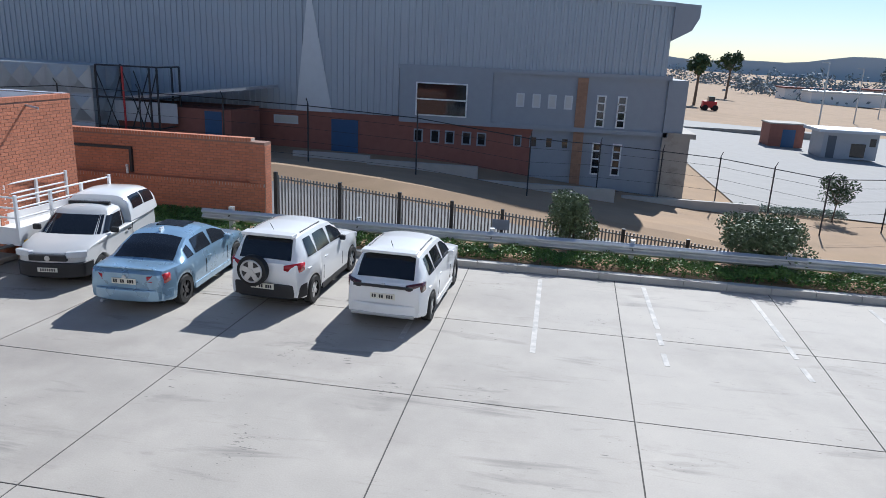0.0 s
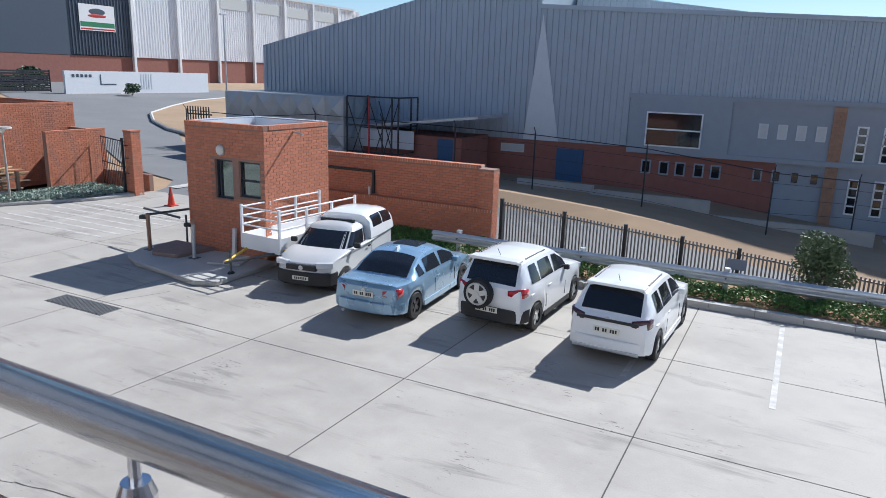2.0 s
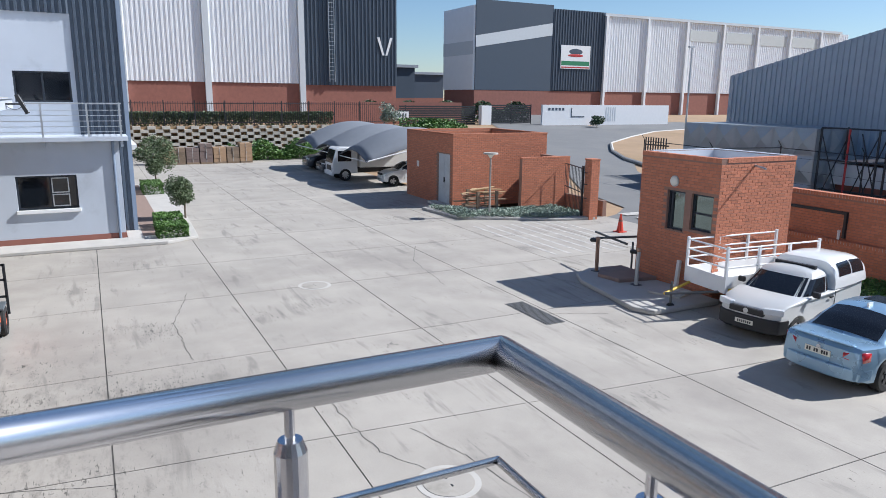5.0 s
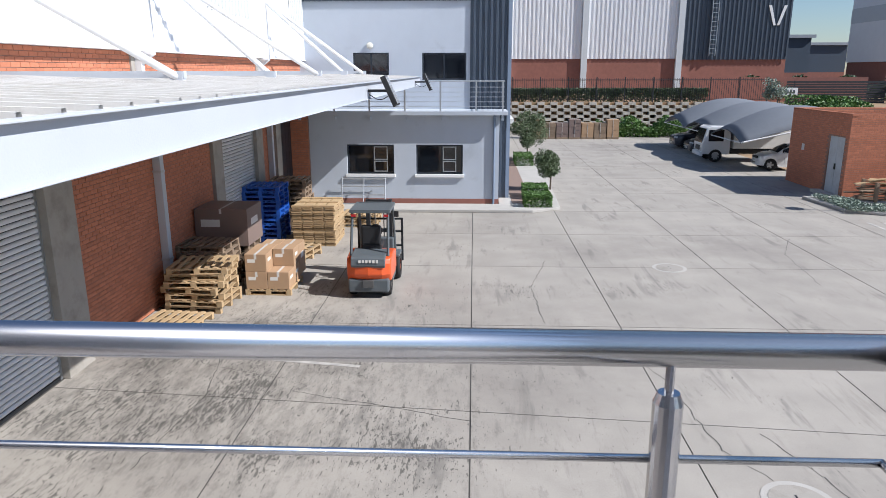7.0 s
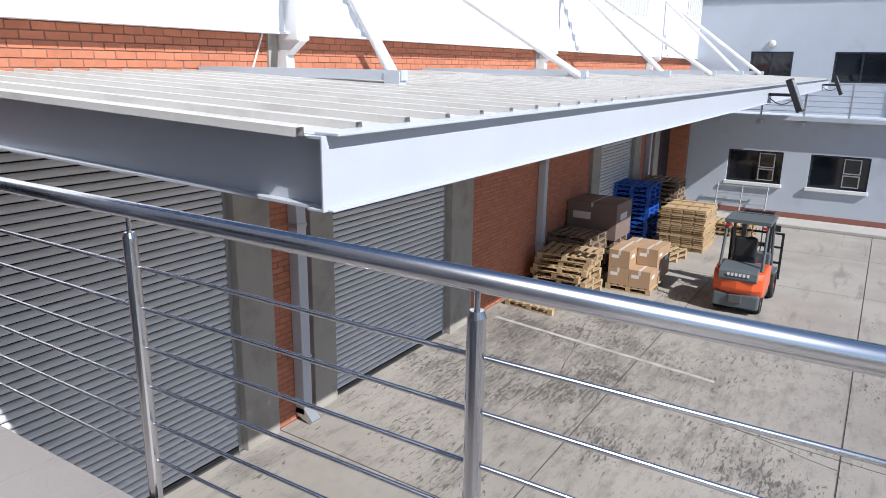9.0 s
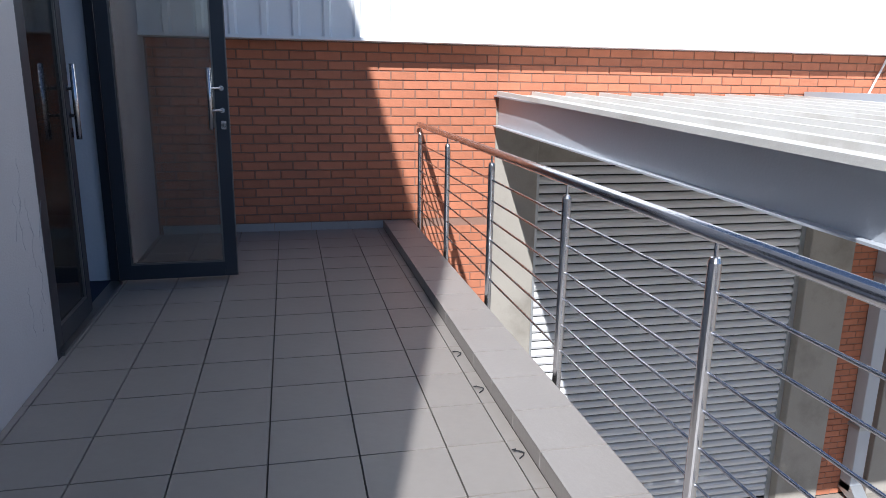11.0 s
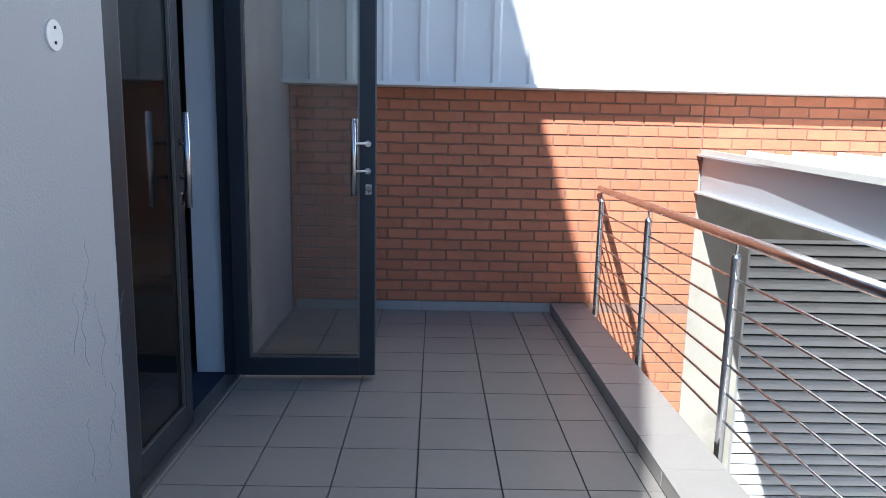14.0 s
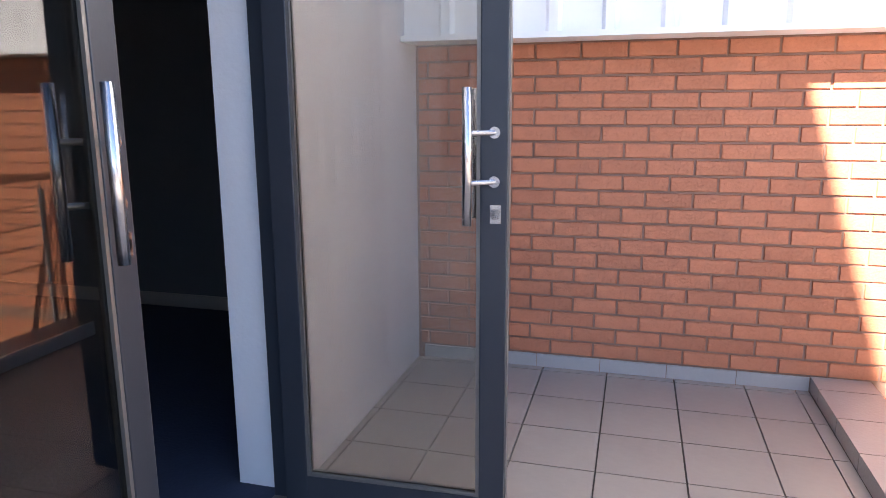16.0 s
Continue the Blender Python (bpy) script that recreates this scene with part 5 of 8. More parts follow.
part("pole", rod((0, 0, 0), (0, 0, 2.75), 0.045, 0.036, seg=12), "conc_col", lamp)
part("collar", rod((0, 0, 2.60), (0, 0, 2.76), 0.05, 0.16, seg=16), "lampshade", lamp)
part("cap", rod((0, 0, 2.76), (0, 0, 2.82), 0.33, 0.31, seg=24), "conc_col", lamp, "flat round lamp head")
bed = [(-28.2, 20.6), (-25.3, 20.9), (-23.2, 24.5), (-22.8, 26.4), (-23.4, 26.8), (-26.0, 26.8), (-26.0, 24.6), (-28.2, 22.1)]
bm = prism(bmesh.new(), bed, "z", GZ - 0.02, GZ + 0.12)
solo("bed_kerb", bm, "kerb", "rounded concrete kerb round the planting bed", "kerb", kind="structure", bevel=0.04)
def inbed(rg):
    while True:
        x, y = rg.uniform(-28.0, -23.3), rg.uniform(20.9, 26.4)
        if y < 21.0 + (x + 28.0) * 1.25 - 0.1 and y < 22.0 and x < -24.9 or (x > -25.9 and y < 26.3 and (x + 25.2) * 1.75 < y - 21.2):
            return (x, y, GZ + 0.12 + rg.uniform(0, 0.16))
leaves("ground_cover", inbed, 9000, 0.06, "leaf_grey", "silvery ground cover plants in the bed", 31, "plants")


# ---------------------------------------------------------------- office block at the end of the docks
ob_ = empty("office_block", "blue-grey plastered office block with roof terrace", "building", (0, 0, 0))
OX, OY0, OY1 = -26.04, 0.05, 7.95
wins = ((2.04, 3.88), (4.74, 6.55))
z0, z1, zt = -2.53, -1.39, -0.25
ys = [OY0, wins[0][0], wins[0][1], wins[1][0], wins[1][1], OY1]
for i in range(5):
    if i % 2 == 0:
        part("wall", bbox(OX - 0.25, ys[i], GZ + 0.3, OX, ys[i + 1], zt), "blue_wall", ob_)
    else:
        part("wall", bbox(OX - 0.25, ys[i], GZ + 0.3, OX, ys[i + 1], z0), "blue_wall", ob_)
        part("wall", bbox(OX - 0.25, ys[i], z1, OX, ys[i + 1], zt), "blue_wall", ob_)
part("wall", bbox(-42, OY1 - 0.25, GZ + 0.3, OX - 0.25, OY1, zt), "blue_wall", ob_)
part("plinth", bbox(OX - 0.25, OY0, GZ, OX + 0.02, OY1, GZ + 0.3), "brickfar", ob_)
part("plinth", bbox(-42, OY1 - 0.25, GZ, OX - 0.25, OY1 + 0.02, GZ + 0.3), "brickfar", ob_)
part("interior", bbox(OX - 3.0, OY0, GZ + 0.3, OX - 2.9, OY1 - 0.3, zt), "dark_int", ob_)
part("terrace_slab", bbox(-42, OY0, zt, OX + 0.35, OY1 + 0.30, zt + 0.14), "blue_wall", ob_)
for (a, b) in wins:
    w = new("window")
    w.parent = ob_
    windows_frame(w, a, b, z0, z1, OX - 0.12, axis="x", mull=(a + (b - a) * 0.56,), trans=((a + (b - a) * 0.56, a + (b - a) * 0.85, (z0 + z1) / 2 - 0.05),), name="frame", t=0.06)
    pane(w, a + 0.05, b - 0.05, z0 + 0.05, z1 - 0.05, OX - 0.14, axis="x")
    m0, m1, zm = a + (b - a) * 0.56, a + (b - a) * 0.86, (z0 + z1) / 2 - 0.05
    windows_frame(w, m0 + 0.02, m1, zm + 0.02, z1 - 0.08, OX - 0.085, axis="x", name="sash", t=0.035, d=0.03, material="galv")
    windows_frame(w, m0 + 0.02, m1, z0 + 0.08, zm - 0.02, OX - 0.085, axis="x", name="sash", t=0.035, d=0.03, material="galv")
    part("sill", bbox(OX - 0.1, a - 0.05, z0 - 0.12, OX + 0.10, b + 0.05, z0), "white", w, bevel=0.01)
# upper storey
UX = -27.5
uw = ((2.15, 3.58, 1.10, 2.07), (4.90, 6.65, 1.02, 2.06))
part("upper_wall", bbox(UX - 0.25, 0.0, zt + 0.14, UX, 2.15, 4.2), "blue_wall", ob_)
for (a, b, c, d) in uw:
    part("upper_wall", bbox(UX - 0.25, a, zt + 0.14, UX, b, c), "blue_wall", ob_)
    part("upper_wall", bbox(UX - 0.25, a, d, UX, b, 4.2), "blue_wall", ob_)
part("upper_wall", bbox(UX - 0.25, 3.58, zt + 0.14, UX, 4.90, 4.2), "blue_wall", ob_)
part("upper_wall", bbox(UX - 0.25, 6.65, zt + 0.14, UX, 6.80, 4.2), "blue_wall", ob_)
for (a, b, c, d) in uw:
    w = new("window")
    w.parent = ob_
    windows_frame(w, a, b, c, d, UX - 0.08, axis="x", mull=((a + b) / 2,), name="frame", t=0.06)
    pane(w, a + 0.05, b - 0.05, c + 0.05, d - 0.05, UX - 0.10, axis="x")
bm = ribbed(bmesh.new(), (UX + 0.05, 6.80, 0), (0, 1, 0), (1, 0, 0), 1.55, GZ, 8.5, pitch=0.22, depth=0.05, flat=0.5)
part("dark_cladding", bm, "dark_clad", ob_, "charcoal ribbed cladding")
bm = ribbed(bmesh.new(), (UX + 0.05, 0.0, 0), (0, 1, 0), (1, 0, 0), 6.80, 4.0, 8.5, pitch=0.22, depth=0.05, flat=0.5)
part("dark_cladding", bm, "dark_clad", ob_)
bm = ribbed(bmesh.new(), (UX + 0.05, 8.35, 0), (-1, 0, 0), (0, 1, 0), 14, GZ, 8.5, pitch=0.22, depth=0.05, flat=0.5)
part("dark_cladding", bm, "dark_clad", ob_)
part("volume", bbox(-42, 0.1, zt + 0.2, UX - 0.3, 8.25, 8.4), "dark_clad", ob_)
part("corner_flashing", bbox(UX + 0.0, 8.28, GZ, UX + 0.12, 8.42, 8.5), "band", ob_)
part("downpipe", rod((OX + 0.06, 7.75, GZ + 0.1), (OX + 0.06, 7.75, zt), 0.045), "band", ob_)
lamp_round("office", UX, 2.84, 2.34, "x", "round opal bulkhead lamp above the office window")
tr = empty("terrace_railing", "grey steel terrace railing with horizontal bars", "railing", (0, 0, 0))
RX = OX + 0.22
for k, y in enumerate((0.3, 1.65, 3.0, 4.35, 5.7, 7.05, 8.05)):
    p = part("post", bbox(RX - 0.03, y - 0.03, zt - 0.15, RX + 0.03, y + 0.03, 1.0), "galv", tr)
    part("bracket", bbox(RX - 0.22, y - 0.04, zt - 0.20, RX + 0.05, y + 0.04, zt - 0.05), "blue_wall", p)
for z in (1.0, 0.78, 0.60, 0.42, 0.24, 0.06):
    part("bar", rod((RX, 0.2, z), (RX, 8.1, z), 0.025 if z == 1.0 else 0.012, seg=8), "galv", tr)
    part("bar", rod((RX, 8.1, z), (RX - 1.5, 8.1, z), 0.025 if z == 1.0 else 0.012, seg=8), "galv", tr)
# metal frame leaning on the wall
mf = empty("steel_rack", "bare galvanised steel grid frame leaning on the office wall", "rack", (OX + 0.04, 2.6, GZ + 0.12))
for z in (0.05, 0.38, 0.70, 0.98):
    part("bar", rod((0.45 - z * 0.30, -0.75, z), (0.45 - z * 0.30, 0.95, z), 0.022, seg=8), "galv", mf)
for y in (-0.75, 0.1, 0.95):
    part("upright", rod((0.45, y, 0.0), (0.14, y, 1.03), 0.025, seg=8), "galv", mf)
# pavement and planting at the office corner
bm = prism(bmesh.new(), [(OX + 0.02, 0.1), (-24.75, 0.3), (-24.75, 9.2), (-25.4, 10.3), (-42, 10.9), (-42, 8.4), (-27.4, 8.4), (-27.4, 7.98), (OX + 0.02, 7.98)], "z", GZ, GZ + 0.115)
solo("pavement_office", bm, "kerb", "concrete apron and kerb round the office", "", kind="structure", bevel=0.02)
bm = bbox(-41.5, 8.5, GZ + 0.115, -26.1, 9.3, GZ + 0.121)
struct("pavement_path", bm, "paver_red", "brown paved path beside the office")
for k, (x, y, l, w, h) in enumerate(((-25.85, 9.45, 1.15, 1.05, 0.46), (-27.6, 9.50, 1.35, 1.0, 0.50), (-38.3, 9.75, 2.2, 1.0, 0.55))):
    e = empty("box_hedge", "small clipped green box hedge in the planting bed", "hedge", (x, y, GZ + 0.115), group="box hedges")
    def c(g, l=l, w=w, h=h):
        v = [g.uniform(-1, 1) for _ in range(3)]
        a = g.randrange(3)
        v[a] = math.copysign(g.uniform(0.85, 1.0), v[a])
        return (v[0] * l / 2, v[1] * w / 2, abs(v[2]) * h)
    leaves("foliage", c, 3200, 0.05, "leaf", "dense green foliage", 40 + k, parent=e)
def tree(x, y, z, h, r, material, label, seed, n=3500, size=0.06, trunk=0.06, name="tree", group=""):
    e = empty(name, label, "tree", (x, y, z), group=group)
    rg = random.Random(seed)
    bm = bmesh.new()
    th = h - r * 1.5
    tube(bm, (0, 0, 0), (r * 0.08, 0, th), trunk, trunk * 0.7, seg=8)
    cl = []
    for i in range(11):
        a, q = rg.uniform(0, 6.28), rg.uniform(0.2, 0.75) * r
        p = (q * math.cos(a), q * math.sin(a), th + rg.uniform(0.25, 1.25) * r)
        tube(bm, (r * 0.08, 0, th * 0.92), p, trunk * 0.5, trunk * 0.12, seg=5)
        cl.append((p, rg.uniform(0.32, 0.55) * r))
    part("trunk", bm, "bark", e)
    def c(g):
        p, s = cl[g.randrange(len(cl))]
        v = Vector((g.gauss(0, 1), g.gauss(0, 1), g.gauss(0, 1))).normalized() * s * g.uniform(0.5, 1.05)
        return (p[0] + v.x, p[1] + v.y, p[2] + v.z)
    leaves("crown", c, n, size, material, "uneven leafy crown", seed, parent=e)
    return e
tree(-40.0, 10.1, GZ + 0.1, 2.6, 1.12, "leaf_shrub", "small round-headed tree beside the office path", 51, 7500, 0.055, 0.05)
tree(-29.5, 10.35, GZ + 0.1, 1.75, 0.78, "leaf_shrub", "small leaning round-headed tree by the kerb", 52, 6000, 0.05, 0.045)

# ---------------------------------------------------------------- west end: retaining wall, carports
rw = empty("retaining_wall", "stepped open concrete block retaining wall", "wall", (0, 0, 0))
V, F = [], []
for r in range(10):
    for k in range(44):
        if (k + r) % 2:
            continue
        y0 = 3.0 + k * 0.55
        z = -3.8 + r * 0.26
        x = -58.6 - r * 0.12
        i = len(V)
        for dx in (0, -0.5):
            for dy in (0.02, 0.62):
                for dz in (0.0, 0.24):
                    V.append((x + dx, y0 + dy, z + dz))
        F += [(i + a, i + b, i + c, i + d) for a, b, c, d in ((0, 1, 3, 2), (4, 6, 7, 5), (0, 4, 5, 1), (2, 3, 7, 6), (0, 2, 6, 4), (1, 5, 7, 3))]
o = raw("block", V, F, "gabion", rw)
o["kind"] = "stuff"
part("fill", bbox(-70, 2.0, GZ, -60.0, 28.0, -1.28), "soil", rw)
def far_hedge(rg):
    return (-61.2 + rg.uniform(-0.5, 0.5), rg.uniform(3, 27), -1.3 + rg.uniform(0, 1) ** 0.6 * 1.2)
leaves("terrace_hedge", far_hedge, 20000, 0.11, "leaf_shrub", "dark hedge along the upper terrace fence", 61)
def slope_plants(rg):
    y = rg.uniform(17, 27)
    return (-58.0 + rg.uniform(0, 2.5), y, -3.75 + rg.uniform(0, 1) * (1.1 + 0.5 * math.sin(y * 2)))
leaves("bank_plants", slope_plants, 9000, 0.13, "leaf", "rank green plants on the bank behind the carports", 62, "plants")
tf_ = empty("terrace_fence", "black barred steel fence on the upper terrace", "fence", (0, 0, 0))
for k in range(13):
    part("post", bbox(-60.65, 3.0 + k * 2.4, -1.3, -60.57, 3.08 + k * 2.4, 0.85), "black_steel", tf_)
for z in (-1.0, 0.6):
    part("rail", rod((-60.6, 3, z), (-60.6, 31.8, z), 0.03, seg=6), "black_steel", tf_)
for k in range(150):
    y = 3.1 + k * 0.19
    part("bar", bbox(-60.615, y, -1.1, -60.59, y + 0.03, 0.75), "black_steel", tf_)
bm = bbox(-52.5, 8.0, -2.0, -45.5, 9.6, -1.7)
solo("flat_canopy", bm, "white", "white flat canopy at the office's far side", "canopy", kind="structure")
# shade-cloth carports
def carport(x0, x1, y0, y1, z0, z1, label):
    e = empty("shade_carport", label, "carport", ((x0 + x1) / 2, y0, GZ), group="carports")
    n, m = 12, 10
    V, F = [], []
    w = (x1 - x0) / 2
    for j in range(m + 1):
        for i in range(n + 1):
            u, v = i / n * 2 - 1, j / m
            sag = (1 - u * u)
            z = z0 + (z1 - z0) * (1 - (1 - v) ** 1.6) + 0.75 * sag * (0.45 + 0.55 * math.sin(v * math.pi)) - 0.2 * (1 - sag)
            V.append((u * w, v * (y1 - y0), z - GZ))
    for j in range(m):
        for i in range(n):
            k = j * (n + 1) + i
            F.append((k, k + 1, k + n + 2, k + n + 1))
    me_o = raw("shade_net", V, F, "shade", e)
    me_o.data.shade_smooth()
    md = me_o.modifiers.new("thick", "SOLIDIFY")
    md.thickness = 0.02
    for s in (-1, 1):
        part("post", rod((s * w, (y1 - y0) * 0.95, 0), (s * w, (y1 - y0) * 0.95, z1 - GZ - 0.15), 0.06, seg=8), "galv", e)
        part("arm", rod((s * w, (y1 - y0) * 0.95, z1 - GZ - 0.2), (s * w, 0.1, z0 - GZ - 0.15), 0.04, seg=8), "white", e)
    part("front_bar", rod((-w, 0.05, z0 - GZ - 0.18), (w, 0.05, z0 - GZ - 0.18), 0.03, seg=8), "white", e)
for k, x in enumerate((-37.9, -42.9, -47.9)):
    carport(x - 2.45, x + 2.45, 20.6, 25.8, -2.05, -0.95, "grey shade-net carport bay with a domed cloth roof")
for x in (-33.6, -38.8, -41.4, -44.0, -49.0):
    solo("bay_line", bbox(x - 0.06, 18.2, GZ, x + 0.06, 23.2, GZ + 0.004), "line", "white painted line of a covered bay", "line", group="bay lines")

# brick pier where the dock wall meets the office block
pier = empty("brick_pier", "red face-brick pier between sliding door and office", "pier", (-25.96, 0.0, GZ))
part("core", bbox(-0.06, -0.10, 0.0, 0.08, 0.60, 5.0), "mortar", pier)
brick_face("brickwork", (0.081, -0.09, 0.0), (0, 1, 0), (1, 0, 0), 0.69, 4.98, pier)

# ---------------------------------------------------------------- grey warehouse across the road
gwz = -5.6
gh = empty("grey_warehouse", "large blue-grey ribbed steel warehouse with brick base", "warehouse", (0, 0, 0))
def roofz(s):
    return 2.85 + s * 0.228
def parapet(s):
    return 5.02 - s * 0.051
GY = 44.0
bm = ribbed(bmesh.new(), (-31.75, GY, 0), (1, 0, 0), (0, -1, 0), 19.3, -2.0, roofz, pitch=0.34, depth=0.07, flat=0.55)
part("cladding", bm, "grey_clad", gh)
bm = ribbed(bmesh.new(), (-12.45, GY - 0.1, 0), (1, 0, 0), (0, -1, 0), 5.2, -2.0, parapet, pitch=0.34, depth=0.07, flat=0.55)
part("cladding", bm, "grey_clad", gh)
bm = ribbed(bmesh.new(), (-7.25, GY - 0.1, 0), (1, 0, 0), (0, -1, 0), 13.4, 0.6, lambda s: parapet(s + 5.2), pitch=0.34, depth=0.07, flat=0.55)
part("cladding", bm, "grey_clad", gh)
bm = prism(bmesh.new(), [(-12.5, 4.9), (-12.5, 5.12), (6.3, 4.17), (6.3, 3.97)], "y", GY - 0.22, GY + 0.1)
part("parapet_cap", bm, "grey_clad", gh)
# pale pyramid-shaped panel
bm = prism(bmesh.new(), [(-13.06, -2.0), (-11.03, -2.0), (-12.30, 4.6)], "y", GY - 0.20, GY - 0.185)
part("feature_panel", bm, "pale_clad", gh, "tall pale triangular panel")
bm = bmesh.new()
prism(bm, [(-31.75, gwz), (6.1, gwz), (6.1, 3.85), (-12.5, 4.8), (-12.5, 7.0), (-31.75, 2.6)], "y", GY + 0.05, GY + 60)
part("volume", bm, "grey_clad", gh)
bm = prism(bmesh.new(), [(-31.9, 2.85), (-12.5, 7.28), (-12.4, 6.3), (6.1, 3.9), (6.1, 4.0), (-12.35, 6.42), (-12.45, 7.5), (-31.9, 3.05)], "y", GY + 6, GY + 60)
part("roof", bm, "pale_clad", gh)
bm = ribbed(bmesh.new(), (-12.4, GY + 5.9, 0), (1, 0, 0), (0, -1, 0), 18.4, 3.5, lambda q: 6.30 - q * 0.13, pitch=0.34, depth=0.07, flat=0.55)
part("rear_cladding", bm, "pale_clad", gh, "paler ribbed wall set back behind the parapet")
part("brick_base", bbox(-31.75, GY - 0.05, gwz, -0.2, GY + 0.05, -2.02), "brickfar", gh, "brick base, shade and haze put into its red-brown colour")
part("plaster_base", bbox(-0.2, GY - 0.06, gwz, 6.3, GY + 0.05, -2.25), "dim_wall", gh)
part("string_course", bbox(-7.3, GY - 0.30, -2.25, 6.5, GY + 0.05, -2.02), "dim_wall", gh)
part("upper_plaster", bbox(-7.28, GY - 0.16, -2.02, 6.3, GY + 0.05, 0.55), "dim_wall", gh)
part("upper_band", bbox(-7.4, GY - 0.30, 0.50, 6.45, GY + 0.05, 0.72), "dim_wall", gh)
part("bay_box", bbox(-7.28, GY - 0.30, -2.02, -2.4, GY - 0.162, 0.5), "dim_wall", gh)
part("terracotta_strip", bbox(1.9, GY - 0.22, -5.3, 2.42, GY - 0.162, 0.45), "terracotta", gh, "perforated orange brick strip")
o = brick_face("brickwork", (1.9, GY - 0.222, -5.2), (1, 0, 0), (0, -1, 0), 0.52, 5.6, gh, mat_name="terracotta", pitch=0.26, course=0.17, proud=0.03)
def gwin(a, b, c, d, y, mull=0, material="dark_glass", frame_mat="pale_clad"):
    w = new("window")
    w.parent = gh
    windows_frame(w, a, b, c, d, y, name="frame", material=frame_mat, t=0.07, d=0.06, trans=[(a, b, c + (d - c) * (k + 1) / (mull + 1)) for k in range(mull)])
    pane(w, a + 0.05, b - 0.05, c + 0.05, d - 0.05, y + 0.01, material=material)
gwin(-6.4, -3.67, -1.86, -0.14, GY - 0.36, 1, frame_mat="white")
for x in (-1.15, -0.32, 0.48, 1.30):
    gwin(x, x + 0.42, -1.15, -0.45, GY - 0.19, material="poly")
    gwin(x, x + 0.42, -3.2, -2.6, GY - 0.09, frame_mat="dim_wall")
for x in (-6.5, -5.6, -4.8, -3.9, -3.1):
    gwin(x, x + 0.5, -3.3, -2.6, GY - 0.08, frame_mat="dim_wall")
for x in (2.92, 3.95):
    gwin(x, x + 0.46, -1.95, -0.35, GY - 0.19, 3, frame_mat="white")
    gwin(x, x + 0.46, -4.4, -2.75, GY - 0.09, 3, frame_mat="white")
gwin(-14.4, -13.0, -2.75, -2.3, GY - 0.08, material="poly")
part("door", bbox(-11.1, GY - 0.09, -4.55, -9.6, GY - 0.05, -2.36), "blue_door", gh, "blue painted double door")
part("door", bbox(-20.2, GY - 0.09, -4.3, -19.0, GY - 0.05, -2.3), "blue_door", gh)
# east corner with overhang
bm = prism(bmesh.new(), [(6.16, 2.4), (7.05, 2.9), (7.35, 3.5), (7.35, 4.08), (6.16, 4.16)], "y", GY - 0.3, GY + 60)
part("gable_overhang", bm, "dim_wall", gh)
part("corner_block", bbox(6.31, GY - 0.3, gwz, 7.25, GY + 14, 0.55), "dim_wall", gh)
part("corner_ledge", bbox(6.51, GY - 0.5, -2.25, 7.9, GY + 14, -2.0), "conc_col", gh)
part("low_annex", bbox(6.32, GY - 0.4, gwz, 7.65, GY + 12, -2.26), "conc_col", gh)
# tanks and shed
tk = empty("water_tank", "sectional pressed steel water tank with bracing frame", "tank", (-29.6, 38.2, -3.95))
w, d, h = 8.4, 3.2, 4.0
part("body", bbox(0, 0, 0, w, d, h), "tank", tk)
k = 0
for i in range(7):
    for j in range(3):
        x0, z0 = i * w / 7, j * h / 3
        bm = bmesh.new()
        a = [bm.verts.new(v) for v in ((x0 + .04, -0.01, z0 + .04), (x0 + w / 7 - .04, -0.01, z0 + .04), (x0 + w / 7 - .04, -0.01, z0 + h / 3 - .04), (x0 + .04, -0.01, z0 + h / 3 - .04))]
        c = bm.verts.new((x0 + w / 14, -0.16, z0 + h / 6))
        for q in range(4):
            bm.faces.new((a[q], a[(q + 1) % 4], c))
        part("panel", bm, "tank", tk)
for j in range(3):
    for i in range(3):
        y0, z0 = i * d / 3, j * h / 3
        bm = bmesh.new()
        a = [bm.verts.new(v) for v in ((w + .01, y0 + .04, z0 + .04), (w + .01, y0 + d / 3 - .04, z0 + .04), (w + .01, y0 + d / 3 - .04, z0 + h / 3 - .04), (w + .01, y0 + .04, z0 + h / 3 - .04))]
        c = bm.verts.new((w + 0.16, y0 + d / 6, z0 + h / 6))
        for q in range(4):
            bm.faces.new((a[q], a[(q + 1) % 4], c))
        part("panel", bm, "tank", tk)
cg = empty("tank_cage", "dark steel braced stair frame beside the water tank", "frame", (-21.1, 38.4, -4.0))
for (x, y) in ((0, 0), (1.4, 0), (2.8, 0), (3.2, 0), (0, 2), (2.8, 2), (3.2, 2)):
    part("upright", rod((x, y, 0), (x, y, 4.1), 0.05, seg=6), "black_steel" if x != 1.4 else "red", cg)
for z in (1.2, 2.6, 4.1):
    part("rail", rod((0, 0, z), (3.2, 0, z), 0.04, seg=6), "black_steel", cg)
    part("rail", rod((3.2, 0, z), (3.2, 2, z), 0.04, seg=6), "black_steel", cg)
for (a, b) in ((0, 1.4), (1.4, 2.8), (2.0, 3.2)):
    part("brace", rod((a, 0, 0.2), (b, 0, 3.9), 0.03, seg=6), "black_steel", cg)
    part("brace", rod((b, 0, 0.2), (a, 0, 3.9), 0.03, seg=6), "black_steel", cg)
sh = empty("pump_shed", "low brick shed with a sloping pale metal roof", "shed", (-22.0, 40.0, -3.85))
part("wall", bbox(0, 0, 0, 7.0, 3.4, 2.0), "brickfar", sh)
bm = prism(bmesh.new(), [(-0.3, 2.05), (8.0, 3.05), (8.0, 3.18), (-0.3, 2.2)], "y", -0.3, 3.6)
part("roof", bm, "galv", sh)
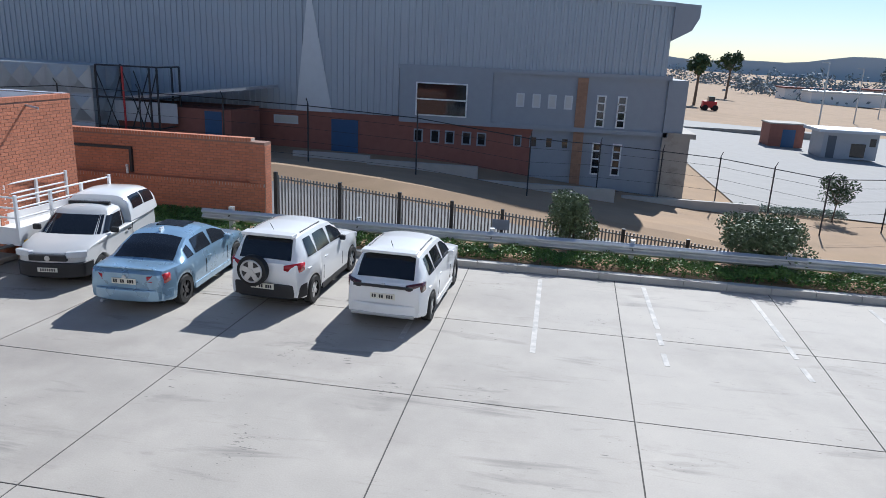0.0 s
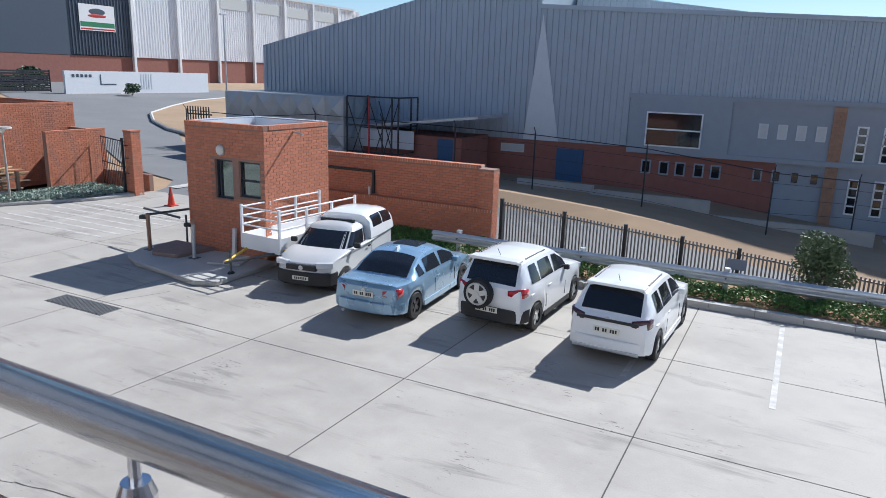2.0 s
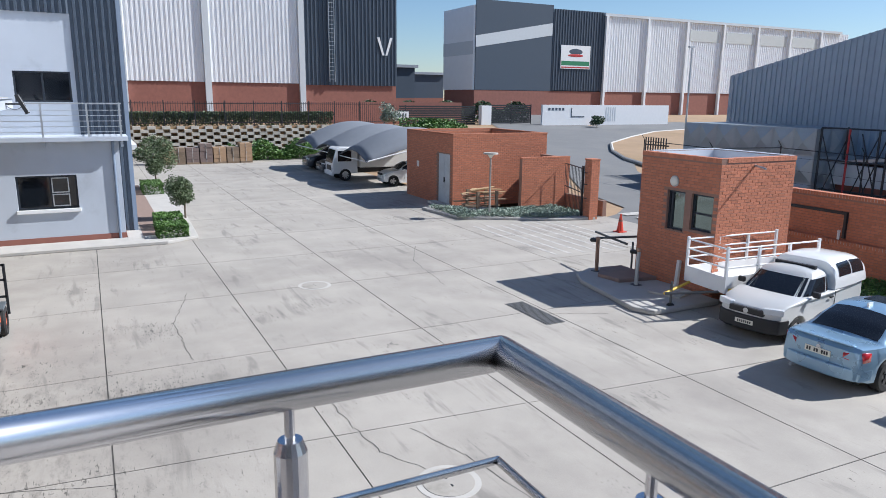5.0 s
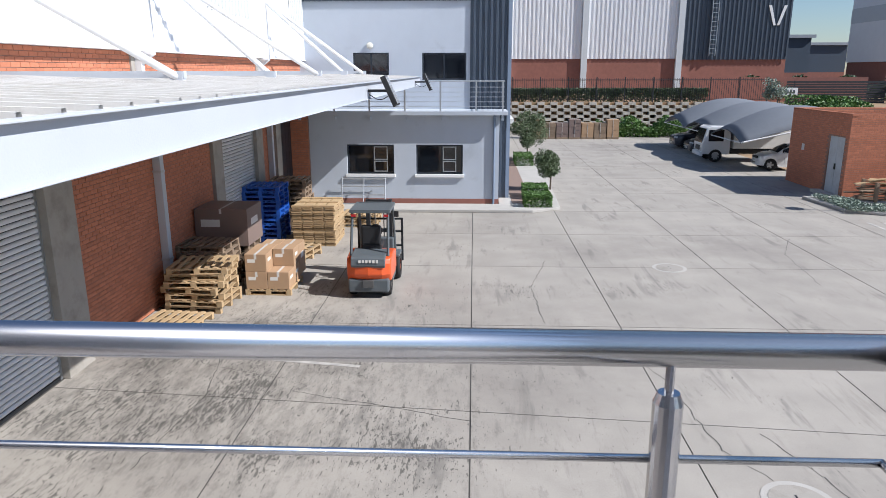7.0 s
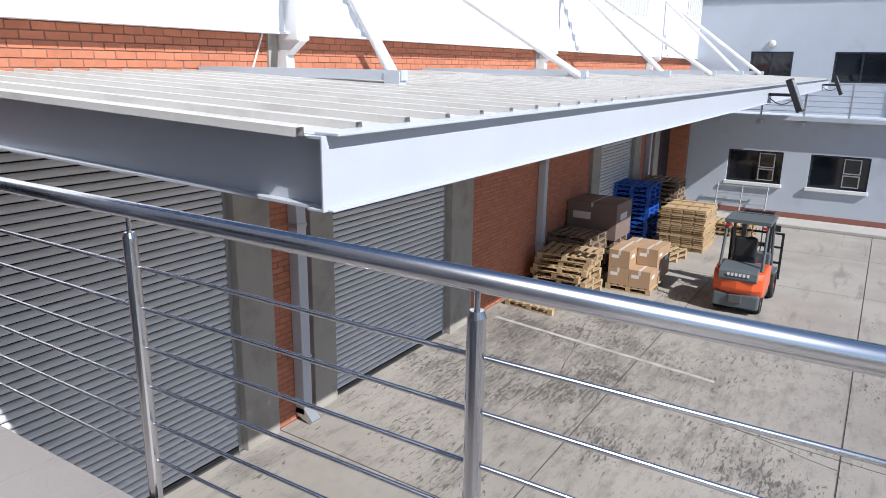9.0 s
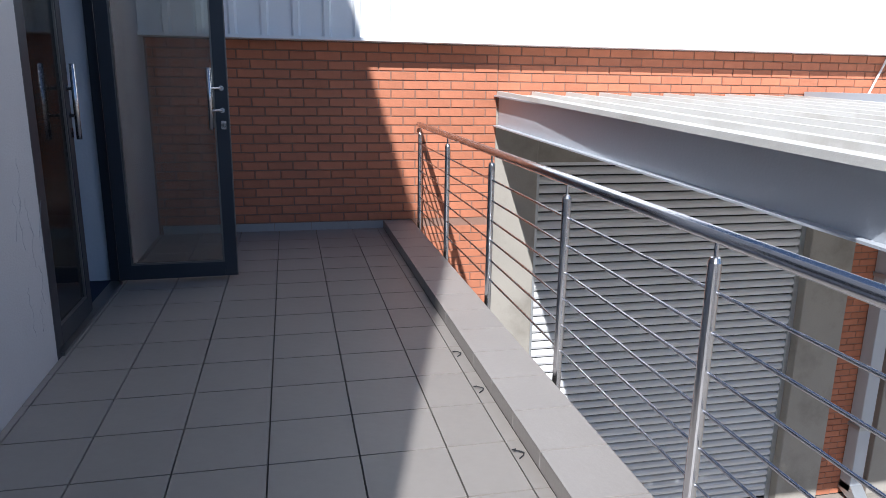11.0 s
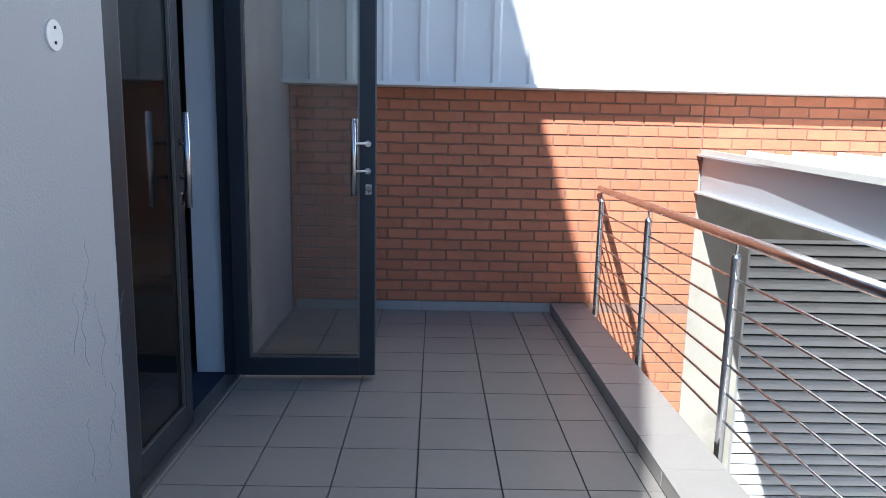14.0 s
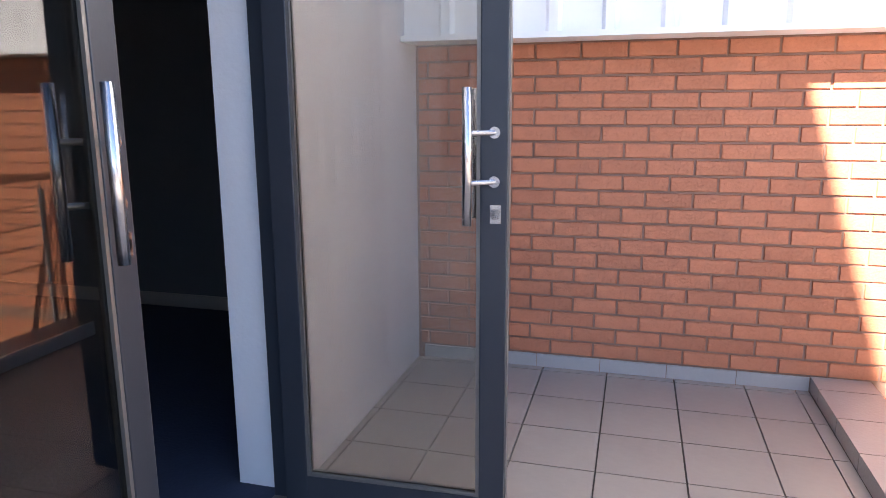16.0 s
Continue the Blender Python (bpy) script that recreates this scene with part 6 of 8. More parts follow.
part("fascia", bbox(-0.3, -0.32, 1.2, 4.3, -0.28, 2.2), "pale_clad", sh)
part("door", bbox(5.6, -0.03, 0, 6.5, 0.0, 1.9), "blue_door", sh)
# fences along the grey warehouse
sf = empty("site_fence", "tall black mesh site fence before the grey warehouse", "fence", (0, 0, 0))
pts = [(-31, 36.5), (-26, 36.6), (-22, 36.8), (-18, 37.0), (-14, 37.2), (-10, 37.3), (-5, 37.4), (0, 37.4), (3.2, 41.5), (6.28, 42.6), (9.09, 42.9), (11.1, 41.0), (12.9, 39.3), (16.4, 41.6), (22, 42)]
for i, (x, y) in enumerate(pts):
    z = terrain(x, y)
    p = part("post", rod((x, y, z), (x, y, z + 2.6), 0.035, seg=6), "black_steel", sf)
    part("barbed_arm", rod((x, y, z + 2.6), (x + 0.02, y - 0.25, z + 2.85), 0.02, seg=5), "black_steel", p)
bm = bmesh.new()
for (a, b) in zip(pts[:-1], pts[1:]):
    za, zb = terrain(*a), terrain(*b)
    for h in (0.3, 0.9, 1.5, 2.1, 2.5):
        tube(bm, (*a, za + h), (*b, zb + h), 0.007 if h < 2.5 else 0.02, seg=4)
o = part("mesh", bm, "black_steel", sf)
o["kind"] = "stuff"
lw = empty("low_retaining_wall", "low concrete retaining wall before the grey warehouse", "wall", (0, 0, 0))
for (x0, x1, y) in ((-12, -8, 40.5), (-8, -2.5, 40.0), (-2.5, 4, 40.0), (4.5, 11.0, 42.0)):
    z = terrain((x0 + x1) / 2, y)
    part("wall", bbox(x0, y, z - 0.6, x1 - 0.02, y + 0.25, z + 0.40), "kerb", lw)
tree(14.7, 43.0, terrain(14.7, 43), 2.3, 0.9, "leaf_dark", "small round tree at the car park edge", 71, 1800, 0.07, 0.04)
def verge(rg):
    return (rg.uniform(10, 15.5), 43.6 + rg.uniform(-0.4, 0.4), terrain(12.5, 43.6) + rg.uniform(0, 0.35))
leaves("verge_plants", verge, 2600, 0.07, "leaf_grey", "low grey-green verge plants", 72, "plants")
# car park gatehouse and far things to the north-east
g2 = empty("gatehouse", "small flat-roofed grey gatehouse at the car park", "hut", (24.4, 74.0, terrain(25, 75) + 0.02))
part("wall", bbox(0, 0, 0, 4.6, 3.2, 2.3), "grey_wall", g2)
part("roof", bbox(-0.6, -0.6, 2.3, 5.2, 3.8, 2.55), "canopy_white", g2)
part("door", bbox(0.4, -0.03, 0, 1.1, 0, 2.0), "dark_int", g2)
part("window", bbox(2.4, -0.03, 0.2, 3.6, 0, 1.4), "dark_glass", g2)
part("window", bbox(3.9, -0.03, 1.2, 4.4, 0, 1.9), "dark_glass", g2)
g3 = empty("brick_kiosk", "low red-brown brick kiosk beside the gatehouse", "hut", (21.5, 80.0, terrain(22, 81) + 0.02))
part("wall", bbox(0, 0, 0, 3.2, 3.0, 2.2), "brickfar", g3)
part("door", bbox(1.2, -0.03, 0, 2.4, 0, 1.7), "blue_door", g3)
part("roof", bbox(-0.1, -0.1, 2.2, 3.3, 3.1, 2.32), "conc_col", g3)
struct("wall_carpark", bbox(10, 92, -7.4, 34, 92.3, -5.6), "conc_col", "dark low wall at the car park's far side")
for i in range(9):
    for j in range(2):
        z = terrain(14 + i * 2.6, 48 + j * 9) + 0.075
        solo("bay_marking", bbox(11 + i * 2.6, 45 + j * 9, z + 0.02, 11.12 + i * 2.6, 50 + j * 9, z + 0.03), "line", "white car park bay marking", "line", group="car park markings")
ld = empty("red_loader", "small red machine parked far off on sandy ground", "machine", (26.7, 136, terrain(26.7, 136)))
part("body", bbox(-1.3, -0.8, 0.5, 1.0, 0.8, 1.6), "red", ld, bevel=0.1)
part("cab", bbox(-0.4, -0.7, 1.6, 0.6, 0.7, 2.4), "dark_glass", ld)
for (x, y) in ((-0.9, -0.8), (0.8, -0.8), (-0.9, 0.8), (0.8, 0.8)):
    part("wheel", rod((x, y - 0.15, 0.5), (x, y + 0.15, 0.5), 0.5, seg=14), "rubber", ld)
rg = random.Random(91)
for i in range(22):
    y = rg.uniform(230, 430)
    x = y * rg.uniform(0.38, 0.72) + 4
    h = rg.uniform(7, 13)
    tree(x, y, terrain(x, y), h, h * 0.28, "wood_haze", "distant gum tree on the plain, tinted with haze", 100 + i, 420, 0.45 * h / 9, 0.2, group="distant trees")
tree(43, 200, -6.9, 12, 3.0, "leaf_dark", "tall distant gum tree standing alone", 190, 900, 0.5, 0.3)
tree(26.5, 150, -6.4, 9.5, 2.4, "leaf_dark", "tall distant gum tree beside the warehouse", 191, 900, 0.5, 0.3)
for i in range(9):
    y = 110 + i * 26
    x = 36 + (y - 110) * 0.55
    e = empty("street_lamp", "tall grey street lamp along the far road", "street lamp", (x, y, terrain(x, y)), group="far street lamps")
    part("pole", rod((0, 0, 0), (0, 0, 9), 0.12, 0.07, seg=6), "galv", e)
    part("head", bbox(-1.0, -0.1, 8.9, 0.0, 0.1, 9.05), "galv", e)
for i in range(16):
    y = rg.uniform(180, 420)
    x = y * rg.uniform(0.25, 0.7)
    e = empty("far_building", "low pale building far off on the plain", "building", (x, y, terrain(x, y) - 0.5), group="far buildings")
    w_, h_ = rg.uniform(8, 22), rg.uniform(3.5, 6)
    part("wall", bbox(0, 0, 0, w_, 10, h_), rg.choice(("grey_wall", "conc_col", "white")), e)
    part("roof", bbox(-0.4, -0.4, h_, w_ + 0.4, 10.4, h_ + 0.5), rg.choice(("conc_col", "brickfar", "galv")), e)
V, F = [], []
nh = 80
for i in range(nh + 1):
    x = -1500 + i * 70
    z = 26 + 12 * math.sin(i * 0.21) + 10 * math.sin(i * 0.53 + 1) + 5 * math.sin(i * 1.3)
    V += [(x, 2600, -40), (x, 2600, z)]
for i in range(nh):
    F.append((2 * i, 2 * i + 2, 2 * i + 3, 2 * i + 1))
tagged(raw("backdrop_hills", V, F, "hill"), "low hills on the horizon, tinted pale blue for haze", "", "", "structure")

# ---------------------------------------------------------------- big warehouses to the west
bw = empty("white_warehouse", "tall white ribbed warehouse with a brick base and charcoal end", "warehouse", (0, 0, 0))
bm = ribbed(bmesh.new(), (-85, -10, 0), (0, 1, 0), (1, 0, 0), 40.9, 2.72, 18, pitch=0.5, depth=0.10, flat=0.5)
part("white_cladding", bm, "white_clad", bw)
bm = ribbed(bmesh.new(), (-84.9, 30.95, 0), (0, 1, 0), (1, 0, 0), 12.5, 2.6, 18, pitch=0.5, depth=0.10, flat=0.5)
part("charcoal_cladding", bm, "dark_clad", bw)
part("brick_base", bbox(-85.3, -10, -3.0, -85.05, 43.4, 2.7), "brickfar", bw)
part("volume", bbox(-130, -10, -3, -85.3, 43.3, 17.9), "dark_clad", bw)
for y in (11.0, 19.9, 30.95):
    part("column", bbox(-85.05, y - 0.35, -3, -84.6, y + 0.35, 18), "pale_clad", bw)
for s in (-1, 1):
    bm = prism(bmesh.new(), [(41.75 + s * 0.06, 6.4), (41.75 + s * 0.34, 6.4), (41.75 + s * 1.05, 8.6), (41.75 + s * 0.72, 8.6)], "x", -84.78, -84.70)
    part("wall_emblem_bar", bm, "white", bw, "white slanted emblem bar")
part("ladder", bbox(-84.7, 34.3, 3, -84.5, 34.36, 17), "galv", bw)
part("ladder", bbox(-84.7, 35.0, 3, -84.5, 35.06, 17), "galv", bw)
for k in range(26):
    part("rung", bbox(-84.6, 34.36, 3.3 + k * 0.5, -84.55, 35.0, 3.36 + k * 0.5), "galv", bw)
yw = struct("wall_yard_far", bbox(-72, 28, -2.6, -71.7, 46, 0.7), "brickfar", "red-brown boundary wall of the far site")
sg = empty("road_sign", "white street sign board on two dark legs", "sign", (-62, 33.0, -1.5))
for y in (0.3, 1.6):
    part("leg", bbox(-0.04, y, 0, 0.04, y + 0.08, 2.0), "black_steel", sg)
part("board", bbox(-0.02, 0.0, 0.75, 0.06, 1.95, 1.40), "white", sg)
for k in range(6):
    part("letter_bar", bbox(0.062, 0.2 + k * 0.27, 0.92, 0.068, 0.36 + k * 0.27, 1.22), "dark_clad", sg)
# second big warehouse with pale gable and white long side
b2 = empty("dark_warehouse", "tall charcoal and white warehouse with brick base", "warehouse", (0, 0, 0))
bm = ribbed(bmesh.new(), (-90, 71.4, 0), (0, 1, 0), (1, 0, 0), 10.0, 2.5, 14.5, pitch=0.5, depth=0.1, flat=0.5)
part("charcoal_cladding", bm, "dark_clad", b2)
bm = ribbed(bmesh.new(), (-90, 81.4, 0), (0, 1, 0), (1, 0, 0), 60, 2.4, 14.0, pitch=0.5, depth=0.1, flat=0.5)
part("white_cladding", bm, "white_clad", b2)
part("brick_base", bbox(-99.7, 57.9, -3, -90.05, 139, 2.38), "brickfar", b2)
part("south_wall", bbox(-90.2, 58.0, 2.4, -90.02, 71.4, 15.0), "dark_clad", b2)
bm = prism(bmesh.new(), [(58.0, 8.4), (71.3, 10.6), (71.3, 12.4), (58.0, 10.0)], "x", -90.02, -89.99)
part("pale_stripe", bm, "pale_clad", b2)
part("south_gable", bbox(-99.7, 57.7, 2.4, -90.2, 57.99, 14.2), "white_clad", b2)
part("gable_stripe", bbox(-99.7, 57.66, 7.4, -90.2, 57.7, 9.3), "pale_clad", b2)
part("volume", bbox(-99.7, 58.0, -3, -90.4, 139, 14.0), "dark_clad", b2)
for k in range(7):
    part("column", bbox(-90.0, 81.2 + k * 8.6, -3, -89.5, 81.6 + k * 8.6, 14.0), "white", b2)
part("roof_edge", bbox(-99.7, 81, 14.0, -89.6, 139, 14.4), "pale_clad", b2)
for k in range(4):
    part("clerestory", bbox(-89.87, 99.5 + k * 8.6, 11.0, -89.84, 106.5 + k * 8.6, 12.8), "poly", b2)
bd = empty("company_board", "white advertising board with red, green and dark shapes", "sign", (-89.85, 72.9, 5.8))
part("board", bbox(0, 0, 0, 0.08, 5.6, 3.5), "white", bd)
bm = ball(bmesh.new(), (0.08, 2.8, 2.55), 1.0, 3, (0.02, 1.3, 0.45))
part("emblem", bm, "dark_clad", bd)
bm = ball(bmesh.new(), (0.09, 2.8, 2.0), 1.0, 3, (0.03, 1.5, 0.22))
part("emblem", bm, "red", bd)
part("stripe", bbox(0.08, 0.1, 0.5, 0.09, 5.5, 1.15), "green", bd)
part("stripe", bbox(0.08, 0.1, 0.12, 0.09, 5.5, 0.3), "red", bd)
# further sheds
for (x, y, w_, d_, h_) in ((-150, 48, 30, 14, 8.5), (-170, 66, 30, 12, 8.0)):
    e = empty("far_shed", "distant dark grey industrial shed", "building", (x, y, -2), group="far sheds")
    part("wall", bbox(0, 0, 0, w_, d_, 3.0), "brickfar", e)
    part("cladding", bbox(0, 0, 3.0, w_, d_, h_), "dark_clad", e)
    part("roof", bbox(-0.5, -0.5, h_, w_ + 0.5, d_ + 0.5, h_ + 0.5), "dim_wall", e)
# white boundary wall with gate
ww = empty("white_boundary_wall", "long white plastered boundary wall with dark markings", "wall", (0, 0, 0))
part("wall", bbox(-68.3, 54.8, -2.6, -68.0, 74.5, 0.55), "white", ww)
part("pillar", bbox(-70.3, 47.5, -2.6, -69.6, 48.8, 0.4), "white", ww)
for k in range(5):
    part("letter_bar", bbox(-67.995, 55.6 + k * 0.5, -0.1, -67.98, 55.9 + k * 0.5, 0.2), "dark_clad", ww)
part("emblem", bbox(-67.995, 58.9, -0.9, -67.98, 59.05, 0.2), "dark_clad", ww)
part("emblem", bbox(-67.995, 59.05, -0.9, -67.98, 60.9, -0.78), "dark_clad", ww)
for k in range(5):
    part("vent_bar", bbox(-67.995, 64.2 + k * 0.35, -1.4, -67.98, 64.35 + k * 0.35, 0.3), "pale_clad", ww)
gt = empty("slatted_gate", "dark slatted steel sliding gate of the far site", "gate", (-70, 48.9, -1.75))
for k in range(9):
    part("slat", bbox(-0.03, 0, 0.15 + k * 0.24, 0.03, 5.6, 0.33 + k * 0.24), "black_steel", gt)
for y in (0, 2.8, 5.55):
    part("upright", bbox(-0.05, y, 0, 0.05, y + 0.08, 2.3), "black_steel", gt)
gt2 = empty("slatted_gate", "dark slatted steel fence of the far site", "gate", (-70.2, 37.5, -1.9))
for k in range(9):
    part("slat", bbox(-0.03, 0, 0.15 + k * 0.24, 0.03, 9.5, 0.33 + k * 0.24), "black_steel", gt2)
def gate_hedge(rg):
    y = rg.uniform(34, 56)
    return (-73 + rg.uniform(-0.7, 0.7), y, -1.7 + rg.uniform(0, 1) ** 0.6 * (2.0 + 0.6 * math.sin(y * 1.3)))
leaves("site_hedge", gate_hedge, 7000, 0.2, "leaf_dark", "dark uneven hedge behind the slatted gates", 63)
bush("shrub", -65.0, 60.5, -1.9, 0.9, 1.2, "leaf_dark", "round dark shrub before the white wall", 81, 1200, 0.12)
bush("shrub", -52, 33.0, -2.8, 3.2, 2.3, "leaf", "wide green shrub mass beside the road", 82, 5200, 0.14)
bush("shrub", -47.5, 30.5, -3.05, 2.2, 1.7, "leaf_grey", "grey-green shrub mass beside the road", 83, 3200, 0.12)
tree(-58.5, 32, -2.2, 3.2, 1.3, "leaf_grey", "thin grey-green tree near the street sign", 84, 1500, 0.1)
for (x, y) in ((-60, 69.5),):
    e = empty("light_pole", "tall thin grey light pole by the road", "pole", (x, y, terrain(x, y)), group="light poles")
    part("pole", rod((0, 0, 0), (0, 0, 9.5), 0.12, 0.06, seg=8), "galv", e)
    part("head", bbox(-0.15, -0.5, 9.4, 0.15, 0.3, 9.55), "galv", e)
# traffic island with dry grass, and black palisade gate beside the tanks
isl = [(-60.2, 71.3), (-57.7, 62.5), (-53.4, 55.4), (-49.1, 49.3), (-44.6, 45.7), (-39.9, 43.0), (-36.5, 41.9), (-34, 44), (-40, 60), (-50, 76)]
bm = bmesh.new()
lo = [bm.verts.new((x, y, terrain(x, y) - 0.1)) for x, y in isl]
hi = [bm.verts.new((x, y, terrain(x, y) + 0.22)) for x, y in isl]
bm.faces.new(hi)
for i in range(len(isl)):
    bm.faces.new((lo[i], lo[(i + 1) % len(isl)], hi[(i + 1) % len(isl)], hi[i]))
solo("traffic_island", bm, "drygrass", "kerbed verge of dry yellow grass inside the road bend", "verge", kind="structure")
kb = []
for (a, b) in zip(isl[0:7], isl[1:8]):
    a3, b3 = Vector((*a, terrain(*a) + 0.16)), Vector((*b, terrain(*b) + 0.16))
    kb.append((a3, b3))
bm = bmesh.new()
for a3, b3 in kb:
    tube(bm, a3, b3, 0.14, seg=6)
solo("verge_kerb", bm, "kerb", "pale concrete kerb round the dry grass verge", "kerb", kind="structure")
pg = empty("palisade_gate", "black palisade gate beside the water tanks", "gate", (-33.2, 38.6, -3.7))
for k in range(9):
    part("bar", bbox(k * 0.22, 0, 0, k * 0.22 + 0.08, 0.03, 2.7), "black_steel", pg)
for z in (0.4, 2.2):
    part("rail", bbox(0, 0.03, z, 2.0, 0.08, z + 0.08), "black_steel", pg)

# distant woodland below the horizon, haze put into its leaf colour
def woods(rg):
    k = rg.randrange(150)
    r2 = random.Random(k * 17 + 3)
    cx, cy, hh, rr = r2.uniform(60, 420), r2.uniform(240, 460), r2.uniform(5, 12), r2.uniform(4, 9)
    v = Vector((rg.gauss(0, 1), rg.gauss(0, 1), 0)) * rr * 0.5
    return (cx + v.x, cy + v.y, terrain(cx, cy) + hh * rg.random() ** 0.8 * max(0.25, 1 - v.length / (rr * 2)))
leaves("far_woods", woods, 26000, 0.8, "wood_haze", "belt of distant trees tinted blue-green for haze", 301, "woods")

# ---------------------------------------------------------------- vehicles
def wheel(parent, x, y, r, w, side, rim="rim", spokes=5):
    """A tyre with a spoked rim; side is +1 or -1 for the outer face."""
    bm = bmesh.new()
    prof = [(0.62 * r, -w / 2), (0.93 * r, -w / 2), (r, -w / 2 + 0.035), (r, w / 2 - 0.035), (0.93 * r, w / 2), (0.62 * r, w / 2), (0.60 * r, 0)]
    n = 24
    ring = []
    for k in range(n):
        a = 2 * math.pi * k / n
        ring.append([bm.verts.new((x + d, y + q * math.cos(a), r + q * math.sin(a))) for q, d in prof])
    m = len(prof)
    for k in range(n):
        for j in range(m):
            bm.faces.new((ring[k][j], ring[k][(j + 1) % m], ring[(k + 1) % n][(j + 1) % m], ring[(k + 1) % n][j]))
    wh = part("wheel", bm, "rubber", parent, "black rubber tyre")
    o = x + side * w * 0.30
    bm = bmesh.new()
    for k in range(spokes):
        a = 2 * math.pi * k / spokes + 0.3
        m4 = Matrix.Translation((o, y, r)) @ Matrix.Rotation(a, 4, "X")
        box(bm, -0.012, -0.045, 0.02, 0.018, 0.045, 0.60 * r, m4)
    tube(bm, (o - 0.02, y, r), (o + side * 0.03, y, r), 0.065, seg=12)
    part("rim", bm, rim, wh)
    bm = bmesh.new()
    tube(bm, (x - side * 0.01, y, r), (x + side * w * 0.12, y, r), 0.61 * r, seg=20)
    part("brake_disc", bm, "rim_dark", wh)
    return wh


def car_body(bm, prof, W, slices=(-1, -0.96, -0.88, -0.72, -0.4, 0, 0.4, 0.72, 0.88, 0.96, 1), L=4.2):
    """Side outline prof of (y, z), repeated across the width with rounded flanks and plan taper."""
    rows = []
    for s in slices:
        e = abs(s)
        row = []
        for (y, z) in prof:
            ty = abs(y) / (L / 2)
            plan = 1 - 0.15 * max(0, ty - 0.55) ** 2 / 0.45 ** 2
            shr = 1 - 0.050 * e ** 5
            bow = 1 - 0.030 * e ** 2
            zz = z - (0.035 * e ** 8 if z > 0.6 else 0.0)
            flank = 1.0 if 0.4 < z < 0.75 else 0.975
            row.append(bm.verts.new((s * W / 2 * plan * flank, y * shr * (bow if ty > 0.9 else 1), zz)))
        rows.append(row)
    n = len(prof)
    for a, b in zip(rows[:-1], rows[1:]):
        for i in range(n):
            bm.faces.new((a[i], a[(i + 1) % n], b[(i + 1) % n], b[i]))
    bm.faces.new(rows[0][::-1])
    bm.faces.new(rows[-1])
    return bm


def arch(yc, r, z0, n=7):
    """Points of a wheel arch, from rear to front."""
    return [(yc - r * math.cos(math.pi * k / (n - 1)), max(z0, 0.30 + r * math.sin(math.pi * k / (n - 1)))) for k in range(n)]


def quad_on(p, us, off):
    """A thin patch on the four-cornered face p (bl, br, tr, tl), for (u0, v0, u1, v1, slant0, slant1), lifted by off."""
    u0, v0, u1, v1, s0, s1 = us
    def at(u, v):
        lo = p[0].lerp(p[1], u)
        hi = p[3].lerp(p[2], u)
        return lo.lerp(hi, v)
    nrm = (p[1] - p[0]).cross(p[3] - p[0]).normalized() * off
    q = [at(u0, v0), at(u1, v0), at(u1 + s1, v1), at(u0 + s0, v1)]
    bm = bmesh.new()
    a = [bm.verts.new(v + nrm) for v in q]
    b = [bm.verts.new(v - nrm * 0.5) for v in q]
    bm.faces.new(a)
    bm.faces.new(b[::-1])
    for i in range(4):
        bm.faces.new((a[i], b[i], b[(i + 1) % 4], a[(i + 1) % 4]))
    return bm


def cabin_at(wb, wt, gh, zb, H, face, u, v, grow=0.0):
    """A point of a rounded cabin: face R, L, B or F, u across it from -1 to 1, v from belt (0) to roof centre (1)."""
    if v < 0.72:
        k = v / 0.72
        s, z = k * 0.80, zb + (H - 0.15 - zb) * (k * (1.10 - 0.10 * k))
        cap = 1.0
    else:
        k = (v - 0.72) / 0.28
        s = 0.80 + 0.20 * math.sin(k * math.pi / 2)
        z = H - 0.15 + 0.15 * math.sin(k * math.pi / 2)
        cap = 1.0 - k ** 2.2
    hw = (wb + (wt - wb) * s ** 1.25) * (0.03 + 0.97 * cap) + grow
    y0, y1 = gh[0] + (gh[1] - gh[0]) * s, gh[3] + (gh[2] - gh[3]) * s
    yc, hl = (y0 + y1) / 2, (y1 - y0) / 2 * (0.03 + 0.97 * cap) + grow
    n = 4.6
    r = (1 - min(abs(u), 0.9999) ** n) ** (1 / n)
    if face in "RL":
        return Vector((hw * r * (1 if face == "R" else -1), yc + hl * u, z))
    return Vector((hw * u, yc + hl * r * (1 if face == "F" else -1), z))


def cabin_shell(wb, wt, gh, zb, H):
    bm = bmesh.new()
    nv, m = 14, 9
    us = [-0.93 + 1.86 * k / m for k in range(m + 1)]
    rows = []
    for j in range(nv + 1):
        v = j / nv
        ring = [cabin_at(wb, wt, gh, zb, H, "R", u, v) for u in us] + [cabin_at(wb, wt, gh, zb, H, "F", u, v) for u in us[::-1]]
        ring += [cabin_at(wb, wt, gh, zb, H, "L", u, v) for u in us[::-1]] + [cabin_at(wb, wt, gh, zb, H, "B", u, v) for u in us]
        rows.append([bm.verts.new(p) for p in ring])
    n = len(rows[0])
    for a, b in zip(rows[:-1], rows[1:]):
        for i in range(n):
            bm.faces.new((a[i], a[(i + 1) % n], b[(i + 1) % n], b[i]))
    bm.faces.new(rows[-1])
    return bm


def cabin_patch(wb, wt, gh, zb, H, face, u0, u1, v0, v1, lean=0.0):
    bm = bmesh.new()
    nu, nv = 8, 6
    g = []
    for j in range(nv + 1):
        g.append([])
        for i in range(nu + 1):
            v = v0 + (v1 - v0) * j / nv
            u = u0 + (u1 - u0) * i / nu
            g[-1].append(bm.verts.new(cabin_at(wb, wt, gh, zb, H, face, u, v, 0.007)))
    for j in range(nv):
        for i in range(nu):
            bm.faces.new((g[j][i], g[j][i + 1], g[j + 1][i + 1], g[j + 1][i]))
    return bm


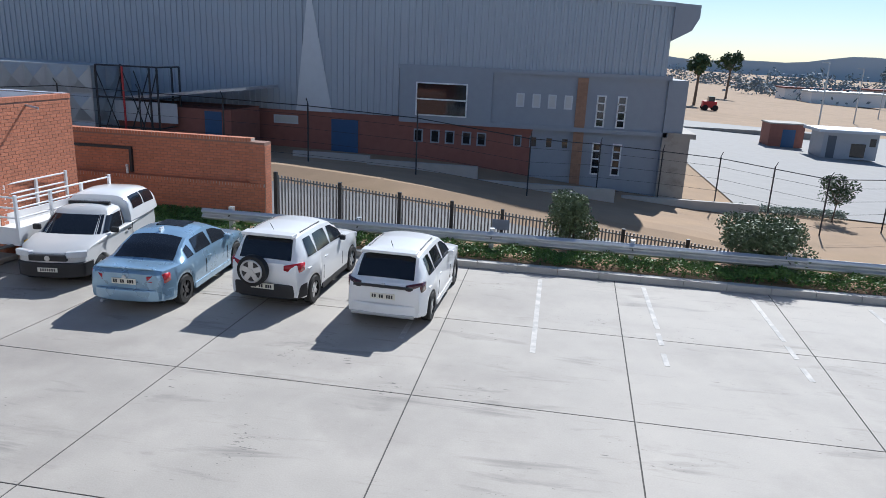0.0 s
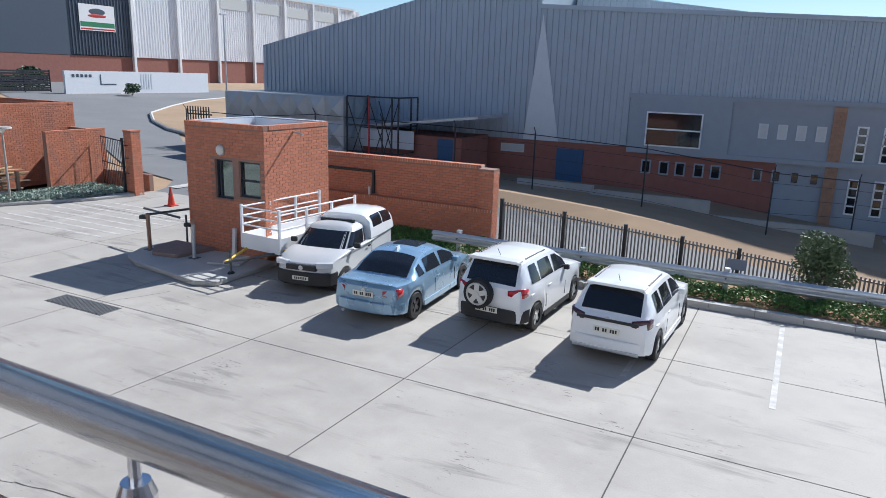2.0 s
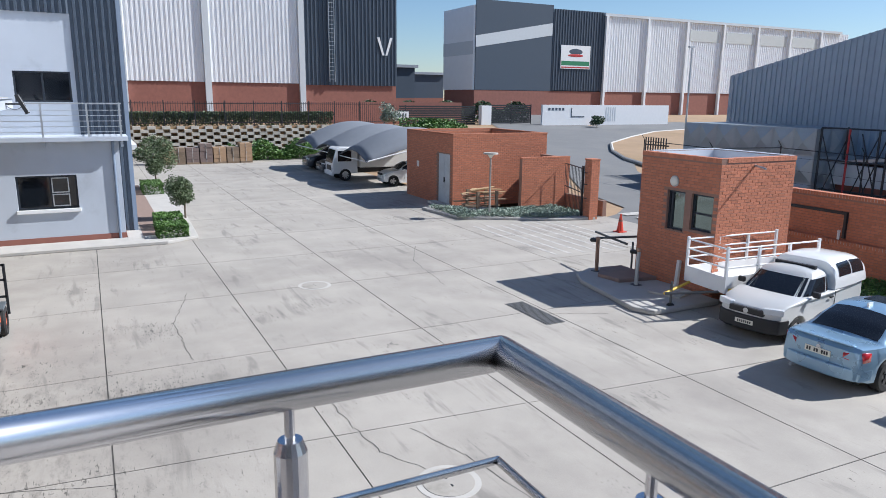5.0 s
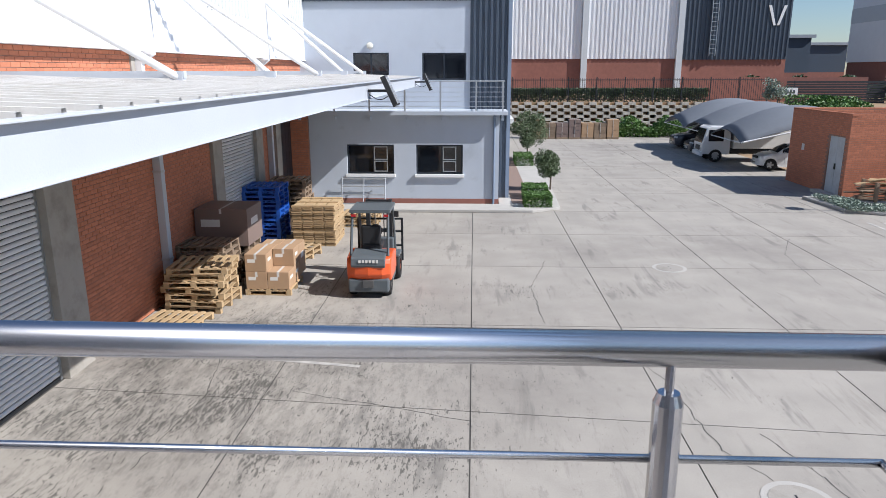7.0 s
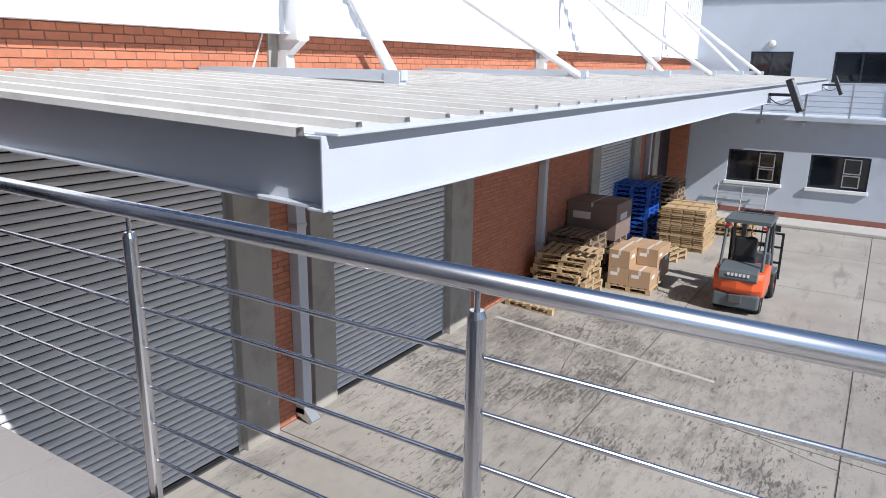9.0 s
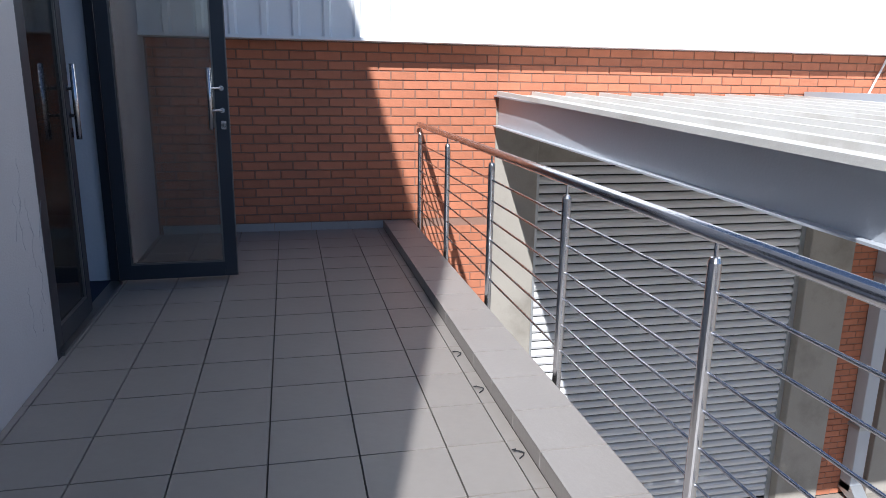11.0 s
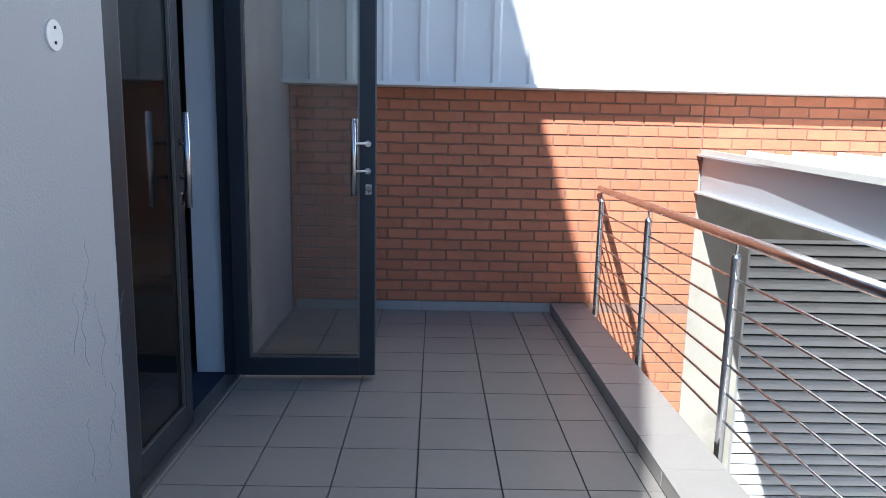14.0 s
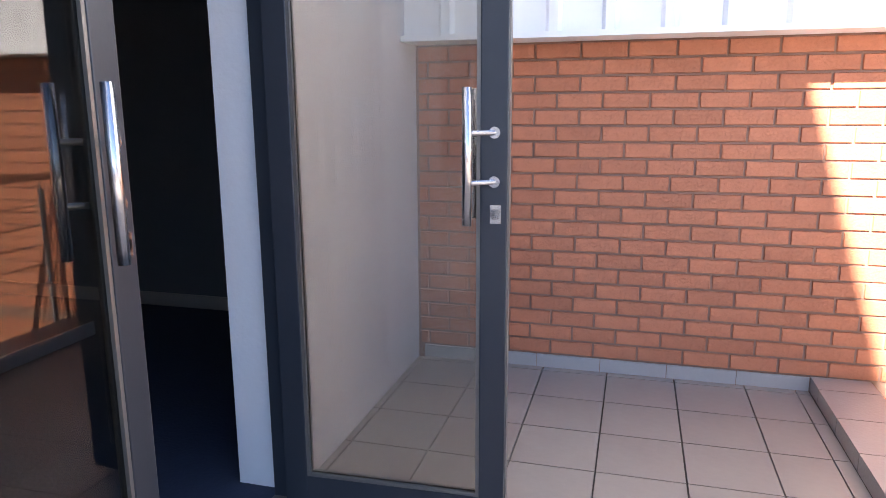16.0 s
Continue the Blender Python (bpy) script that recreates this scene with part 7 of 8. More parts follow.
def bumper(W, L, end, z0, z1):
    """A bumper that follows the rounded end of the body and a short way along both flanks."""
    half = []
    for k in range(8):
        e = k / 7
        half.append((e * W / 2 * 0.86, L / 2 * (1 - 0.05 * e ** 5) * (1 - 0.03 * e ** 2) + 0.03))
    for y in (L / 2 - 0.20, L / 2 - 0.34):
        half.append((W / 2 * (1 - 0.15 * max(0, y / (L / 2) - 0.55) ** 2 / 0.45 ** 2) + 0.012, y * 0.95))
    line = [(-x, y) for x, y in half[:0:-1]] + half
    bm = bmesh.new()
    rows = []
    for (x, y) in line:
        ix, iy = x * 0.90, y - 0.12
        rows.append([bm.verts.new((x, end * y, z0 + 0.02)), bm.verts.new((x, end * y, z1)), bm.verts.new((ix, end * iy, z1)), bm.verts.new((ix, end * iy, z0 + 0.02))])
    for p, q in zip(rows[:-1], rows[1:]):
        for i in range(4):
            bm.faces.new((p[i], p[(i + 1) % 4], q[(i + 1) % 4], q[i]))
    bm.faces.new(rows[0][::-1])
    bm.faces.new(rows[-1])
    bmesh.ops.recalc_face_normals(bm, faces=bm.faces)
    return bm


def lamp_strip(W, L, h, side):
    """A lamp that wraps round the rear corner of the body: from the tail face along the flank."""
    line = []
    for k in range(6):
        e = 0.62 + 0.38 * k / 5
        line.append((e * W / 2 * 0.85 + 0.004, -L / 2 * (1 - 0.05 * e ** 5) * (1 - 0.03 * e ** 2) - 0.016))
    for k in range(1, 5):
        y = -L / 2 + 0.06 * k
        line.append((W / 2 * (1 - 0.15 * max(0, -y / (L / 2) - 0.55) ** 2 / 0.45 ** 2) + 0.010, y * 0.95 + 0.0))
    bm = bmesh.new()
    rows = []
    for i, (x, y) in enumerate(line):
        k = i / (len(line) - 1)
        lo, hi = h - 0.055 - 0.050 * math.sin(k * 2.6), h + 0.050 + 0.045 * math.sin(k * 2.2)
        inn = 0.06
        rows.append([bm.verts.new((side * x, y, lo)), bm.verts.new((side * x, y, hi)), bm.verts.new((side * (x - inn * k), y + inn * (1 - k), hi)), bm.verts.new((side * (x - inn * k), y + inn * (1 - k), lo))])
    for p, q in zip(rows[:-1], rows[1:]):
        for i in range(4):
            bm.faces.new((p[i], p[(i + 1) % 4], q[(i + 1) % 4], q[i]))
    bm.faces.new(rows[0][::-1])
    bm.faces.new(rows[-1])
    bmesh.ops.recalc_face_normals(bm, faces=bm.faces)
    return bm


def car_form(L, W, H, wb, belt, gh, hood, tail, r):
    """The shape of a car as a function of y along it and s across it: 0 to 1 flank, 1 to 2 cabin side, 2 to 3 roof or bonnet."""
    fa, ra, ar = wb / 2 + 0.02, -wb / 2 + 0.02, r + 0.06
    ky = [-L / 2, -L / 2 + 0.02, tail[0], gh[0], (gh[0] + gh[1]) / 2, gh[1], gh[1] + 0.25, (gh[1] + gh[2]) / 2 + 0.2, gh[2], (gh[2] + gh[3]) / 2, gh[3], hood[0] + 0.35, L / 2 - 0.34, L / 2 - 0.12, L / 2 - 0.03, L / 2]
    kt = [tail[1] - 0.22, tail[1] - 0.08, tail[1], belt + 0.05, (belt + H) / 2 + 0.05, H - 0.05, H - 0.01, H, H - 0.045, (H + hood[1]) / 2 + 0.04, hood[1] + 0.01, hood[1] - 0.01, hood[1] - 0.09, hood[1] - 0.19, hood[1] - 0.30, 0.56]
    wt = W / 2 * 0.72
    yb = [-L / 2, gh[0], gh[1], gh[2], gh[3], L / 2]
    kb = [0.84, 0.84, wt / (W / 2) * 0.97, wt / (W / 2), 0.84, 0.80]

    def at(y, s, side=1):
        plan = W / 2 * (1 - 0.15 * max(0, abs(y) / (L / 2) - 0.55) ** 2 / 0.45 ** 2)
        zt = float(np.interp(y, ky, kt))
        zs = min(belt + 0.03 - 0.02 * (y + L / 2) / L, zt - 0.035)
        z0 = 0.25 + 0.08 * max(0, abs(y) / (L / 2) - 0.85) / 0.15
        for c in (fa, ra):
            if abs(y - c) < ar:
                z0 = max(z0, 0.30 + math.sqrt(ar * ar - (y - c) ** 2))
        z0 = min(z0, zs - 0.08)
        wr = W / 2 * float(np.interp(y, yb, kb)) * plan / (W / 2)
        ze = zt - min(0.075, 0.45 * (zt - zs))
        if s <= 1:
            x = plan * float(np.interp(s, [0, 0.15, 0.4, 0.62, 0.82, 1], [0.965, 0.985, 1.0, 0.995, 0.972, 0.948]))
            z = z0 + (zs - z0) * s
        elif s <= 2:
            k = s - 1
            x = plan * 0.948 + (wr - plan * 0.948) * (k ** 1.15)
            z = zs + (ze - zs) * k
        else:
            k = s - 2
            x, z = wr * (1 - k), ze + (zt - ze) * (1 - (1 - k) ** 2.6)
        e = min(1.0, x / (W / 2))
        end = abs(y) / (L / 2)
        pull = 1 - 0.055 * e ** 5 * min(1, max(0, end - 0.6) / 0.4) - 0.022 * e ** 2 * max(0, end - 0.85) / 0.15
        return Vector((side * x, y * pull, z))
    return at


def car_shell(at, L, keys):
    ys = sorted(set([round(-L / 2 + L * k / 70, 3) for k in range(71)] + [round(k, 3) for k in keys]))
    ss = [0, 0.12, 0.3, 0.5, 0.7, 0.85, 1, 1.3, 1.65, 2, 2.08, 2.2, 2.4, 2.7, 3]
    bm = bmesh.new()
    rows = [[bm.verts.new(at(y, q)) for q in ss] + [bm.verts.new(at(y, q, -1)) for q in ss[-2::-1]] for y in ys]
    for a, b in zip(rows[:-1], rows[1:]):
        for i in range(len(a) - 1):
            bm.faces.new((a[i], a[i + 1], b[i + 1], b[i]))
    bm.faces.new(rows[0])
    bm.faces.new(rows[-1][::-1])
    return bm


def car_patch(at, y0, y1, s0, s1, side=1, across=False, lean=0.0):
    """A pane that follows the shell, a little proud of it; across: from one side of the car over to the other."""
    bm = bmesh.new()
    nu, nv = 8, 10
    g = []
    for j in range(nv + 1):
        g.append([])
        for i in range(nu + 1):
            y = y0 + (y1 - y0) * i / nu
            k = j / nv
            if across:
                q = 2 * k - 1
                sd = 1 if q >= 0 else -1
                s = 3 - abs(q) * (3 - s0)
            else:
                sd, s = side, s0 + (s1 - s0) * k
                y += lean * k * (1 - 2 * i / nu)
            p = at(y, s, sd)
            d = (at(y + 0.01, s, sd) - at(y - 0.01, s, sd)).cross(at(y, min(3, s + 0.03), sd) - at(y, s - 0.03, sd))
            d = d.normalized() if d.length > 1e-9 else Vector((sd, 0, 0))
            if d.z < -0.2 or d.x * sd < -0.2:
                d = -d
            g[-1].append(bm.verts.new(p + d * 0.007))
    for j in range(nv):
        for i in range(nu):
            bm.faces.new((g[j][i], g[j][i + 1], g[j + 1][i + 1], g[j + 1][i]))
    return bm


def car(name, label, at, turn, L, W, H, wb, paint, belt, gh, hood, tail, r=0.32, rim="rim", lower=None, wins=((0.10, 0.46), (0.50, 0.93)), rails=False, aerial=True, dark_rear=False, plate_text="", lamp_h=0.9, group="parked cars", sunroof=False, lens="red_lamp"):
    """A parked car. gh: greenhouse (y_rear_base, y_rear_top, y_front_top, y_front_base); hood (y, z) at the screen, tail (y, z)."""
    e = empty(name, label, "car", at, group=group, turn=turn)
    fa, ra = wb / 2 + 0.02, -wb / 2 + 0.02
    zs = 0.24
    ar = r + 0.06
    form = car_form(L, W, H, wb, belt, gh, hood, tail, r)
    part("body", car_shell(form, L, (*gh, tail[0], -L / 2 + 0.02, L / 2 - 0.03, fa - ar, fa + ar, ra - ar, ra + ar)), paint, e, smooth="soft")
    part("underbody", bbox(-W / 2 + 0.24, -L / 2 + 0.3, 0.18, W / 2 - 0.24, L / 2 - 0.3, 0.72), "black", e)
    e.matrix_basis = pose(*at, 0, 0, turn) @ Matrix.Scale(0.94, 4)
    wbse, wtop = W / 2 * 0.93, W / 2 * 0.74
    yr0, yr1, yf1, yf0 = gh
    zb = belt - 0.02
    ya, yb_ = yr0 + 0.10, yf0 - 0.12
    for (u0, u1) in wins:
        for sd in (1, -1):
            part("side_window", car_patch(form, ya + (yb_ - ya) * u0, ya + (yb_ - ya) * u1, 1.10, 1.84, sd, lean=0.05), "car_glass", e, smooth=True)
    part("rear_window", car_patch(form, yr0 + (0.02 if dark_rear or rails else 0.06), yr1 - 0.03, 2.10, 3, across=True), "car_glass", e, smooth=True)
    part("windscreen", car_patch(form, yf1 + 0.05, yf0 - 0.05, 2.06, 3, across=True), "car_glass", e, smooth=True)
    for s in (-1, 1):
        wheel(e, s * (W / 2 - 0.115), fa, r, 0.21, s, rim)
        wheel(e, s * (W / 2 - 0.115), ra, r, 0.21, s, rim)
        # lamps
        part("tail_lamp", lamp_strip(W, L, lamp_h, s), lens, e, smooth=True)
        bm = bbox(-0.20, -0.06, -0.07, 0.20, 0.03, 0.06, pose(s * (W / 2 - 0.29), L / 2 - 0.13, hood[1] - 0.24, 0, 0, -s * 16))
        part("headlamp", bm, "lamp_clear", e, bevel=0.02)
        bm = bbox(-0.02, -0.05, -0.05, 0.13, 0.05, 0.07, pose(s * (W / 2 - 0.06) if s > 0 else s * (W / 2 - 0.06), gh[3] - 0.42, belt + 0.03, 0, 0, 0 if s > 0 else 180))
        part("wing_mirror", bm, paint if not lower else "black", e, bevel=0.02)
        # door seams, sill and handles
        for yy in (gh[3] - 0.42, (gh[0] + gh[3]) / 2 - 0.22):
            part("door_seam", bbox(s * (W / 2 - 0.004) - 0.006, yy - 0.004, 0.42, s * (W / 2 - 0.004) + 0.006, yy + 0.004, 0.735), "black", e)
        for yy in ((gh[0] + gh[3]) / 2 + 0.0, (gh[0] + gh[3]) / 2 - 1.0):
            part("door_handle", bbox(min(s * (W / 2 - 0.05), s * (W / 2 - 0.008)), yy - 0.1, belt - 0.16, max(s * (W / 2 - 0.05), s * (W / 2 - 0.008)), yy + 0.08, belt - 0.13), paint, e, bevel=0.006)
        part("sill", bbox(min(s * (W / 2 - 0.06), s * (W / 2 - 0.004)), ra + ar + 0.05, 0.20, max(s * (W / 2 - 0.06), s * (W / 2 - 0.004)), fa - ar - 0.05, 0.32), lower or paint, e)
        if rails:
            part("roof_rail", rod(*[cabin_at(wbse, wtop, gh, zb, H, "R" if s > 0 else "L", u, 0.84, 0.008) for u in (-0.72, 0.66)], 0.016, seg=8), "black", e)
    zbp = 0.48 if lower else 0.42
    part("rear_bumper", bumper(W, L, -1, 0.27, zbp + 0.12), lower or paint, e, smooth="soft", bevel=0.03, seg=3)
    part("front_bumper", bumper(W, L, 1, 0.25, 0.52), lower or paint, e, smooth="soft", bevel=0.03, seg=3)
    part("grille", bbox(-0.42, L / 2 - 0.06, hood[1] - 0.32, 0.42, L / 2 + 0.012, hood[1] - 0.19), "black", e, bevel=0.01)
    pz = 0.72 if not dark_rear else 0.56
    for (yy, sgn, zz) in ((-L / 2 - (0.036 if dark_rear else 0.010), -1, pz), (L / 2 + 0.035, 1, 0.42)):
        pl = part("number_plate", bbox(-0.26, yy - 0.008, zz - 0.06, 0.26, yy + 0.008, zz + 0.06), "plate", e)
        for k in range(9):
            if k in (2, 5):
                continue
            part("plate_mark", bbox(-0.225 + k * 0.05, min(yy + sgn * 0.0075, yy + sgn * 0.011), zz - 0.036, -0.225 + k * 0.05 + 0.036, max(yy + sgn * 0.0075, yy + sgn * 0.011), zz + 0.036), "black", pl)
    part("rear_badge", rod((0, -L / 2 - 0.004, lamp_h + 0.02), (0, -L / 2 + 0.03, lamp_h + 0.02), 0.045, seg=14), "rim", e)
    if aerial:
        part("aerial", rod((0, yr1 + 0.18, H - 0.01), (0, yr1 + 0.02, H + 0.17), 0.006, seg=6), "black", e)
    if sunroof:
        part("sunroof", bbox(-0.33, (yr1 + yf1) / 2 - 0.08, H - 0.03, 0.33, yf1 - 0.16, H + 0.002), "car_glass", e)
    return e


# small crossover, rear towards the building
c1 = car("white_crossover", "white compact crossover with black trim and roof rails", (-1.82, 21.2, GZ), -2.3, 4.15, 1.77, 1.57, 2.55, "car_white", 0.98, (-1.93, -1.55, 0.15, 0.92), (0.92, 1.00), (-2.0, 1.00), rails=True, lamp_h=0.93, lens="smoked_lamp", wins=((0.13, 0.30), (0.32, 0.60), (0.63, 0.93)))
part("tailgate_band", bbox(-0.62, -2.085, 0.895, 0.62, -2.055, 0.955), "black", c1, "black band between the tail lamps", bevel=0.006)
part("rear_spoiler", bbox(-0.58, -1.72, 1.50, 0.58, -1.45, 1.56), "car_white", c1, bevel=0.015)
part("bumper_insert", bbox(-0.66, -2.12, 0.30, 0.66, -2.07, 0.36), "rim", c1, bevel=0.008)
c2 = car("white_spare_suv", "white compact off-roader with a spare wheel on its tailgate", (-4.38, 21.5, GZ), -2.2, 4.05, 1.77, 1.66, 2.52, "car_white", 1.04, (-1.93, -1.62, 0.10, 0.90), (0.90, 1.06), (-1.98, 1.06), lower="black", rails=True, dark_rear=True, lamp_h=0.98, wins=((0.13, 0.30), (0.32, 0.60), (0.63, 0.93)))
part("rear_spoiler", bbox(-0.58, -1.80, 1.57, 0.58, -1.52, 1.64), "car_white", c2, bevel=0.015)
sw_ = new("spare_wheel")
sw_.parent = c2
bm = bmesh.new()
m4 = Matrix.Translation((-0.18, -2.10, 0.90)) @ Matrix.Rotation(radians(90), 4, "X")
bmesh.ops.create_cone(bm, cap_ends=True, segments=28, radius1=0.335, radius2=0.335, depth=0.19, matrix=m4)
part("tyre", bm, "rubber", sw_, bevel=0.03)
bm = bmesh.new()
for k in range(5):
    m5 = Matrix.Translation((-0.18, -2.20, 0.90)) @ Matrix.Rotation(2 * math.pi * k / 5, 4, "Y")
    box(bm, -0.055, -0.012, 0.03, 0.055, 0.012, 0.215, m5)
tube(bm, (-0.18, -2.185, 0.90), (-0.18, -2.225, 0.90), 0.06, seg=12)
part("rim", bm, "rim", sw_)
bm = bmesh.new()
tube(bm, (-0.18, -2.16, 0.90), (-0.18, -2.197, 0.90), 0.215, seg=24)
part("rim_disc", bm, "rim_dark", sw_)
bm = bmesh.new()
pts = [Vector((-0.18 + 0.235 * math.cos(a), -2.197, 0.90 + 0.235 * math.sin(a))) for a in [k * 2 * math.pi / 24 for k in range(25)]]
for a_, b_ in zip(pts[:-1], pts[1:]):
    tube(bm, a_, b_, 0.022, seg=6)
part("rim_ring", bm, "rim", sw_)
c3 = car("blue_sedan", "pale metallic blue four-door sedan with dark alloy wheels", (-6.98, 20.78, GZ), 3.0, 4.50, 1.80, 1.42, 2.76, "car_blue", 0.90, (-1.52, -0.78, 0.42, 1.22), (1.22, 0.93), (-2.14, 0.96), rim="rim_dark", lamp_h=0.78, wins=((0.10, 0.22), (0.26, 0.56), (0.59, 0.92)), aerial=False, sunroof=True)
part("boot_lip", bbox(-0.62, -2.20, 0.965, 0.62, -2.06, 1.0), "car_blue", c3, bevel=0.012)
part("roof_fin", bbox(-0.02, -0.70, 1.38, 0.02, -0.55, 1.46), "car_white", c3)
part("exhaust", rod((-0.5, -2.30, 0.27), (-0.5, -2.05, 0.27), 0.035), "rim", c3)
# pick-up with a canopy, facing the building
def pickup():
    e = empty("silver_pickup", "dusty silver half-ton pick-up with a white load canopy", "pickup", (-9.60, 21.65, GZ), turn=190.0, group="parked cars")
    e.matrix_basis = pose(-9.60, 21.65, GZ, 0, 0, 190.0) @ Matrix.Scale(0.94, 4)
    L, W, wb, r = 4.45, 1.73, 2.9, 0.30
    fa, ra, ar, zs = wb / 2 + 0.06, -wb / 2 + 0.06, 0.36, 0.26
    prof = [(-L / 2 + 0.05, 0.40), (ra - ar - 0.1, zs + 0.05)] + arch(ra, ar, zs) + [(ra + ar + 0.04, zs), (fa - ar - 0.04, zs)] + arch(fa, ar, zs) + [(fa + ar + 0.08, zs), (L / 2 - 0.08, 0.28), (L / 2, 0.50), (L / 2 - 0.08, 0.78), (L / 2 - 0.35, 0.90), (1.22, 0.99), (-0.3, 0.98), (-L / 2 + 0.02, 0.98), (-L / 2, 0.60)]
    part("body", car_body(bmesh.new(), prof, W, L=L), "car_silver", e, smooth="soft", bevel=0.045, seg=3)
    part("underbody", bbox(-W / 2 + 0.24, -L / 2 + 0.3, 0.2, W / 2 - 0.24, L / 2 - 0.3, 0.5), "black", e)
    wbse, wtop = W / 2 * 0.92, W / 2 * 0.72
    pg_ = (-0.30, -0.22, 0.50, 1.27)
    part("cabin", cabin_shell(wbse, wtop + 0.02, pg_, 0.95, 1.51), "car_silver", e, smooth="soft")
    for (u0, u1) in ((0.08, 0.26), (0.30, 0.90)):
        for fc in "RL":
            part("side_window", cabin_patch(wbse, wtop + 0.02, pg_, 0.95, 1.51, fc, u0 * 2 - 1, u1 * 2 - 1, 0.07, 0.66), "car_glass", e, smooth=True)
    part("windscreen", cabin_patch(wbse, wtop + 0.02, pg_, 0.95, 1.51, "F", -0.86, 0.86, 0.06, 0.70), "car_glass", e, smooth=True)
    # load canopy: a rounded shell that falls away at the tailgate
    def hull(y, a, grow=0.0):
        hw = W / 2 * float(np.interp(y, [-2.22, -2.0, -1.2, -0.3], [0.86, 0.92, 0.955, 0.955])) + grow
        hh = float(np.interp(y, [-2.22, -2.12, -2.0, -1.8, -1.2, -0.5, -0.34, -0.30], [0.10, 0.36, 0.56, 0.66, 0.72, 0.71, 0.66, 0.55])) + grow
        c, d = math.cos(a), math.sin(a)
        return Vector((math.copysign(hw * abs(c) ** 0.42, c), y, 0.97 + hh * max(0.0, d) ** 0.72))
    bm = bmesh.new()
    ys = [-2.22, -2.17, -2.12, -2.06, -2.0, -1.9, -1.8, -1.5, -1.2, -0.85, -0.5, -0.42, -0.34, -0.30]
    rows = [[bm.verts.new(hull(y, math.pi * k / 22)) for k in range(23)] for y in ys]
    for p, q in zip(rows[:-1], rows[1:]):
        for k in range(22):
            bm.faces.new((p[k], p[k + 1], q[k + 1], q[k]))
    bm.faces.new(rows[0])
    bm.faces.new(rows[-1][::-1])
    part("load_canopy", bm, "car_white", e, "white fibreglass load canopy", smooth="soft")
    for sd in (0, 1):
        for (y0, y1) in ((-1.86, -1.16), (-1.10, -0.48)):
            bm = bmesh.new()
            g = []
            for i in range(7):
                y = y0 + (y1 - y0) * i / 6
                g.append([bm.verts.new(hull(y, (math.pi - q) if sd else q, 0.008)) for q in [0.30 + 0.62 * k / 6 for k in range(7)]])
            for p, q in zip(g[:-1], g[1:]):
                for k in range(6):
                    bm.faces.new((p[k], p[k + 1], q[k + 1], q[k]))
            part("canopy_window", bm, "car_glass", e, smooth=True)
    part("roof_rack", bbox(-0.50, 0.05, 1.47, 0.50, 0.15, 1.55), "black", e)
    for s in (-1, 1):
        wheel(e, s * (W / 2 - 0.11), fa, r, 0.19, s, "rim", 8)
        wheel(e, s * (W / 2 - 0.11), ra, r, 0.19, s, "rim", 8)
        bm = bbox(-0.22, -0.10, -0.075, 0.22, 0.03, 0.075, pose(s * (W / 2 - 0.27), L / 2 - 0.12, 0.76, 0, 0, -s * 24))
        part("headlamp", bm, "lamp_clear", e, bevel=0.025)
        part("wing_mirror", bbox(min(s * 0.84, s * 1.02), 0.82, 0.98, max(s * 0.84, s * 1.02), 0.92, 1.12), "black", e, bevel=0.03)
        part("door_seam", bbox(s * 0.853 - 0.006, -0.29, 0.38, s * 0.853 + 0.006, -0.282, 0.95), "black", e)
        part("door_handle", bbox(min(s * 0.85, s * 0.88), -0.16, 0.82, max(s * 0.85, s * 0.88), 0.0, 0.86), "black", e)
    part("front_bumper", bumper(W, L, 1, 0.22, 0.58), "black", e, "black plastic bumper", smooth="soft", bevel=0.03, seg=3)
    part("grille", bbox(-0.42, L / 2 - 0.10, 0.62, 0.42, L / 2 + 0.012, 0.76), "black", e, bevel=0.02)
    part("badge", rod((0, L / 2, 0.69), (0, L / 2 + 0.022, 0.69), 0.06, seg=14), "rim", e)
    pl = part("number_plate", bbox(-0.22, L / 2 + 0.04, 0.38, 0.22, L / 2 + 0.05, 0.48), "plate", e)
    for k in range(7):
        part("plate_mark", bbox(-0.17 + k * 0.05, L / 2 + 0.05, 0.40, -0.14 + k * 0.05, L / 2 + 0.052, 0.46), "black", pl)
    bm = bbox(0.862, -0.1, 0.52, 0.868, 0.5, 0.72)
    part("door_sticker", bm, "conc_col", e)
    return e
pickup()
# trailer
tr_ = empty("utility_trailer", "white flat-bed utility trailer with a railed cage", "trailer", (-11.02, 21.85, GZ), turn=-4.0)
w, l = 0.66, 1.5
part("deck", bbox(-w, -l, 0.70, w, l, 0.75), "label_white", tr_)
for s in (-1, 1):
    part("side_board", bbox(min(s * w, s * (w - 0.03)), -l, 0.62, max(s * w, s * (w - 0.03)), l, 1.02), "white", tr_, bevel=0.005)
part("end_board", bbox(-w, -l - 0.03, 0.62, w, -l, 1.02), "white", tr_, bevel=0.005)
part("end_board", bbox(-w, l, 0.62, w, l + 0.03, 1.02), "white", tr_, bevel=0.005)
for z in (1.24, 1.46, 1.70):
    for s in (-1, 1):
        part("cage_rail", rod((s * w, -l, z), (s * w, l, z), 0.022, seg=8), "white", tr_)
    part("cage_rail", rod((-w, -l, z), (w, -l, z), 0.022, seg=8), "white", tr_)
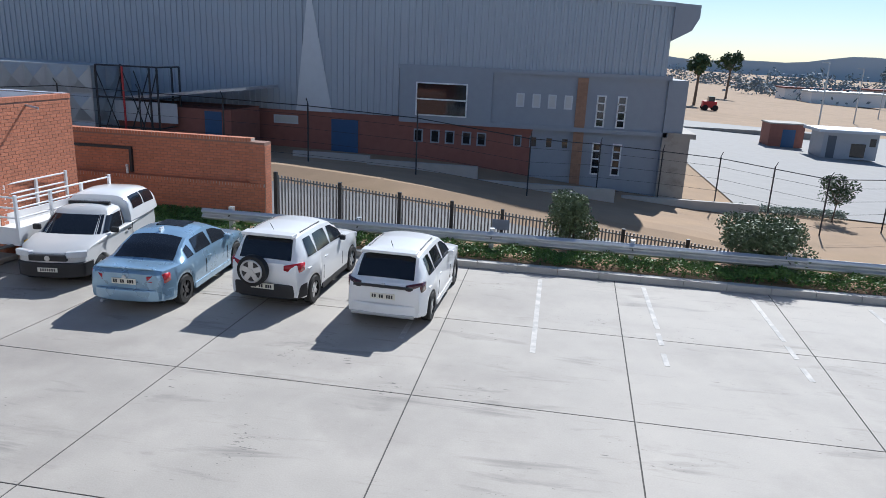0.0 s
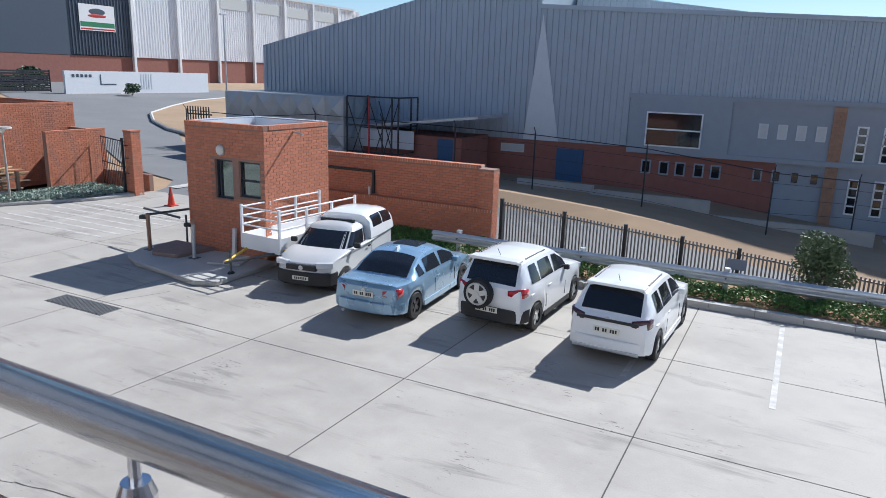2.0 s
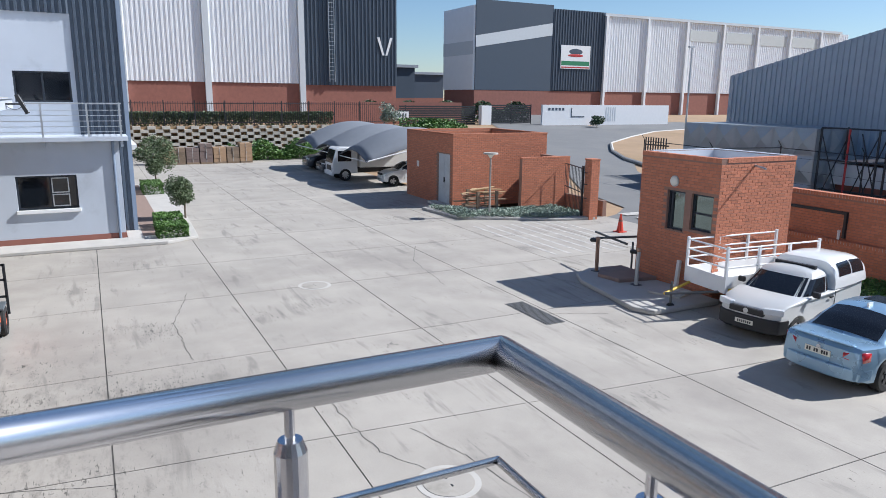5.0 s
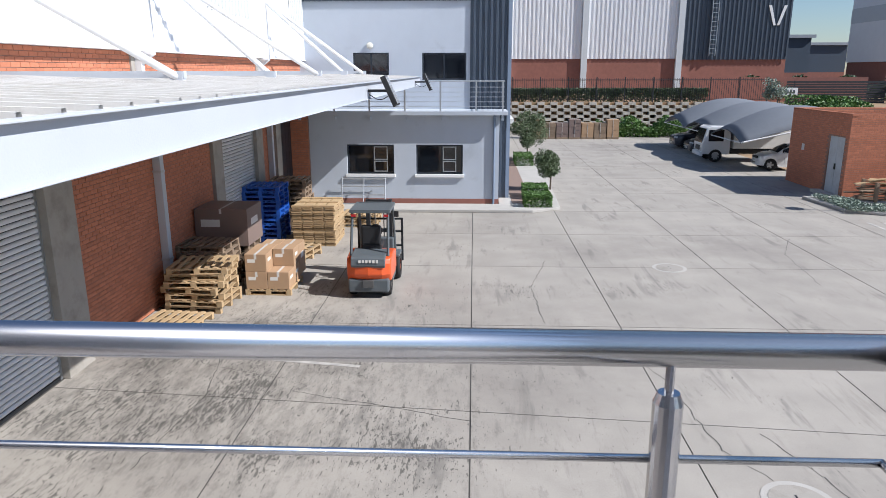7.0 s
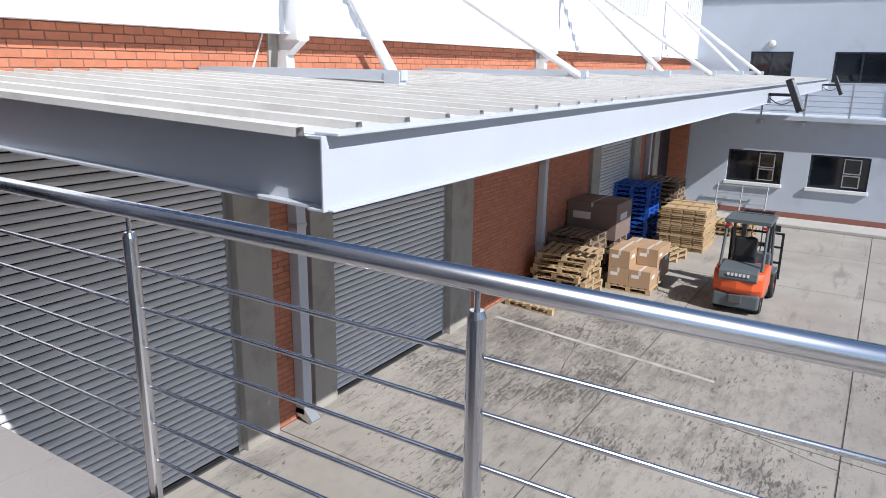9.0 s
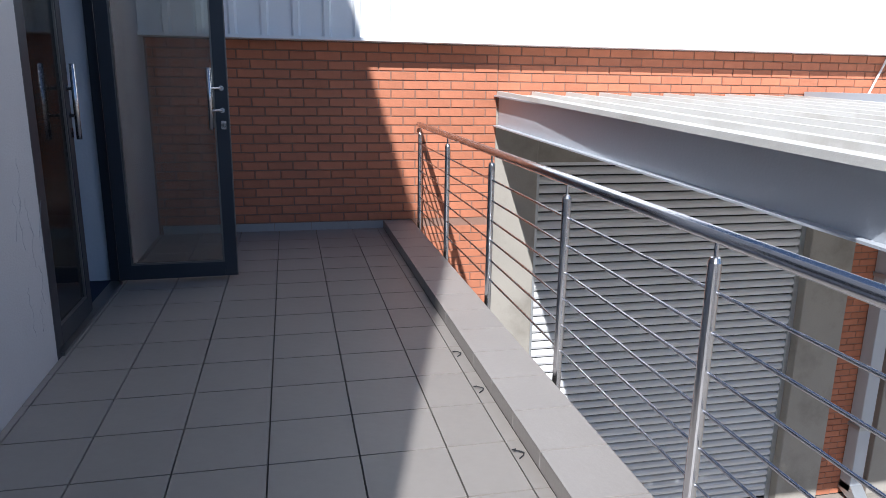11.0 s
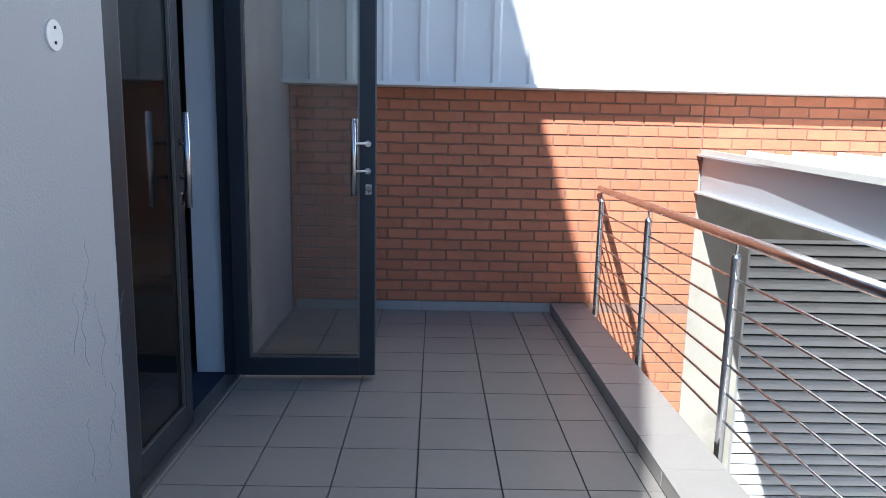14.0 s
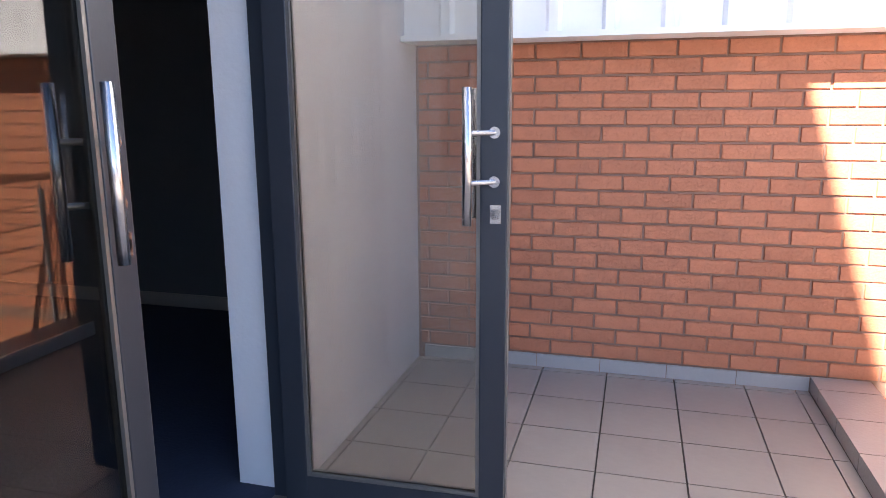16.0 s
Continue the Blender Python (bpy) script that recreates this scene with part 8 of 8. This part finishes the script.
for s in (-1, 1):
    for y in (-l, -l / 3, l / 3, l):
        part("cage_post", bbox(s * w - 0.03, y - 0.03, 0.62, s * w + 0.03, y + 0.03, 1.76 if abs(y) == l else 1.70), "white", tr_)
part("wheel_box", bbox(-w - 0.26, -0.4, 0.55, -w, 0.55, 0.62), "white", tr_)
part("wheel_box", bbox(w, -0.4, 0.55, w + 0.26, 0.55, 0.62), "white", tr_)
for s in (-1, 1):
    wheel(tr_, s * (w + 0.13), 0.1, 0.29, 0.18, s, "rim", 6)
part("axle", rod((-w, 0.1, 0.30), (w, 0.1, 0.30), 0.04), "iron", tr_)
part("reflector_strip", bbox(w, -l + 0.1, 0.64, w + 0.006, -l + 1.0, 0.72), "yellow", tr_)
part("drawbar", rod((-0.5, -l, 0.62), (-0.25, -l - 1.0, 0.48), 0.035), "yellow", tr_)
part("drawbar", rod((0.5, -l, 0.62), (-0.25, -l - 1.0, 0.48), 0.035), "iron", tr_)
jw = part("jockey_stand", rod((-0.30, -l - 0.75, 0.12), (-0.30, -l - 0.75, 0.75), 0.03), "iron", tr_)
part("jockey_wheel", rod((-0.34, -l - 0.75, 0.10), (-0.26, -l - 0.75, 0.10), 0.10, seg=14), "rubber", jw)
bk = empty("plastic_bucket", "white plastic bucket standing on the trailer deck", "bucket", (-10.75, 22.7, GZ + 0.75))
part("body", rod((0, 0, 0), (0, 0, 0.30), 0.13, 0.16, seg=18), "white", bk)
part("rim", rod((0, 0, 0.29), (0, 0, 0.31), 0.17, seg=18), "white", bk)

# far vehicles under the carports
car("white_hatchback", "small white hatchback parked in the open bay", (-37.3, 23.9, GZ), 176.0, 3.7, 1.65, 1.50, 2.40, "car_white", 0.95, (-1.7, -1.35, 0.2, 0.9), (0.9, 0.97), (-1.75, 0.97), lower=None, group="far parked cars", lamp_h=0.95)
car("dark_hatchback", "dark car parked in the shade of the carport", (-45.0, 22.6, GZ), 182.0, 4.0, 1.72, 1.48, 2.5, "car_dark", 0.95, (-1.8, -1.4, 0.2, 0.95), (0.95, 0.97), (-1.85, 0.97), group="far parked cars", lamp_h=0.95)
car("dark_suv", "dark off-roader parked in the shade of the carport", (-48.0, 22.6, GZ), 180.0, 4.3, 1.8, 1.7, 2.6, "car_dark", 1.05, (-1.95, -1.6, 0.2, 1.0), (1.0, 1.07), (-2.0, 1.07), group="far parked cars", lamp_h=1.0)
def truck():
    e = empty("box_truck", "small white cab-over box truck under a carport", "truck", (-40.9, 23.0, GZ), turn=178.0)
    bm = prism(bmesh.new(), [(1.2, 0.45), (2.75, 0.45), (2.80, 1.05), (2.55, 1.95), (2.35, 2.05), (1.2, 2.05)], "x", -0.85, 0.85)
    part("cab", bm, "car_white", e, bevel=0.05, seg=3)
    V = Vector
    part("windscreen", quad_on([V((0.75, 2.80, 1.08)), V((-0.75, 2.80, 1.08)), V((-0.72, 2.56, 1.92)), V((0.72, 2.56, 1.92))], (0, 0.03, 1, 0.97, 0, 0), 0.012), "car_glass", e)
    for s in (-1, 1):
        part("side_window", bbox(min(s * 0.85, s * 0.862), 1.6, 1.2, max(s * 0.85, s * 0.862), 2.45, 1.85), "car_glass", e)
        part("headlamp", bbox(s * 0.6 - 0.16, 2.74, 0.62, s * 0.6 + 0.16, 2.80, 0.82), "lamp_clear", e)
        wheel(e, s * 0.78, 2.0, 0.37, 0.22, s, "rim", 8)
        wheel(e, s * 0.78, -1.3, 0.37, 0.34, s, "rim", 8)
    part("bumper", bbox(-0.86, 2.72, 0.35, 0.86, 2.86, 0.58), "white", e, bevel=0.02)
    part("grille", bbox(-0.4, 2.78, 0.66, 0.4, 2.815, 0.95), "black", e)
    part("chassis", bbox(-0.4, -2.6, 0.45, 0.4, 1.4, 0.7), "black", e)
    part("load_box", bbox(-0.95, -2.7, 0.8, 0.95, 1.05, 2.15), "label_white", e, bevel=0.015)
    return e
truck()


# ---------------------------------------------------------------- forklift
def forklift():
    e = empty("forklift", "orange and grey counterbalance forklift truck", "forklift", (-15.45, 4.55, GZ), turn=90.0)
    e.matrix_basis = pose(-15.45, 4.55, GZ, 0, 0, 90.0) @ Matrix.Scale(0.95, 4)
    # local +y forward (away from the docks' near end)
    prof = [(-0.95, 0.42), (-1.08, 0.62), (-1.05, 0.88), (-0.98, 1.0), (-0.45, 1.06), (0.1, 1.02), (0.1, 0.42)]
    bm = bmesh.new()
    for_s = (-1, -0.92, -0.6, 0, 0.6, 0.92, 1)
    rows = []
    for s in for_s:
        k = 1 - 0.16 * abs(s) ** 3
        rows.append([bm.verts.new((s * 0.55, (y * k if y < -0.6 else y), z)) for y, z in prof])
    n = len(prof)
    for a, b in zip(rows[:-1], rows[1:]):
        for i in range(n):
            bm.faces.new((a[i], a[(i + 1) % n], b[(i + 1) % n], b[i]))
    bm.faces.new(rows[0][::-1]); bm.faces.new(rows[-1])
    part("counterweight", bm, "orange", e, "orange cast counterweight", bevel=0.035, seg=3)
    bm = prism(bmesh.new(), [(-1.04, 0.80), (-1.075, 0.86), (-1.04, 1.02), (-0.95, 1.08), (-0.35, 1.12), (-0.35, 1.05), (-0.9, 1.0)], "x", -0.42, 0.42)
    part("hood", bm, "fork_grey", e, "dark grey engine hood", bevel=0.015)
    part("rear_skirt", bbox(-0.50, -1.02, 0.16, 0.50, -0.55, 0.50), "fork_grey", e, bevel=0.04)
    part("tow_pin", bbox(-0.14, -1.08, 0.30, 0.14, -0.98, 0.48), "iron", e, bevel=0.01)
    part("chassis", bbox(-0.50, -0.6, 0.20, 0.50, 1.05, 0.62), "fork_grey", e, bevel=0.02)
    for s in (-1, 1):
        part("side_panel", bbox(min(s * 0.45, s * 0.54), -0.55, 0.45, max(s * 0.45, s * 0.54), 0.35, 0.95), "orange", e, bevel=0.03)
        wheel(e, s * 0.43, -0.62, 0.26, 0.18, s, "rim_dark", 5)
        wheel(e, s * 0.48, 0.85, 0.34, 0.24, s, "orange", 5)
        part("guard_post", rod((s * 0.46, -0.72, 1.02), (s * 0.44, -0.45, 2.06), 0.035, seg=8), "fork_grey", e)
        part("guard_post", rod((s * 0.46, 0.95, 0.6), (s * 0.44, 0.55, 2.06), 0.035, seg=8), "fork_grey", e)
        part("mudguard", bbox(min(s * 0.36, s * 0.6), 0.5, 0.66, max(s * 0.36, s * 0.6), 1.15, 0.72), "fork_grey", e, bevel=0.02)
    bm = bmesh.new()
    box(bm, -0.5, -0.52, 2.05, 0.5, -0.42, 2.13); box(bm, -0.5, 0.5, 2.05, 0.5, 0.6, 2.13)
    box(bm, -0.5, -0.42, 2.05, -0.42, 0.5, 2.13); box(bm, 0.42, -0.42, 2.05, 0.5, 0.5, 2.13)
    part("guard_frame", bm, "fork_grey", e)
    part("roof_panel", bbox(-0.42, -0.42, 2.09, 0.42, 0.5, 2.115), "fork_grey", e)
    part("tail_lamp", bbox(-0.46, -0.54, 1.96, -0.34, -0.50, 2.02), "red_lamp", e)
    part("tail_lamp", bbox(0.34, -0.54, 1.96, 0.46, -0.50, 2.02), "red_lamp", e)
    part("seat_base", bbox(-0.26, -0.40, 1.08, 0.26, 0.12, 1.26), "black", e, bevel=0.04)
    part("seat_back", bbox(-0.25, -0.44, 1.22, 0.25, -0.30, 1.72), "black", e, bevel=0.05)
    part("steering_column", rod((0, 0.62, 0.8), (0, 0.42, 1.38), 0.03), "black", e)
    bm = bmesh.new()
    pts = [Vector((0.17 * math.cos(a), 0.40 + 0.08 * math.sin(a), 1.40 + 0.15 * math.sin(a))) for a in [k * 2 * math.pi / 16 for k in range(17)]]
    for a, b in zip(pts[:-1], pts[1:]):
        tube(bm, a, b, 0.015, seg=6)
    part("steering_wheel", bm, "black", e)
    part("dashboard", bbox(-0.44, 0.62, 0.6, 0.44, 0.85, 1.15), "fork_grey", e, bevel=0.03)
    for s in (-1, 1):
        part("mast_channel", bbox(s * 0.30 - 0.05, 1.12, 0.08, s * 0.30 + 0.05, 1.30, 2.08), "black_steel", e)
        part("lift_chain", rod((s * 0.12, 1.22, 0.4), (s * 0.12, 1.22, 2.0), 0.015, seg=6), "iron", e)
        part("fork", bbox(s * 0.28 - 0.06, 1.40, 0.05, s * 0.28 + 0.06, 2.45, 0.09), "iron", e)
        part("fork_back", bbox(s * 0.28 - 0.06, 1.36, 0.05, s * 0.28 + 0.06, 1.41, 0.6), "iron", e)
    for z in (0.3, 1.2, 2.0):
        part("mast_bar", bbox(-0.30, 1.14, z, 0.30, 1.24, z + 0.08), "black_steel", e)
    for z in (0.35, 0.75, 1.15, 1.5):
        part("load_guard_bar", bbox(-0.60, 1.33, z, 0.60, 1.37, z + 0.05), "black_steel", e)
    for s in (-1, 1):
        part("load_guard_bar", bbox(s * 0.60 - 0.03, 1.33, 0.35, s * 0.60 + 0.03, 1.37, 1.55), "black_steel", e)
    part("mirror", bbox(0.48, 0.5, 1.75, 0.60, 0.54, 1.9), "black", e)
    for k in range(6):
        part("letter_bar", bbox(0.20 - k * 0.085, -1.082, 0.93, 0.255 - k * 0.085, -1.07, 1.0), "label_white", e)
    return e
forklift()


# ---------------------------------------------------------------- pallets and goods
def pallet_mesh(parent_label, at, turn, material, group, w=1.2, d=1.0, tilt=0.0, category="pallet", name="pallet"):
    e = empty(name, parent_label, category, at, group=group)
    e.matrix_basis = pose(*at, tilt, 0, turn)
    n = 7
    for k in range(n):
        x = -w / 2 + (w - 0.10) * k / (n - 1)
        part("deck_board", bbox(x, -d / 2, 0.122, x + 0.10, d / 2, 0.144), material, e)
    for y in (-d / 2, -0.05, d / 2 - 0.10):
        part("stringer_board", bbox(-w / 2, y, 0.100, w / 2, y + 0.10, 0.122), material, e)
        for x in (-w / 2, -0.06, w / 2 - 0.12):
            part("block", bbox(x, y, 0.022, x + 0.12, y + 0.10, 0.100), material, e)
        part("bottom_board", bbox(-w / 2, y, 0.0, w / 2, y + 0.10, 0.022), material, e)
    return e


def pallet_stack(x, y, n, material, label, group, seed, jitter=4.0, w=1.2, d=1.0, z0=0.0, shift=0.05):
    rg = random.Random(seed)
    first = pallet_mesh(label, (x, y, GZ + z0), 90 + rg.uniform(-jitter, jitter), material, group, w, d)
    for k in range(1, n):
        copy_thing(first, pose(x + rg.uniform(-shift, shift), y + rg.uniform(-shift, shift), GZ + z0 + k * 0.1445, 0, 0, 90 + rg.uniform(-jitter, jitter)))


pallet_stack(-13.95, 0.85, 7, "wood", "rough pale wooden pallet in an untidy stack", "wooden pallets", 1, 7, 1.3, 1.15)
pallet_stack(-15.25, 0.55, 8, "wood_old", "weathered dark wooden pallet in a stack", "weathered pallets", 2, 4)
pallet_stack(-16.55, 0.65, 6, "wood_old", "weathered dark wooden pallet under the big carton", "weathered pallets", 3, 2)
pallet_stack(-20.45, 0.44, 12, "blue_pal", "blue painted pallet in a tall stack", "blue pallets", 4, 1.0, 1.15, 1.15, shift=0.015)
pallet_stack(-21.9, 0.9, 12, "wood_old", "weathered wooden pallet in a tall stack", "weathered pallets", 5, 2)
pallet_mesh("wooden pallet lying alone on the concrete", (-12.62, 0.75, GZ), 84, "wood", "wooden pallets")
pallet_mesh("long wooden pallet lying flat before the blue stack", (-18.2, 1.65, GZ + 0.0), 78, "wood", "wooden pallets", 1.6, 1.2)
pallet_mesh("long wooden pallet lying on another pallet", (-18.2, 1.65, GZ + 0.1445), 80, "wood", "wooden pallets", 1.6, 1.2)
pallet_stack(-22.6, 3.1, 3, "wood", "wooden pallet in a low stack", "wooden pallets", 7, 2)
# stack of slatted trays
def tray():
    e = empty("slatted_tray", "pale wooden slatted tray in a neat stack", "tray", (-20.2, 2.15, GZ + 0.002), group="slatted trays")
    for j in range(4):
        part("slat", bbox(-0.76, -0.64 + j * 0.335, 0, 0.76, -0.36 + j * 0.335, 0.022), "wood", e)
    for i in range(3):
        part("batten", bbox(-0.74 + i * 0.68, -0.64, 0.022, -0.62 + i * 0.68, 0.645, 0.0565), "wood", e)
    return e
t0 = tray()
for k in range(1, 22):
    rg = random.Random(300 + k)
    copy_thing(t0, pose(-20.2 + rg.uniform(-0.02, 0.02), 2.15 + rg.uniform(-0.02, 0.02), GZ + 0.002 + k * 0.0567, 0, 0, rg.uniform(-1, 1)))
# cartons on a pallet
pallet_mesh("wooden pallet under brown cartons", (-15.25, 2.12, GZ), 90, "wood", "wooden pallets", 1.1, 1.2)
def carton(x0, y0, z0, w, d, h, material, label, group):
    c = empty("carton", label, "box", (x0, y0, z0), group=group)
    part("body", bbox(0, 0, 0, w, d, h), material, c, bevel=0.006)
    part("tape", bbox(-0.001, d / 2 - 0.03, h - 0.12, w + 0.001, d / 2 + 0.03, h + 0.0015), "film", c)
    part("print_label", bbox(w + 0.0005, d * 0.12, h * 0.52, w + 0.002, d * 0.48, h * 0.72), "label_white", c)
    part("print_label", bbox(w * 0.3, d + 0.0005, h * 0.52, w * 0.75, d + 0.002, h * 0.70), "label_white", c)
for (i, j, k) in ((0, 0, 0), (1, 0, 0), (0, 1, 0), (1, 1, 0), (0, 0, 1), (1, 0, 1), (0, 1, 1)):
    carton(-15.72 + i * 0.53, 1.60 + j * 0.52, GZ + 0.146 + k * 0.43, 0.525, 0.51, 0.425, "card", "brown cardboard carton with white printed labels", "brown cartons")
for j in range(2):
    carton(-16.45, 1.62 + j * 0.5, GZ + 0.147, 0.6, 0.48, 0.8, "card", "brown cardboard carton wrapped beside the pallet", "brown cartons")
carton(-17.15, -0.05, GZ + 0.87, 1.2, 1.35, 0.95, "card_dark", "large dark printed carton on weathered pallets", "large cartons")
# wrapped goods at the far end of the yard
rg = random.Random(77)
for k in range(7):
    y = 11.9 + k * 0.98
    h = rg.uniform(1.1, 1.75)
    e = empty("wrapped_load", "film-wrapped brown pallet load at the retaining wall", "pallet load", (-54.6, y, GZ), group="wrapped loads")
    part("pallet", bbox(-0.5, -0.45, 0, 0.5, 0.45, 0.14), "wood_old", e)
    stuff_ = ("card", "card_dark", "wood", "wood_old")[rg.randrange(4)]
    tiers = int((h - 0.14) / 0.27)
    for r in range(tiers):
        for c in range(2):
            j_ = rg.uniform(-0.02, 0.02)
            part("box", bbox(-0.48, -0.455 + c * 0.46 + j_ * 0.4, 0.145 + r * 0.27, 0.48 + j_, -0.01 + c * 0.46, 0.405 + r * 0.27), stuff_, e)
    part("strap", bbox(-0.503, -0.02, 0.14, 0.503, 0.0, 0.15 + tiers * 0.27), "film", e)
# timber pile beside the pump house
tp = empty("timber_pile", "untidy pile of weathered planks beside the brick enclosure", "timber", (-27.3, 23.3, GZ))
rg = random.Random(5)
for k in range(16):
    bm = bbox(-0.75, -0.07, 0, 0.75, 0.07, 0.035, pose(rg.uniform(-0.2, 0.2), rg.uniform(-0.6, 0.6), 0.12 + 0.055 * k, rg.uniform(-3, 3), rg.uniform(-3, 3), 90 + rg.uniform(-25, 25)))
    part("plank", bm, "wood_old" if k < 11 else "wood", tp)
for (x, y) in ((-0.5, -0.5), (0.5, -0.5), (-0.5, 0.5), (0.5, 0.5)):
    part("bearer", bbox(x - 0.06, y - 0.06, 0, x + 0.06, y + 0.06, 0.9), "wood_old", tp)
def grassy(rg):
    return (rg.uniform(-11.5, -7.6), rg.uniform(24.05, 26.7), -3.70 + rg.uniform(0, 0.14))
leaves("lawn_strip", grassy, 9000, 0.05, "leaf", "short green grass before the screen wall", 95, "grass")

# ---------------------------------------------------------------- balcony face bricks, one by one
bw_ = empty("wall_south", "red face-brick balcony wall with raked joints", "", (0, 0, 0), kind="structure")
course, pitch = 0.0845, 0.235
shared = {}
rg = random.Random(12)
for r in range(20):
    z = 1.768 - (r + 1) * course
    a = -0.80 - (pitch / 2 if r % 2 else 0.0)
    while a < 2.43:
        x0, x1 = max(a, -0.80), min(a + pitch, 2.43)
        a += pitch
        if x1 - x0 < 0.03:
            continue
        w = round(x1 - x0, 3)
        if w not in shared:
            bm = bmesh.new()
            lo = [bm.verts.new(v) for v in ((0.005, 0, 0.0055), (w - 0.005, 0, 0.0055), (w - 0.005, 0, course - 0.0055), (0.005, 0, course - 0.0055))]
            hi = [bm.verts.new(v) for v in ((0.008, 0.009, 0.0085), (w - 0.008, 0.009, 0.0085), (w - 0.008, 0.009, course - 0.0085), (0.008, 0.009, course - 0.0085))]
            bm.faces.new(hi)
            for i in range(4):
                bm.faces.new((lo[i], lo[(i + 1) % 4], hi[(i + 1) % 4], hi[i]))
            ob = part("brick", bm, "brick", bw_)
            shared[w] = ob.data
        else:
            ob = new("brick", shared[w])
            ob.parent = bw_
        ob.location = (x0, -0.0045 + rg.uniform(0, 0.0035), z)
low = brick_face("brickwork", (-0.80, -0.004, GZ), (1, 0, 0), (0, 1, 0), 0.86, 3.86, bw_)
part("brick_core", bbox(-0.80, -0.25, GZ, 0.06, -0.005, -0.302), "mortar", bw_)
